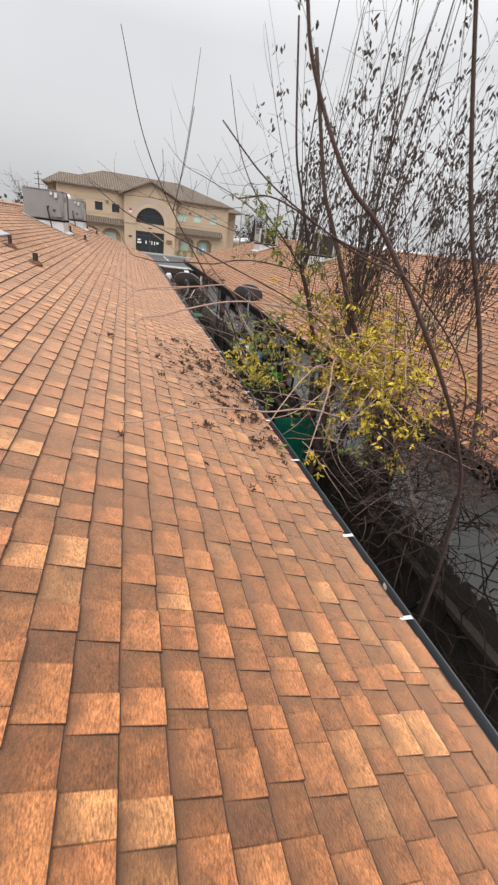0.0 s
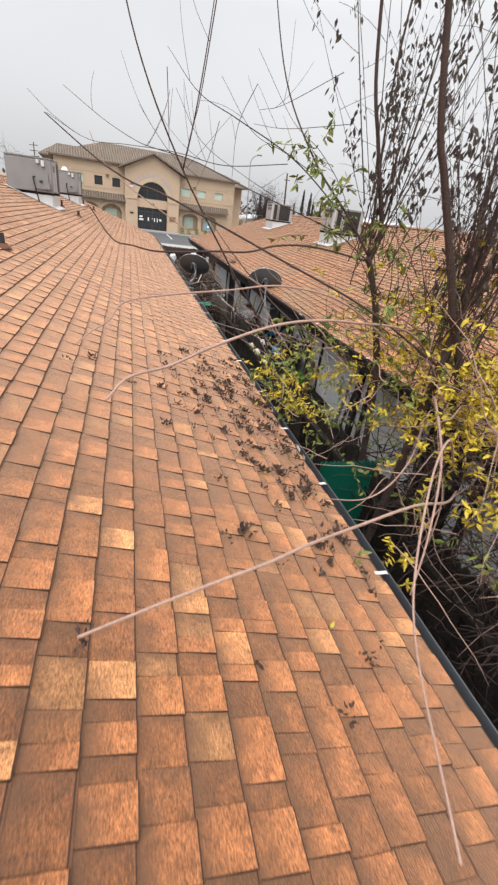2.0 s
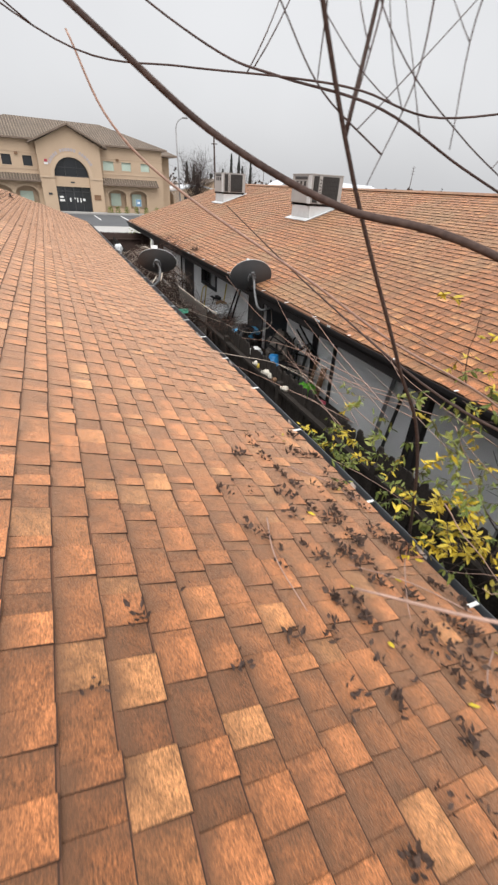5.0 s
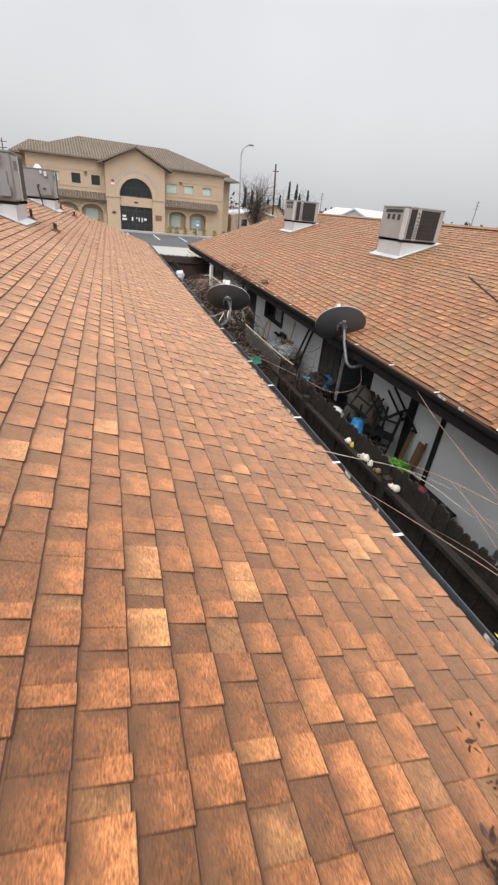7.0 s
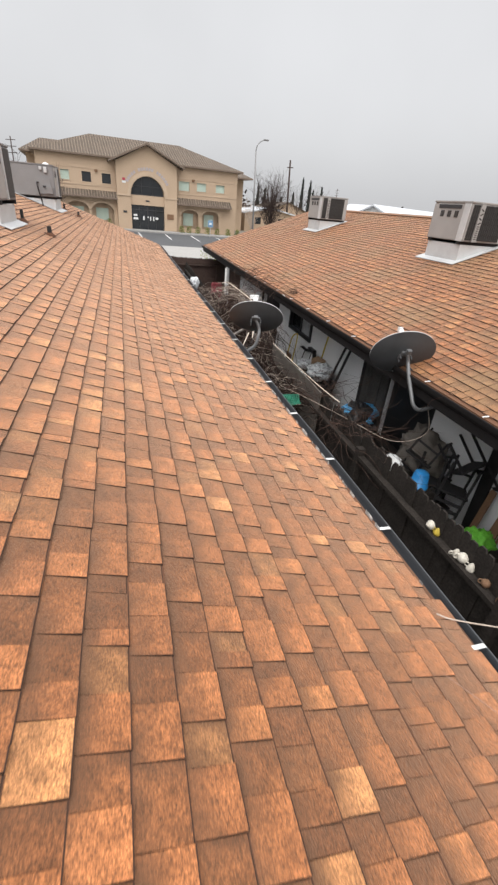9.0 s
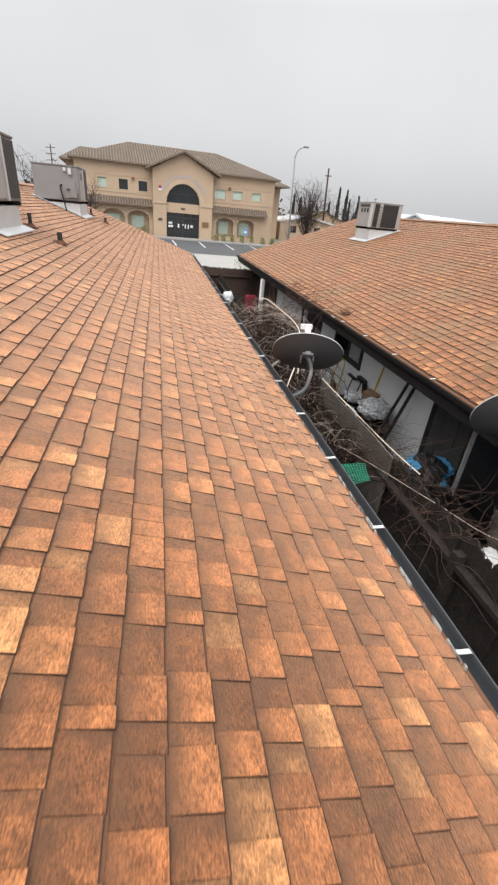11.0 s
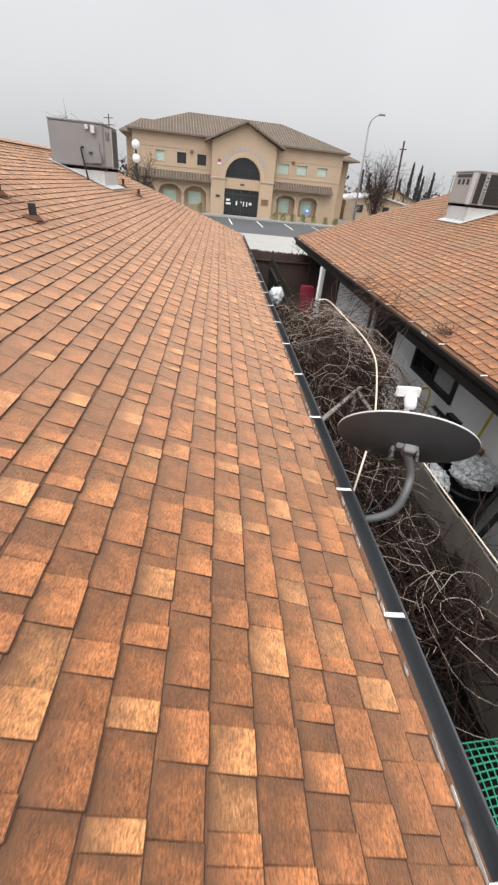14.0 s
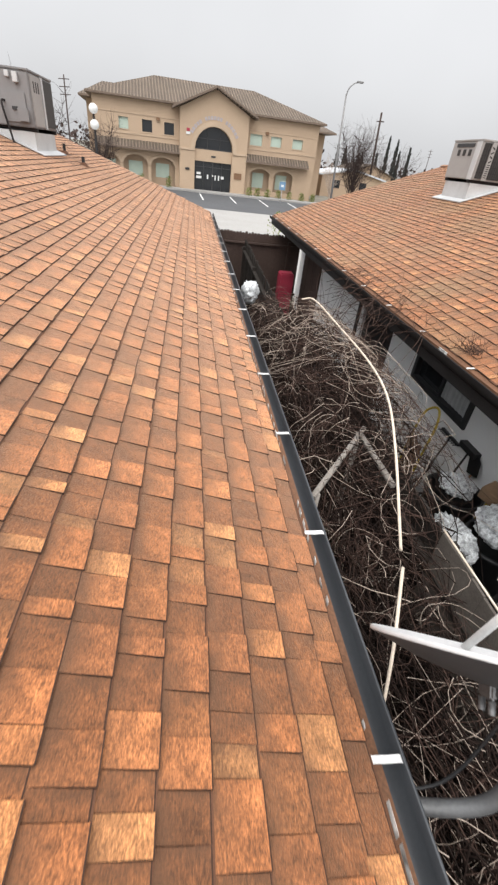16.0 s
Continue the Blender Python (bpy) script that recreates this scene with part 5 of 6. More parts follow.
part("hanging_leaves", b, M["leafdark"], tree)["kind"] = "stuff"

# ---- litter on the left roof ----
lit = bmesh.new()
lr = random.Random(5)


def roof_pose(x, y, up=0.012):
    return pose(x, y, EAVE_Z - SLOPE * x + up, 0, math.degrees(PITCH), 0)


for cx, cy, n, sx, sy in ((-0.25, 4.4, 120, 0.16, 0.55), (-0.55, 5.2, 100, 0.3, 0.5), (-0.6, 5.9, 50, 0.25, 0.4), (-0.45, 5.9, 36, 0.25, 0.4), (-0.8, 4.3, 36, 0.35, 0.5), (-0.3, 3.4, 26, 0.2, 0.4), (-1.2, 4.9, 12, 0.35, 0.5), (-0.7, 2.6, 10, 0.3, 0.5), (-0.12, 6.6, 14, 0.1, 0.5)):
    for _ in range(n // 2):
        x, y = min(-0.05 - lr.random() * 0.08, lr.gauss(cx, sx)), lr.gauss(cy, sy)
        L = lr.uniform(0.02, 0.042)
        for k in range(lr.choice((2, 5, 9, 15))):
            leaf_shape(lit, roof_pose(x + lr.gauss(0, 0.018), y + lr.gauss(0, 0.024), lr.uniform(0.008, 0.026)) @ pose(0, 0, 0, lr.uniform(-10, 50), lr.uniform(-50, 50), lr.uniform(0, 360)), L, L * lr.uniform(0.4, 0.7), L * lr.uniform(0.2, 0.8))
ob = part("leaf_litter", lit, M["leafdead"])
tagged(ob, "dead curled brown leaves scattered on the shingles", "leaf litter", kind="stuff")
lit = bmesh.new()
for _ in range(16):
    x, y = min(-0.08, lr.gauss(-0.35, 0.25)), lr.gauss(4.9, 0.8)
    L = lr.uniform(0.035, 0.06)
    leaf_shape(lit, roof_pose(x, y) @ pose(0, 0, 0, lr.uniform(-5, 15), lr.uniform(-20, 20), lr.uniform(0, 360)), L, L * 0.5, L * 0.25)
tagged(part("yellow_leaf_litter", lit, M["leaf"]), "fallen yellow leaves on the shingles", "leaf litter", kind="stuff")
for k, pts in enumerate((((-0.1, 5.35), (-0.25, 5.2), (-0.42, 5.0), (-0.5, 4.9)), ((-0.05, 4.9), (-0.3, 5.1), (-0.6, 5.25)), ((-0.55, 4.3), (-0.7, 4.0), (-0.95, 3.7)), ((-0.2, 4.2), (-0.35, 3.9), (-0.6, 3.75)), ((-0.15, 4.7), (-0.4, 4.55), (-0.5, 4.3)), ((-0.9, 5.6), (-1.0, 5.3), (-1.0, 5.0)), ((-0.45, 6.2), (-0.2, 6.0), (-0.05, 5.7)))):
    b = bmesh.new()
    tube(b, bend([(x, y, EAVE_Z - SLOPE * x + 0.017 + 0.012 * (i % 2)) for i, (x, y) in enumerate(pts)], 6), 0.0045, 0.002, 5)
    tagged(part("fallen_twig", b, M["twig"]), "thin pale twig lying on the shingles", "twig", "fallen twigs")

# ---- dry vines filling the yard between eave and fence ----
vr = random.Random(33)


def heap_top(x, y):
    """The heap domes up over the fence beyond the dish and thins out on this side of it."""
    if y < 15.4:
        return 2.12 - 0.25 * abs(x - 0.7)
    grown = min(1.0, (y - 15.4) / 1.4)
    return 2.12 + grown * (0.58 - 0.42 * ((x - 0.85) / 0.85) ** 2 - (0.05 if y > 18.0 else 0.02) * (y - 18.0) ** 2)


# the inner stems carry the heap's inside shade in their colour
for name, mat, n, rad in (("dry_vine", "vineshade", 1800, 0.0065), ("dry_vine", "vine", 640, 0.0030), ("dry_vine", "vinepale", 300, 0.0025)):
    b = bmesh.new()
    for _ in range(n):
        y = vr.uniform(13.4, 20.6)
        if mat != "vineshade" and y < 16 and vr.random() < 0.4:
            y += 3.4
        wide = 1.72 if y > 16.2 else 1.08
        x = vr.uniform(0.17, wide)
        z = heap_top(x, y) - (0.22 + abs(vr.gauss(0, 0.6)) if mat == "vineshade" else abs(vr.gauss(0, 0.17)))
        loose = -0.16 if mat == "vineshade" else vr.choice((0.0, 0.05, 0.09, 0.2))
        d = Vector((vr.gauss(0, 0.8), vr.gauss(0, 0.8), vr.gauss(0, 0.4)))
        p, pts = Vector((x, y, z)), []
        curl = vr.choice((-1, 1)) * vr.uniform(0.1, 0.7)
        axis = Vector((vr.gauss(0, 0.6), vr.gauss(0, 0.6), vr.gauss(0, 1))).normalized()
        L = vr.uniform(0.5, 1.7)
        for i in range(13):
            pts.append(p.copy())
            d = Matrix.Rotation(curl * vr.uniform(0.3, 1.2), 3, axis) @ d
            d = (d.normalized() + Vector((vr.gauss(0, 0.12), vr.gauss(0, 0.12), vr.gauss(-0.03, 0.1))))
            p = p + d.normalized() * (L / 12)
            p.x = max(0.15, min(wide + 0.12, p.x))
            p.z = min(p.z, heap_top(p.x, p.y) + loose)
        tube(b, pts, rad * vr.uniform(0.5, 1.3), rad * 0.35, 4)
    for _ in range(int(n * 0.3)):
        x, y = vr.uniform(0.2, 1.0), vr.uniform(13.8, 21.5)
        tube(b, bend([(x, y, vr.uniform(0.0, 0.4)), (x + vr.gauss(0, 0.12), y + vr.gauss(0, 0.25), 1.1), (x + vr.gauss(0, 0.15), y + vr.gauss(0, 0.4), 1.8), (x + vr.gauss(0, 0.2), y + vr.gauss(0, 0.5), 2.1)], 4), rad, rad * 0.5, 4)
    if mat != "vineshade":
        # strands that hang down the heap's open side over the fence
        for _ in range(int(n * 0.09)):
            y = vr.uniform(16.2, 20.5)
            x = vr.uniform(1.3, 1.72)
            top = heap_top(x, y)
            tube(b, bend([(x - 0.4, y + vr.gauss(0, 0.2), heap_top(x - 0.4, y)), (x, y, top + 0.04), (x + vr.uniform(0.08, 0.22), y + vr.gauss(0, 0.15), top - 0.3), (x + vr.uniform(-0.05, 0.12), y + vr.gauss(0, 0.25), top - vr.uniform(0.5, 0.9))], 5), rad, rad * 0.4, 4)
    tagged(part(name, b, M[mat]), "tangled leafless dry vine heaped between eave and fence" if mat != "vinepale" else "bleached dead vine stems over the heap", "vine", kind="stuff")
# vines creeping over the right eave and along the fence
b = bmesh.new()
for _ in range(46):
    y = vr.uniform(18.4, 21.0)
    s = (vr.uniform(1.5, 2.0), y, vr.uniform(2.4, 2.9))
    grow(b, s, (vr.uniform(0.2, 1.0), vr.gauss(0, 0.6), vr.uniform(-0.1, 0.4)), vr.uniform(0.3, 0.9), 0.004, vr, wander=0.35, steps=9)
for _ in range(34):
    y = vr.uniform(17.8, 20.6)
    x1 = vr.uniform(1.95, 2.3)
    z1 = EAVE_R + SLOPE * (x1 - 2.0) + vr.uniform(0.03, 0.16)
    x0 = vr.uniform(1.3, 1.7)
    tube(b, bend([(x0, y + vr.gauss(0, 0.3), heap_top(x0, y)), ((x0 + x1) / 2 + vr.gauss(0, 0.12), y + vr.gauss(0, 0.5), vr.uniform(2.6, 2.95)), (x1, y + vr.gauss(0, 0.25), z1), (x1 + vr.uniform(-0.1, 0.25), y + vr.gauss(0, 0.35), z1 + vr.uniform(0.05, 0.2))], 5), 0.0035, 0.0015, 4)
for _ in range(60):
    grow(b, (vr.gauss(2.14, 0.06), vr.gauss(17.25, 0.07), 2.86), (vr.gauss(0, 0.6), vr.gauss(0, 0.6), vr.uniform(0.1, 0.8)), vr.uniform(0.08, 0.24), 0.003, vr, wander=0.6, steps=6)
for _ in range(150):
    y = vr.uniform(11.7, 14.2)
    grow(b, (vr.uniform(0.75, 1.5), y, vr.uniform(1.95, 2.2)), (vr.gauss(0.5, 0.6), vr.gauss(-0.1, 0.5), vr.gauss(-0.05, 0.2)), vr.uniform(0.4, 1.2), 0.0028, vr, wander=0.45, steps=14)
tagged(part("dry_vine", b, M["vine"]), "dry vine stems creeping over fence and eave", "vine", kind="stuff")
for pts, r0 in (([(0.92, 19.4, 2.68), (1.09, 19.35, 2.69), (1.1, 18.1, 2.71), (1.1, 17.24, 2.71), (1.04, 16.6, 2.68), (0.87, 15.96, 2.6), (0.62, 15.15, 2.42)], 0.0115), ([(0.47, 14.9, 2.58), (0.3, 14.55, 2.5), (0.2, 14.35, 2.4)], 0.009)):
    b = bmesh.new()
    tube(b, bend(pts, 6), r0, r0 * 0.8, 8)
    tagged(part("bleached_cane", b, M["cane"]), "long bleached cane lying across the dry vines", "cane", "canes")
for pts in ([(-0.12, 8.95, 2.77), (-0.03, 8.92, 2.74), (0.25, 8.86, 2.68), (0.6, 8.8, 2.61), (0.95, 8.82, 2.47), (1.25, 8.86, 2.32), (1.5, 8.85, 2.2)], [(0.85, 8.85, 2.5), (1.05, 8.6, 2.42), (1.25, 8.3, 2.3)], [(2.3, 12.2, 2.36), (2.15, 11.9, 2.1), (1.7, 11.95, 1.98), (1.25, 12.4, 2.1), (0.9, 12.95, 2.16), (0.6, 13.4, 2.2)]):
    b = bmesh.new()
    tube(b, bend(pts, 7), 0.0045, 0.002, 6)
    tagged(part("dry_stem", b, M["vinepale"]), "long thin pale dry stem lying over gutter and fence", "dry stem", "dry stems")

# ---- clutter in the side yard and patio ----


def tube_of(pts):
    b = bmesh.new()
    tube(b, pts, 0.0036, sides=4)
    return b


def mesh_panel(name, corners, nx, ny, label, sag=0.02):
    """Plastic mesh: bars both ways between four corners."""
    p = [Vector(c) for c in corners]
    th = thing(name, p[0], label, "plastic mesh", "green mesh panels")

    def at(u, v):
        q = p[0] * (1 - u) * (1 - v) + p[1] * u * (1 - v) + p[2] * u * v + p[3] * (1 - u) * v
        return q - p[0] + Vector((0, 0, sag * math.sin(u * 5) * math.sin(v * 4)))
    for i in range(nx + 1):
        part("mesh_bar", tube_of([at(i / nx, j / 8) for j in range(9)]), M["net"], th)
    for j in range(ny + 1):
        part("mesh_bar", tube_of([at(i / 8, j / ny) for i in range(9)]), M["net"], th)
    return th


mesh_panel("green_mesh_panel", ((0.3, 12.83, 2.3), (0.68, 12.87, 2.28), (0.6, 12.58, 2.26), (0.3, 12.53, 2.28)), 11, 11, "green plastic garden mesh propped against the gutter")
sheet = bmesh.new()
grid = [[[sheet.verts.new((0.4 + 0.6 * i / 26, 4.78 + 0.045 * (i % 2) + off, z)) for z in (1.5, 2.4)] for i in range(27)] for off in (0.0, 0.006)]
for i in range(26):
    for g in grid:
        sheet.faces.new((g[i][0], g[i + 1][0], g[i + 1][1], g[i][1]))
    for k in (0, 1):
        sheet.faces.new((grid[0][i][k], grid[0][i + 1][k], grid[1][i + 1][k], grid[1][i][k]))
for i in (0, 26):
    sheet.faces.new((grid[0][i][0], grid[0][i][1], grid[1][i][1], grid[1][i][0]))
tagged(part("corrugated_green_sheet", sheet, material("dark_green_plastic", (0.012, 0.15, 0.10), 0.25)), "dark green corrugated plastic sheet standing in the yard", "plastic sheet")


def wheelie_bin(x, y):
    t = thing("rubbish_bin", (x, y, 0.012), "black plastic rubbish bin heaped with bags of cans", "bin")
    b = bmesh.new()
    lathe(b, ((0.0, 0.0), (0.24, 0.0), (0.27, 0.05), (0.33, 1.0), (0.355, 1.02), (0.355, 1.06), (0.325, 1.06), (0.31, 1.0), (0.25, 0.1), (0.0, 0.1)), 28)
    part("body", b, M["black"], t)
    for a in (0, 180):
        h = bmesh.new()
        tube(h, bend([(0.35, -0.09, 0.93), (0.41, -0.06, 0.94), (0.41, 0.06, 0.94), (0.35, 0.09, 0.93)], 5), 0.014, sides=8)
        part("handle", h, M["black"], t, m=pose(0, 0, 0, 0, 0, a))
    return t


def crumpled(name, place, size, mat, label, category, seed, group="", rough=1.0):
    b = bmesh.new()
    bmesh.ops.create_icosphere(b, subdivisions=4, radius=1.0)
    for v in b.verts:
        n1 = noise.noise(v.co * 2.2 + Vector((seed, 0, 0)))
        n2 = noise.noise(v.co * 6.0 + Vector((0, seed, 0)))
        n3 = noise.noise(v.co * 13.0 + Vector((seed, seed, 0)))
        v.co *= 1 + rough * (0.28 * n1 + 0.2 * n2 + 0.1 * n3)
        v.co.x, v.co.y, v.co.z = v.co.x * size[0], v.co.y * size[1], v.co.z * size[2]
    zmin = min(v.co.z for v in b.verts)
    for v in b.verts:
        v.co.z -= zmin
    for f in b.faces:
        f.smooth = seed % 2 == 0
    ob = part(name, b, mat)
    ob.matrix_basis = pose(*place)
    return tagged(ob, label, category, group)


wheelie_bin(2.72, 16.4)
wheelie_bin(2.68, 17.25)
crumpled("rubbish_bag", (2.72, 16.4, 1.05), (0.3, 0.3, 0.19), M["bag"], "clear plastic bag of crushed cans on a bin", "bag", 3, "rubbish bags")
crumpled("rubbish_bag", (2.68, 17.25, 1.03), (0.2, 0.22, 0.11), M["bag"], "clear plastic bag of crushed cans on a bin", "bag", 5, "rubbish bags")
crumpled("rubbish_bag", (2.1, 16.35, 0.95), (0.2, 0.3, 0.2), M["bag"], "torn grey-white plastic bag over the fence", "bag", 7, "rubbish bags")
carton = bmesh.new()
box(carton, -0.11, 0.11, -0.14, 0.14, 0.0, 0.16)
carton = part("cardboard_box", carton, M["card"], bevel=0.006)
carton.matrix_basis = pose(2.84, 16.82, 1.28, 6, -8, 20)
tagged(carton, "small brown cardboard box lying on the bags", "box")
crate = bmesh.new()
for z in (0.02, 0.24, 0.46, 0.68):
    box(crate, 1.8, 2.3, 15.8, 16.3, z, z + 0.18)
tagged(part("wooden_crate", crate, M["wood"], bevel=0.008), "stacked dark wooden crate under the bags", "crate")


def bench(y0, y1, top):
    t = thing("workbench", (2.75, (y0 + y1) / 2, 0.012), "dark weathered wooden patio bench against the wall", "bench", "patio benches")
    L = (y1 - y0) / 2
    for i in range(3):
        part("plank", box(bmesh.new(), -0.3 + i * 0.2, -0.112 + i * 0.2, -L, L, top - 0.04, top), M["wood"], t, bevel=0.004)
    for sx in (-0.27, 0.2):
        for sy in (-L + 0.06, L - 0.12):
            part("leg", box(bmesh.new(), sx, sx + 0.06, sy, sy + 0.06, 0, top - 0.041), M["wood"], t)
    return t


bench(13.3, 14.7, 0.85)
bench(11.9, 13.0, 0.72)
bench(9.9, 11.3, 0.78)
crumpled("blue_plastic_bag", (2.7, 14.36, 1.12), (0.34, 0.3, 0.1), M["bluebag"], "sky-blue plastic bag on a dark heap", "bag", 11)
crumpled("black_rubbish_bag", (2.62, 14.22, 1.27), (0.16, 0.26, 0.08), M["black"], "black plastic rubbish bag on the bench", "bag", 13)
crumpled("black_rubbish_bag", (2.52, 14.15, 0.012), (0.36, 0.5, 0.67), M["black"], "black plastic heap under the blue bag", "bag", 15)
crumpled("blue_plastic_sheet", (2.5, 13.97, 1.16), (0.2, 0.16, 0.06), M["bluebag"], "flat sky-blue plastic sheet on the heap", "plastic sheet", 16)
crumpled("grey_blanket", (2.8, 12.55, 0.73), (0.26, 0.45, 0.46), M["blanket"], "grey-beige blanket heaped on the bench", "blanket", 12)
pail = thing("bucket", (2.3, 11.9, 0.012), "bright blue plastic bucket upside down on a crate", "bucket")
part("base_crate", box(bmesh.new(), -0.18, 0.18, -0.18, 0.18, 0, 1.2), M["wood"], pail, bevel=0.01)
b = bmesh.new()
lathe(b, ((0.0, 1.45), (0.088, 1.45), (0.1, 1.435), (0.12, 1.25), (0.132, 1.25), (0.132, 1.205), (0.11, 1.205)), 24)
part("bucket_shell", b, M["blue"], pail)
crumpled("green_cloth", (2.62, 10.95, 0.79), (0.2, 0.16, 0.15), M["lime"], "bright green cloth on the bench", "cloth", 18, rough=1.8)
crumpled("white_carton", (2.0, 12.2, 1.35), (0.14, 0.14, 0.1), M["white"], "crumpled white wrapper behind the fence", "wrapper", 20)
b = bmesh.new()
box(b, 1.85, 2.15, 12.05, 12.35, 0.012, 1.36)
tagged(part("wooden_crate", b, M["wood"], bevel=0.01), "tall dark wooden crate behind the fence", "crate")
tub = thing("tub", (2.58, 10.35, 0.79), "dark red plastic tub on the bench", "tub")
b = bmesh.new()
lathe(b, ((0.0, 0.0), (0.1, 0.0), (0.13, 0.2), (0.14, 0.2), (0.14, 0.22), (0.12, 0.22), (0.09, 0.02), (0.0, 0.02)), 24)
part("tub_shell", b, M["red"], tub)


def chair(m):
    t = new("patio_chair")
    t.empty_display_size = 0.1
    t.matrix_basis = m
    tagged(t, "dark wooden chair stacked upside down on the bench", "chair", "stacked chairs")
    part("seat", box(bmesh.new(), -0.21, 0.21, -0.2, 0.2, 0.43, 0.46), M["post"], t, bevel=0.008)
    for sx in (-0.19, 0.16):
        for sy in (-0.18, 0.15):
            part("leg", box(bmesh.new(), sx, sx + 0.03, sy, sy + 0.03, 0, 0.43), M["post"], t)
        part("back_post", box(bmesh.new(), sx, sx + 0.03, 0.16, 0.19, 0.46, 0.88), M["post"], t)
    for z in (0.56, 0.68, 0.8):
        part("slat", box(bmesh.new(), -0.16, 0.16, 0.165, 0.185, z, z + 0.05), M["post"], t)
    part("stretcher", box(bmesh.new(), -0.16, 0.16, -0.17, -0.15, 0.2, 0.23), M["post"], t)


chair(pose(2.72, 12.1, 1.62, 180, 0, 25))
chair(pose(2.85, 11.75, 1.66, 172, 8, -40))
chair(pose(2.7, 11.95, 1.95, 150, 30, 70))
chair(pose(2.78, 12.3, 1.8, 200, -18, 120))
# boards and tools leaning on the wall
for y, h, w, lean, mat, lab in ((11.35, 1.45, 0.09, 9, "rust", "brown board leaning on the wall"), (11.05, 1.4, 0.13, 11, "rust", "short brown board leaning on the wall"), (10.95, 1.45, 0.03, 10, "rust", "thin brown pole leaning on the wall"), (16.95, 1.95, 0.03, 9, "yellow", "thin yellow pole leaning on the wall"), (15.75, 2.15, 0.07, 17, "post", "dark pole leaning on the wall"), (15.95, 2.2, 0.06, 19, "post", "dark pole leaning on the wall"), (9.0, 2.0, 0.08, 8, "steel", "grey pipe leaning on the wall"), (8.7, 2.1, 0.06, 10, "post", "dark pole leaning on the wall")):
    b = bmesh.new()
    box(b, -0.015, 0.015, -w / 2, w / 2, 0, h, pose(3.05 - h * math.sin(radians(lean)), y, 0.02, 0, lean, 0))
    tagged(part("leaning_board", b, M[mat], bevel=0.004), lab, "board", "leaning boards")


def tool(name, y, length, head, mat, label):
    t = thing(name, (2.72, y, 0.014), label, "garden tool", "garden tools")
    b = bmesh.new()
    tube(b, [(0, 0, 0.0), (0.32, 0.0, length)], 0.014, sides=8)
    part("handle", b, M[mat], t)
    b = bmesh.new()
    if head == "rake":
        box(b, 0.3, 0.34, -0.22, 0.22, length, length + 0.03)
        for i in range(9):
            box(b, 0.24, 0.3, -0.21 + i * 0.05, -0.2 + i * 0.05, length + 0.005, length + 0.02)
    elif head == "shovel":
        prism(b, ((-0.1, 0), (0.1, 0), (0.11, 0.2), (0.0, 0.32), (-0.11, 0.2)), 0.012, pose(0.33, 0, length, 0, 14, 90))
    else:
        box(b, 0.26, 0.36, -0.17, 0.17, length - 0.03, length + 0.05)
    part("head", b, M["black"], t)
    return t


tool("broom", 17.7, 1.35, "broom", "post", "dark push broom standing head up by the wall")
tool("rake", 18.15, 1.25, "rake", "post", "dark iron rake standing head up by the wall")
tool("shovel", 17.5, 1.1, "shovel", "rust", "rusty shovel standing head up by the wall")
cart = thing("hand_truck", (2.62, 18.3, 0.014), "yellow tubular hand truck with a red panel", "hand truck")
b = bmesh.new()
tube(b, bend([(0, -0.2, 0.1), (0.05, -0.2, 0.9), (0.12, -0.18, 1.45), (0.18, 0.0, 1.62), (0.12, 0.18, 1.45), (0.05, 0.2, 0.9), (0, 0.2, 0.1)], 6), 0.017, sides=8)
part("frame", b, M["yellow"], cart)
part("panel", box(bmesh.new(), 0.02, 0.035, -0.18, 0.18, 0.5, 1.1), M["rust"], cart)
part("toe_plate", box(bmesh.new(), -0.25, 0.03, -0.2, 0.2, 0.0, 0.02), M["yellow"], cart)
for s in (-0.25, 0.25):
    b = bmesh.new()
    lathe(b, ((0.0, -0.03), (0.11, -0.03), (0.12, 0.0), (0.11, 0.03), (0.0, 0.03)), 18, pose(0.12, s, 0.12, 90))
    part("wheel", b, M["black"], cart)
# wooden frame inside the vines
fr = thing("trellis_frame", (0.35, 16.0, 0.0), "grey weathered timber frame buried in dry vines", "trellis")
for pts in (((0.0, -0.1, 0), (0.0, -0.1, 2.2)), ((0.62, 0.75, 0), (0.62, 0.75, 2.2)), ((-0.05, -0.15, 2.2), (0.68, 0.8, 2.22)), ((0.62, 0.75, 2.2), (0.72, 0.1, 2.1)), ((0.0, -0.1, 1.3), (0.72, -0.4, 1.5))):
    b = bmesh.new()
    tube(b, [Vector(p) for p in pts], 0.028, sides=4)
    part("timber", b, material("grey_timber", (0.3, 0.27, 0.24), 0.85, grain=60) if "grey_timber" not in bpy.data.materials else bpy.data.materials["grey_timber"], fr)
# red bin and white bag at the far end
b = bmesh.new()
box(b, -0.22, 0.22, -0.22, 0.22, 0.0, 1.4)
rb = part("red_plastic_bin", b, M["red"], bevel=0.03)
rb.matrix_basis = pose(2.36, 27.2, 0.014)
tagged(rb, "dark red plastic bin by the end fence", "bin")
crumpled("white_plastic_bag", (0.3, 20.2, 2.34), (0.13, 0.16, 0.16), M["bag"], "white plastic bag caught on a pole beside the eave", "bag", 22)
b = bmesh.new()
tube(b, [(0.3, 20.2, 0.0), (0.3, 20.2, 2.42)], 0.02, sides=6)
tagged(part("bag_pole", b, M["wood"]), "thin grey pole standing beside the eave", "pole")

# ornaments along the fence rail
orn_z = 2.12 * 0.86 + 0.05


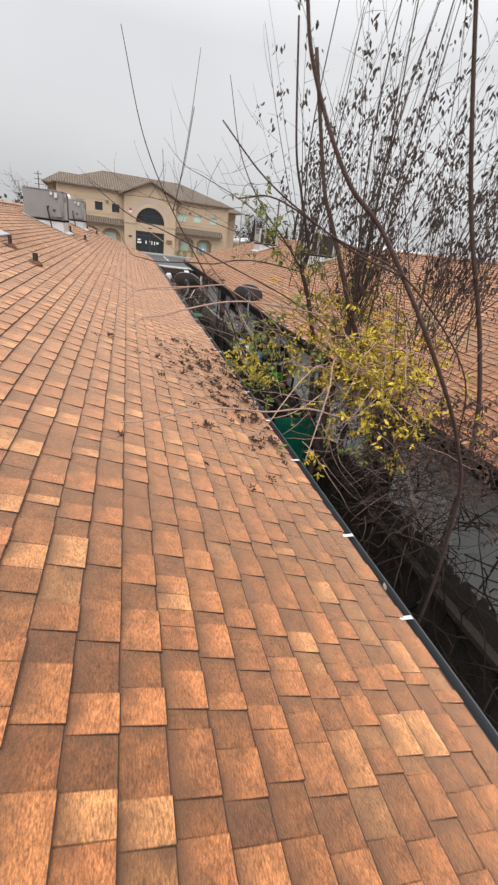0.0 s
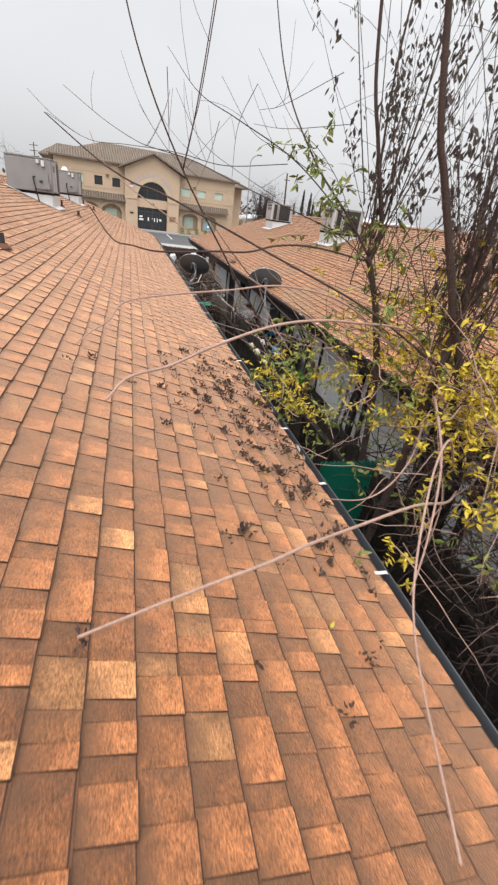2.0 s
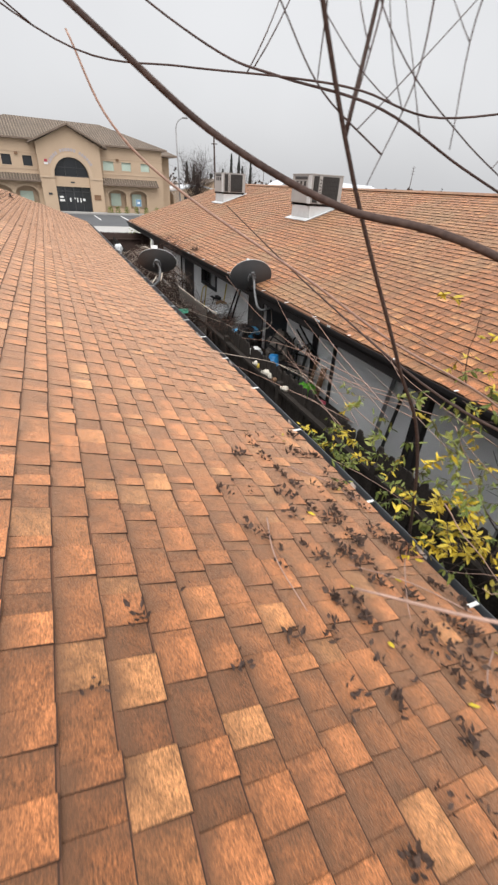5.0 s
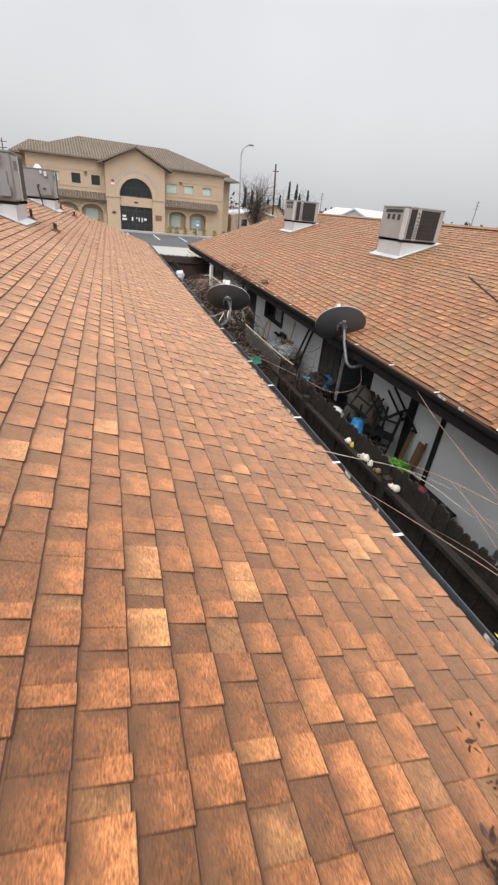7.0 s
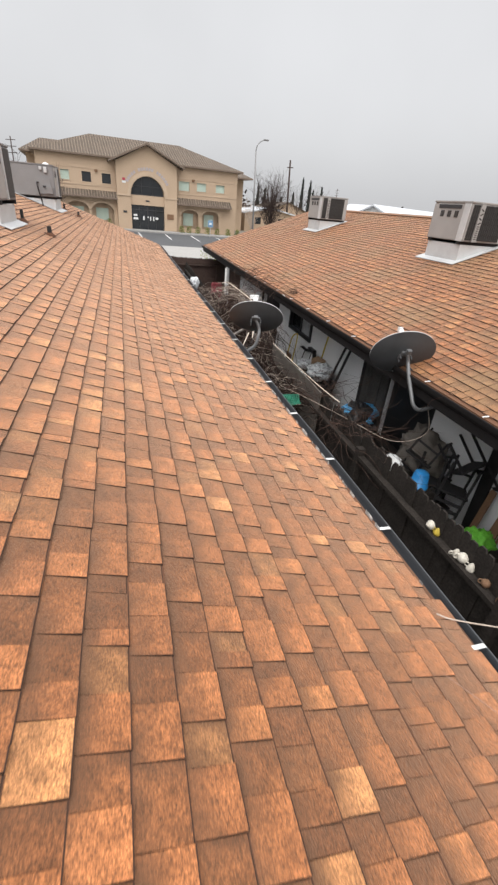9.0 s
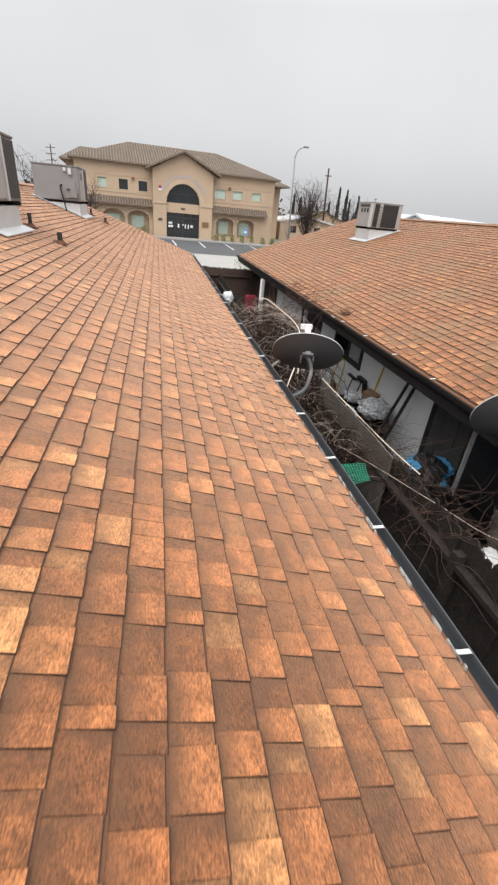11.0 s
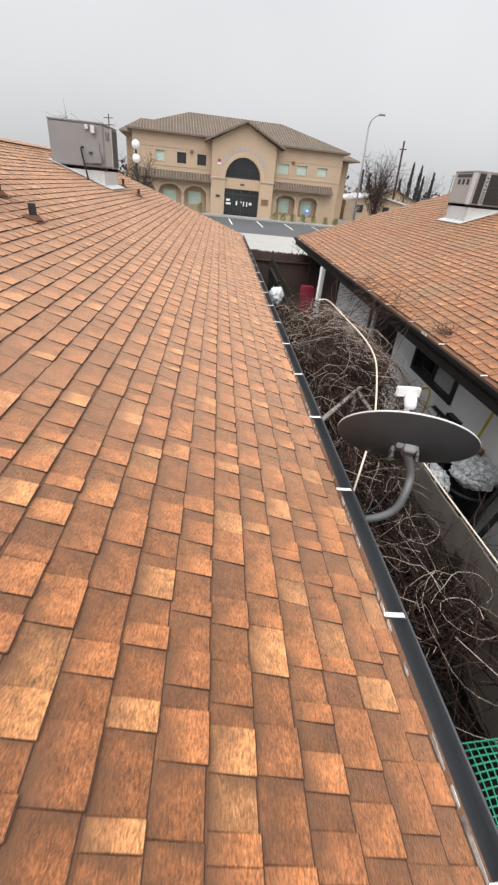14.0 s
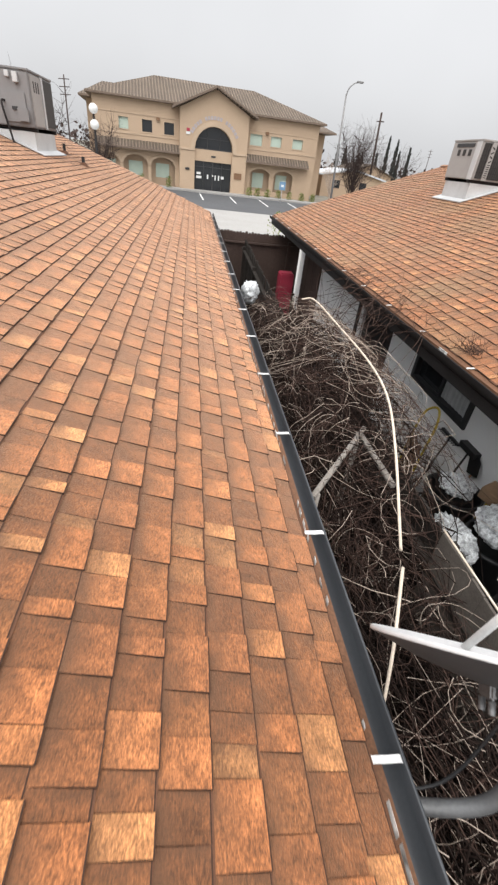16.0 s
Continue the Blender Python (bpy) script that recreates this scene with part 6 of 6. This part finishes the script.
def ornament(y, mat, shape, label):
    b = bmesh.new()
    if shape == "shell":
        lathe(b, ((0.0, 0.0), (0.03, 0.0), (0.035, 0.02), (0.02, 0.06), (0.0, 0.085)), 8)
    elif shape == "ball":
        lathe(b, ((0.0, 0.0), (0.02, 0.0), (0.04, 0.03), (0.036, 0.055), (0.015, 0.075), (0.0, 0.075)), 12)
    else:
        lathe(b, ((0.0, 0.0), (0.035, 0.0), (0.045, 0.03), (0.045, 0.05), (0.035, 0.055), (0.03, 0.05), (0.0, 0.02)), 12)
    if shape != "ball":
        tube(b, bend([(0.028, 0, 0.015), (0.06, 0, 0.02), (0.062, 0, 0.045), (0.03, 0, 0.05)], 4), 0.006, sides=5)
    if shape == "ball":
        tube(b, bend([(-0.03, 0, 0.03), (-0.055, 0, 0.045), (-0.07, 0, 0.07)], 4), 0.011, 0.006, sides=6)
        tube(b, bend([(0.03, 0, 0.02), (0.058, 0, 0.03), (0.05, 0, 0.06), (0.02, 0, 0.062)], 4), 0.006, sides=5)
    ob = part("garden_ornament", b, M[mat])
    ob.matrix_basis = pose(1.215, y, orn_z, rng.uniform(-8, 8), 0, rng.uniform(0, 360)) @ Matrix.Scale(rng.uniform(0.95, 1.3), 4)
    tagged(ob, label, "ornament", "fence ornaments")


for y, mat, shape, lab in ((10.42, "cream", "ball", "small cream ceramic ornament on the fence rail"), (10.33, "yellow", "shell", "small yellow ornament on the fence rail"), (10.05, "cream", "shell", "pale shell ornament on the fence rail"), (9.97, "cream", "ball", "pale shell ornament on the fence rail"), (9.86, "cream", "shell", "pale shell ornament on the fence rail"), (9.68, "rust", "ball", "small orange-brown ornament on the fence rail"), (9.5, "rust", "shell", "brown ornament on the fence rail"), (9.38, "cream", "cup", "small white cup on the fence rail"), (9.3, "cream", "ball", "small cream ceramic ornament on the fence rail")):
    ornament(y, mat, shape, lab)

# weathered sheet fixed to the yard side of the fence
ply = thing("plank_panel", (1.17, 13.15, 1.2), "weathered grey-brown plank panel fixed along the yard fence", "panel")
y = 0.0
while y < 2.3:
    w = rng.uniform(0.13, 0.24)
    part("plank", box(bmesh.new(), -0.01, 0.008, y, min(2.35, y + w) - 0.003, rng.uniform(-0.03, 0.0), 1.0 - rng.uniform(0.0, 0.035)), M["ply"], ply)
    y += w
for z in (0.2, 0.75):
    part("batten", box(bmesh.new(), 0.009, 0.04, 0.02, 2.33, z, z + 0.06), M["wood"], ply)
b = bmesh.new()
tube(b, bend([(1.16, 15.5, 2.215), (1.17, 14.6, 2.21), (1.2, 13.6, 2.2), (1.24, 13.1, 2.19), (1.3, 12.8, 2.17)], 5), 0.007, sides=6)
tagged(part("pale_cane", b, M["cane"]), "thin pale cane lying along the fence top", "cane", "canes")

# ---- street furniture and distance ----
pole = thing("street_lamp", (13.0, 60.0, lie(60)), "tall grey street lamp with a curved arm", "street lamp")
b = bmesh.new()
tube(b, [(0, 0, 0), (-0.35, 0, 8.9)], 0.11, 0.07, 10)
part("pole", b, M["acgrey"], pole)
b = bmesh.new()
tube(b, bend([(-0.35, 0, 8.9), (-0.2, 0, 9.4), (0.15, 0, 9.75), (0.55, 0, 9.9)], 5), 0.06, 0.04, 8)
part("arm", b, M["acgrey"], pole)
b = bmesh.new()
box(b, 0.4, 1.0, -0.12, 0.12, 9.84, 9.98)
part("lamp_head", b, M["acgrey"], pole, bevel=0.04)

post = thing("lamp_post", (-6.75, 47.6, lie(47.6)), "black lamp post with two white globes", "lamp post")
b = bmesh.new()
tube(b, [(0, 0, 0), (0, 0, 5.0)], 0.09, 0.07, 10)
part("post", b, M["post"], post)
for z in (4.62, 5.42):
    b = bmesh.new()
    lathe(b, [(0.27 * math.sin(math.pi * i / 10), -0.27 * math.cos(math.pi * i / 10) + z - lie(47.6) + 0.42) for i in range(11)], 18)
    part("globe", b, M["white"], post)
b = bmesh.new()
tube(b, [(0, 0, 4.9), (0, 0, 5.3)], 0.05, 0.05, 8)
part("neck", b, M["post"], post)

up = thing("utility_pole", (27.6, 90.0, lie(90)), "leaning wooden utility pole", "utility pole")
b = bmesh.new()
tube(b, [(0, 0, 0), (-0.5, 0, 11.0)], 0.2, 0.14, 8)
part("pole", b, M["brush"], up)
b = bmesh.new()
tube(b, [(-0.95, 0, 9.9), (0.15, 0, 9.95)], 0.07, sides=6)
part("crossarm", b, M["brush"], up)
for x, y, h in ((46, 110, 8.5), (-11.2, 60.0, 7.6), (62, 78, 8.6)):
    t = thing("utility_pole", (x, y, lie(y)), "thin dark pole with short arms", "utility pole")
    b = bmesh.new()
    tube(b, [(0, 0, 0), (0.1, 0, h)], 0.09, 0.05, 6)
    part("pole", b, M["brush"], t)
    for k in range(3):
        b = bmesh.new()
        tube(b, [(-0.35, 0, h - 0.3 - 0.5 * k), (0.5, 0, h - 0.25 - 0.5 * k)], 0.03, sides=5)
        part("crossarm", b, M["brush"], t)

fr_ = random.Random(9)


def cypress(x, y, h, w):
    t = thing("cypress_tree", (x, y, lie(y)), "tall narrow dark cypress", "tree", "far cypresses")
    b = bmesh.new()
    tube(b, [(0, 0, 0), (0, 0, h * 0.9)], 0.2, 0.05, 6)
    part("trunk", b, M["brush"], t)
    b = bmesh.new()
    for _ in range(420):
        u = fr_.random() ** 0.8
        rr = w * (1 - u) ** 0.6 * min(1, 0.35 + u * 6) * fr_.uniform(0.4, 1.15)
        a = fr_.uniform(0, 2 * math.pi)
        L = fr_.uniform(0.5, 1.1)
        leaf_shape(b, pose(rr * math.cos(a), rr * math.sin(a), 0.6 + u * (h - 0.9), 75 + fr_.uniform(-15, 15), 0, fr_.uniform(0, 360)), L, L * 0.4, 0.1)
    part("crown", b, M["cypress"], t)


for x, y, h, w in ((53.0, 150, 12.6, 1.3), (55.5, 150, 12.0, 1.5), (57.5, 152, 9.5, 1.2), (50.2, 150, 8.2, 1.2), (47.0, 152, 7.0, 1.3), (59.5, 150, 10.6, 1.2), (36.0, 140, 9.0, 1.1), (39.5, 145, 8.5, 1.3)):
    cypress(x, y, h * 0.95, w * 0.5)


def bare_tree(x, y, h, spread, n, label, mat="brush", thick=0.1):
    t = thing("bare_tree", (x, y, lie(y)), label, "tree", "far bare trees")
    b = bmesh.new()
    tube(b, bend([(0, 0, -0.05), (0.05, 0, h * 0.2), (0, 0.05, h * 0.4)], 4), thick, thick * 0.6, 7)
    part("trunk", b, M[mat], t)
    b = bmesh.new()
    for _ in range(n):
        z = fr_.uniform(0.1, 0.45) * h
        a = fr_.uniform(0, 2 * math.pi)
        pts = grow(b, (0, 0, z), (math.cos(a) * spread, math.sin(a) * spread, 1.0), h * fr_.uniform(0.45, 0.7), thick * 0.32, fr_, up=0.1, wander=0.22, steps=7)
        for q in pts[2:]:
            for _k in range(3):
                grow(b, q, (fr_.gauss(0, 0.6), fr_.gauss(0, 0.6), fr_.uniform(0.1, 1.0)), h * fr_.uniform(0.1, 0.25), thick * 0.12, fr_, wander=0.3, steps=4)
    part("crown", b, M[mat], t)


bare_tree(16.2, 64.0, 6.8, 0.6, 70, "dense leafless dark street tree")
bare_tree(13.6, 63.0, 4.2, 0.5, 12, "small leafless tree beside the offices", "vinepale", 0.07)
bare_tree(-7.9, 56.0, 5.0, 0.7, 26, "leafless shrub beside the offices")
bare_tree(-10.6, 50.0, 6.6, 0.5, 18, "leafless tree beyond the roof")
bare_tree(40, 118, 8.5, 0.8, 18, "leafless tree beyond the roofs")
bare_tree(46, 120, 9.0, 0.8, 18, "leafless tree beyond the roofs")


def shrub(x, y, r, h, mat, label):
    b = bmesh.new()
    for _ in range(260):
        a, u = fr_.uniform(0, 2 * math.pi), fr_.random()
        rr = r * math.sqrt(fr_.random()) * (1 - 0.4 * u)
        L = fr_.uniform(0.08, 0.16)
        leaf_shape(b, pose(rr * math.cos(a), rr * math.sin(a), 0.05 + u * h, fr_.uniform(-60, 60), fr_.uniform(-50, 50), fr_.uniform(0, 360)), L, L * 0.5, L * 0.2)
    tube(b, [(0, 0, -0.02), (0, 0, h * 0.6)], 0.03, 0.01, 5)
    ob = part("shrub", b, M[mat])
    ob.matrix_basis = pose(x, y, lie(y) + 0.02)
    tagged(ob, label, "shrub", "shrubs")


for x in (5.4, 6.3, 7.4, 8.6, 9.8, 11.2, 12.4):
    shrub(x, 64.6 + 0.1 * x * 0.5, 0.38, 0.75, "leafgreen", "low dark green shrub along the offices")
for x in (-2.9, -5.6, -7.6):
    shrub(x, 63.9, 0.35, 1.0, "leafgreen", "low dark green shrub along the offices")
shrub(4.6, 41.0, 0.9, 1.5, "leafgreen", "clipped green hedge at the drive")
shrub(5.9, 41.3, 0.9, 1.4, "leafgreen", "clipped green hedge at the drive")

sg = thing("parking_sign", (8.4, 62.2, lie(62.2)), "small blue parking sign on a post", "sign")
b = bmesh.new()
tube(b, [(0, 0, 0), (0, 0, 1.9)], 0.03, sides=6)
part("post", b, M["galv"], sg)
part("plate", box(bmesh.new(), -0.3, 0.3, -0.05, -0.032, 1.15, 1.85), M["bluesign"], sg)
part("sign_bar", box(bmesh.new(), -0.13, 0.13, -0.062, -0.051, 1.4, 1.6), M["white"], sg)


def far_house(x, y, w, d, eave, ridge, mat, wall, label, turn=0.0):
    t = thing("distant_house", (x, y, lie(y)), label, "house", "distant houses", turn=turn)
    b = bmesh.new()
    prism(b, ((-w / 2, 0), (w / 2, 0), (w / 2, eave), (0, ridge - 0.15), (-w / 2, eave)), d)
    part("house_wall", b, M[wall], t)
    b = bmesh.new()
    for s in (-1, 1):
        prism(b, ((0, ridge), (s * (w / 2 + 0.5), eave - 0.1), (s * (w / 2 + 0.5), eave - 0.28), (0, ridge - 0.18)), d + 1.0, pose(0, -0.5, 0))
    part("roof", b, M[mat], t)
    for s in (-0.25, 0.2):
        part("window", box(bmesh.new(), s * w - 0.5, s * w + 0.5, -0.06, -0.005, eave * 0.4, eave * 0.75), M["glass"], t)
    return t


far_house(28.0, 60.0, 6.0, 26.0, 3.6, 5.1, "farroof", "white", "white house with a pale metal roof", -58)
far_house(70.0, 130.0, 14.0, 12.0, 4.0, 6.6, "farroof", "white", "distant pale house beyond the roofs", 20)
far_house(40.0, 125.0, 12.0, 10.0, 3.2, 5.2, "tile", "stucco", "distant low tan house", 10)
far_house(22.0, 82.0, 9.0, 8.0, 2.8, 3.6, "farroof", "stucco", "distant low tan building beyond the street", 4)

# far line of trees round the horizon
b = bmesh.new()
for i in range(420):
    a = fr_.uniform(0, 2 * math.pi)
    d = fr_.uniform(230, 330)
    x, y = d * math.sin(a), d * math.cos(a)
    h = fr_.uniform(5, 9)
    for _ in range(26):
        L = fr_.uniform(1.2, 2.6)
        leaf_shape(b, pose(x + fr_.gauss(0, 3.2), y + fr_.gauss(0, 2), 0.9 + h * fr_.random() ** 1.3, fr_.uniform(-70, 70), fr_.uniform(-60, 60), fr_.uniform(0, 360)), L, L * 0.6, 0.3)
tagged(part("far_trees", b, M["brush"]), "distant grey-brown line of winter trees", "trees", kind="stuff")

# ---- shingles, piece by piece ----
WIDTHS = (0.06, 0.08, 0.1, 0.115, 0.13, 0.15, 0.175)
HEIGHTS = (0.0045, 0.0115)
COURSE = 0.143


def shingle_shape(w, h):
    e = 0.0012
    verts = [(0, e, -0.004), (0, w - e, -0.004), (0, e, h), (0, w - e, h), (COURSE + 0.008, e, 0.0006), (COURSE + 0.008, w - e, 0.0006), (0.004, e, h + 0.0006), (0.004, w - e, h + 0.0006)]
    faces = [(0, 1, 3, 2), (2, 3, 7, 6), (6, 7, 5, 4), (0, 2, 6, 4), (1, 5, 7, 3)]
    uvs = [c for f in faces for i in f for c in (verts[i][0] / COURSE, verts[i][1] + (10.0 if h > 0.01 else 0.0))]
    return verts, faces, [1, 1, 0, 1, 1], uvs


def lay(roof, side, eave_x, eave_z, near, seed, kind):
    """Courses from the eave to the ridge; near: (x0, x1, y0, y1), the stretch laid as single pieces."""
    r = random.Random(seed)
    cs, sn = math.cos(PITCH), math.sin(PITCH)
    U, N = Vector((side * cs, 0, sn)), Vector((-side * sn, 0, cs))
    V = Vector((0, side, 0))
    shapes, singles = {}, 0
    V_all, F_all, I_all, UV_all = [], [], [], []
    cols = int(RUN / cs / COURSE)
    for c in range(0, cols + 1):
        y = Y0 - r.uniform(0, 0.3)
        tall = r.random() < 0.5
        lift = r.uniform(-0.0015, 0.0015)
        while y < Y1:
            w = r.choice(WIDTHS)
            h = HEIGHTS[1] if tall else HEIGHTS[0]
            tall = (not tall) if r.random() < 0.86 else tall
            u = c * COURSE + (0.0 if c else (0.045 if y > 9 else -0.016)) + (0.0 if h > 0.01 else r.choice((0.0, 0.0, 0.003, 0.005))) + r.uniform(-0.002, 0.002)
            if y + w > Y1 + 0.02:
                break
            start = y if side > 0 else y + w
            o = Vector((eave_x, start, eave_z)) + U * u + N * (lift - 0.006)
            m = Matrix((( U.x, V.x, N.x, o.x), (U.y, V.y, N.y, o.y), (U.z, V.z, N.z, o.z), (0, 0, 0, 1))) @ Euler((r.uniform(-0.004, 0.004), 0, r.uniform(-0.006, 0.006))).to_matrix().to_4x4()
            inside = near[0] < o.x < near[1] and near[2] < y < near[3] and singles < 300
            if inside:
                singles += 1
                key = (w, h)
                if key not in shapes:
                    vs, fs, mi, uvs = shingle_shape(w, h)
                    me = bpy.data.meshes.new("shingle")
                    me.from_pydata(vs, [], fs)
                    me.materials.append(M[kind + "_own"])
                    me.materials.append(M["edge"])
                    me.polygons.foreach_set("material_index", mi)
                    me.uv_layers.new(name="UVMap").data.foreach_set("uv", uvs)
                    shapes[key] = me
                ob = new("shingle", shapes[key])
                ob.parent = roof
                ob.matrix_basis = m
            else:
                vs, fs, mi, uvs = shingle_shape(w, h)
                UV_all.extend(uvs)
                k = len(V_all)
                V_all.extend((m @ Vector(v))[:] for v in vs)
                F_all.extend(tuple(i + k for i in f) for f in fs)
                I_all.extend(mi)
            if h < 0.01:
                # the lower ply below a short tab, darkened to carry the course step's shade
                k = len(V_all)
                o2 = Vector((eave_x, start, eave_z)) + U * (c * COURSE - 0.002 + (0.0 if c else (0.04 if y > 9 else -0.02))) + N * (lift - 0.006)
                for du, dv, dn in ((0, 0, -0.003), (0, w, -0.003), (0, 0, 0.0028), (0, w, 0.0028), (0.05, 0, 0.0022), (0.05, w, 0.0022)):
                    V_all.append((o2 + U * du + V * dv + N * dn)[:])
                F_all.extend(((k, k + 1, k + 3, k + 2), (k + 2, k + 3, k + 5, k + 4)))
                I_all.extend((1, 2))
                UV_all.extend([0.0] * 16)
            y += w
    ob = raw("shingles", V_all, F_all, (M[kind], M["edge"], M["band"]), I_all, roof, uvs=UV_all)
    ob["kind"] = "stuff"
    # ridge caps
    caps = bmesh.new()
    for s in (-1, 1):
        box(caps, *sorted((0, s * 0.15)), 0, 0.2, 0.0, 0.012, pose(0, 0, 0, 2.5, s * math.degrees(PITCH), 0))
    cap = mesh_from(caps, "ridge_cap", M[kind + "_own"])
    rx, rz = eave_x + side * RUN, eave_z + RUN * SLOPE
    y = Y0
    while y < Y1 - 0.1:
        ob = new("ridge_cap", cap)
        ob.parent = roof
        ob.matrix_basis = pose(rx, y, rz + 0.012)
        y += 0.145


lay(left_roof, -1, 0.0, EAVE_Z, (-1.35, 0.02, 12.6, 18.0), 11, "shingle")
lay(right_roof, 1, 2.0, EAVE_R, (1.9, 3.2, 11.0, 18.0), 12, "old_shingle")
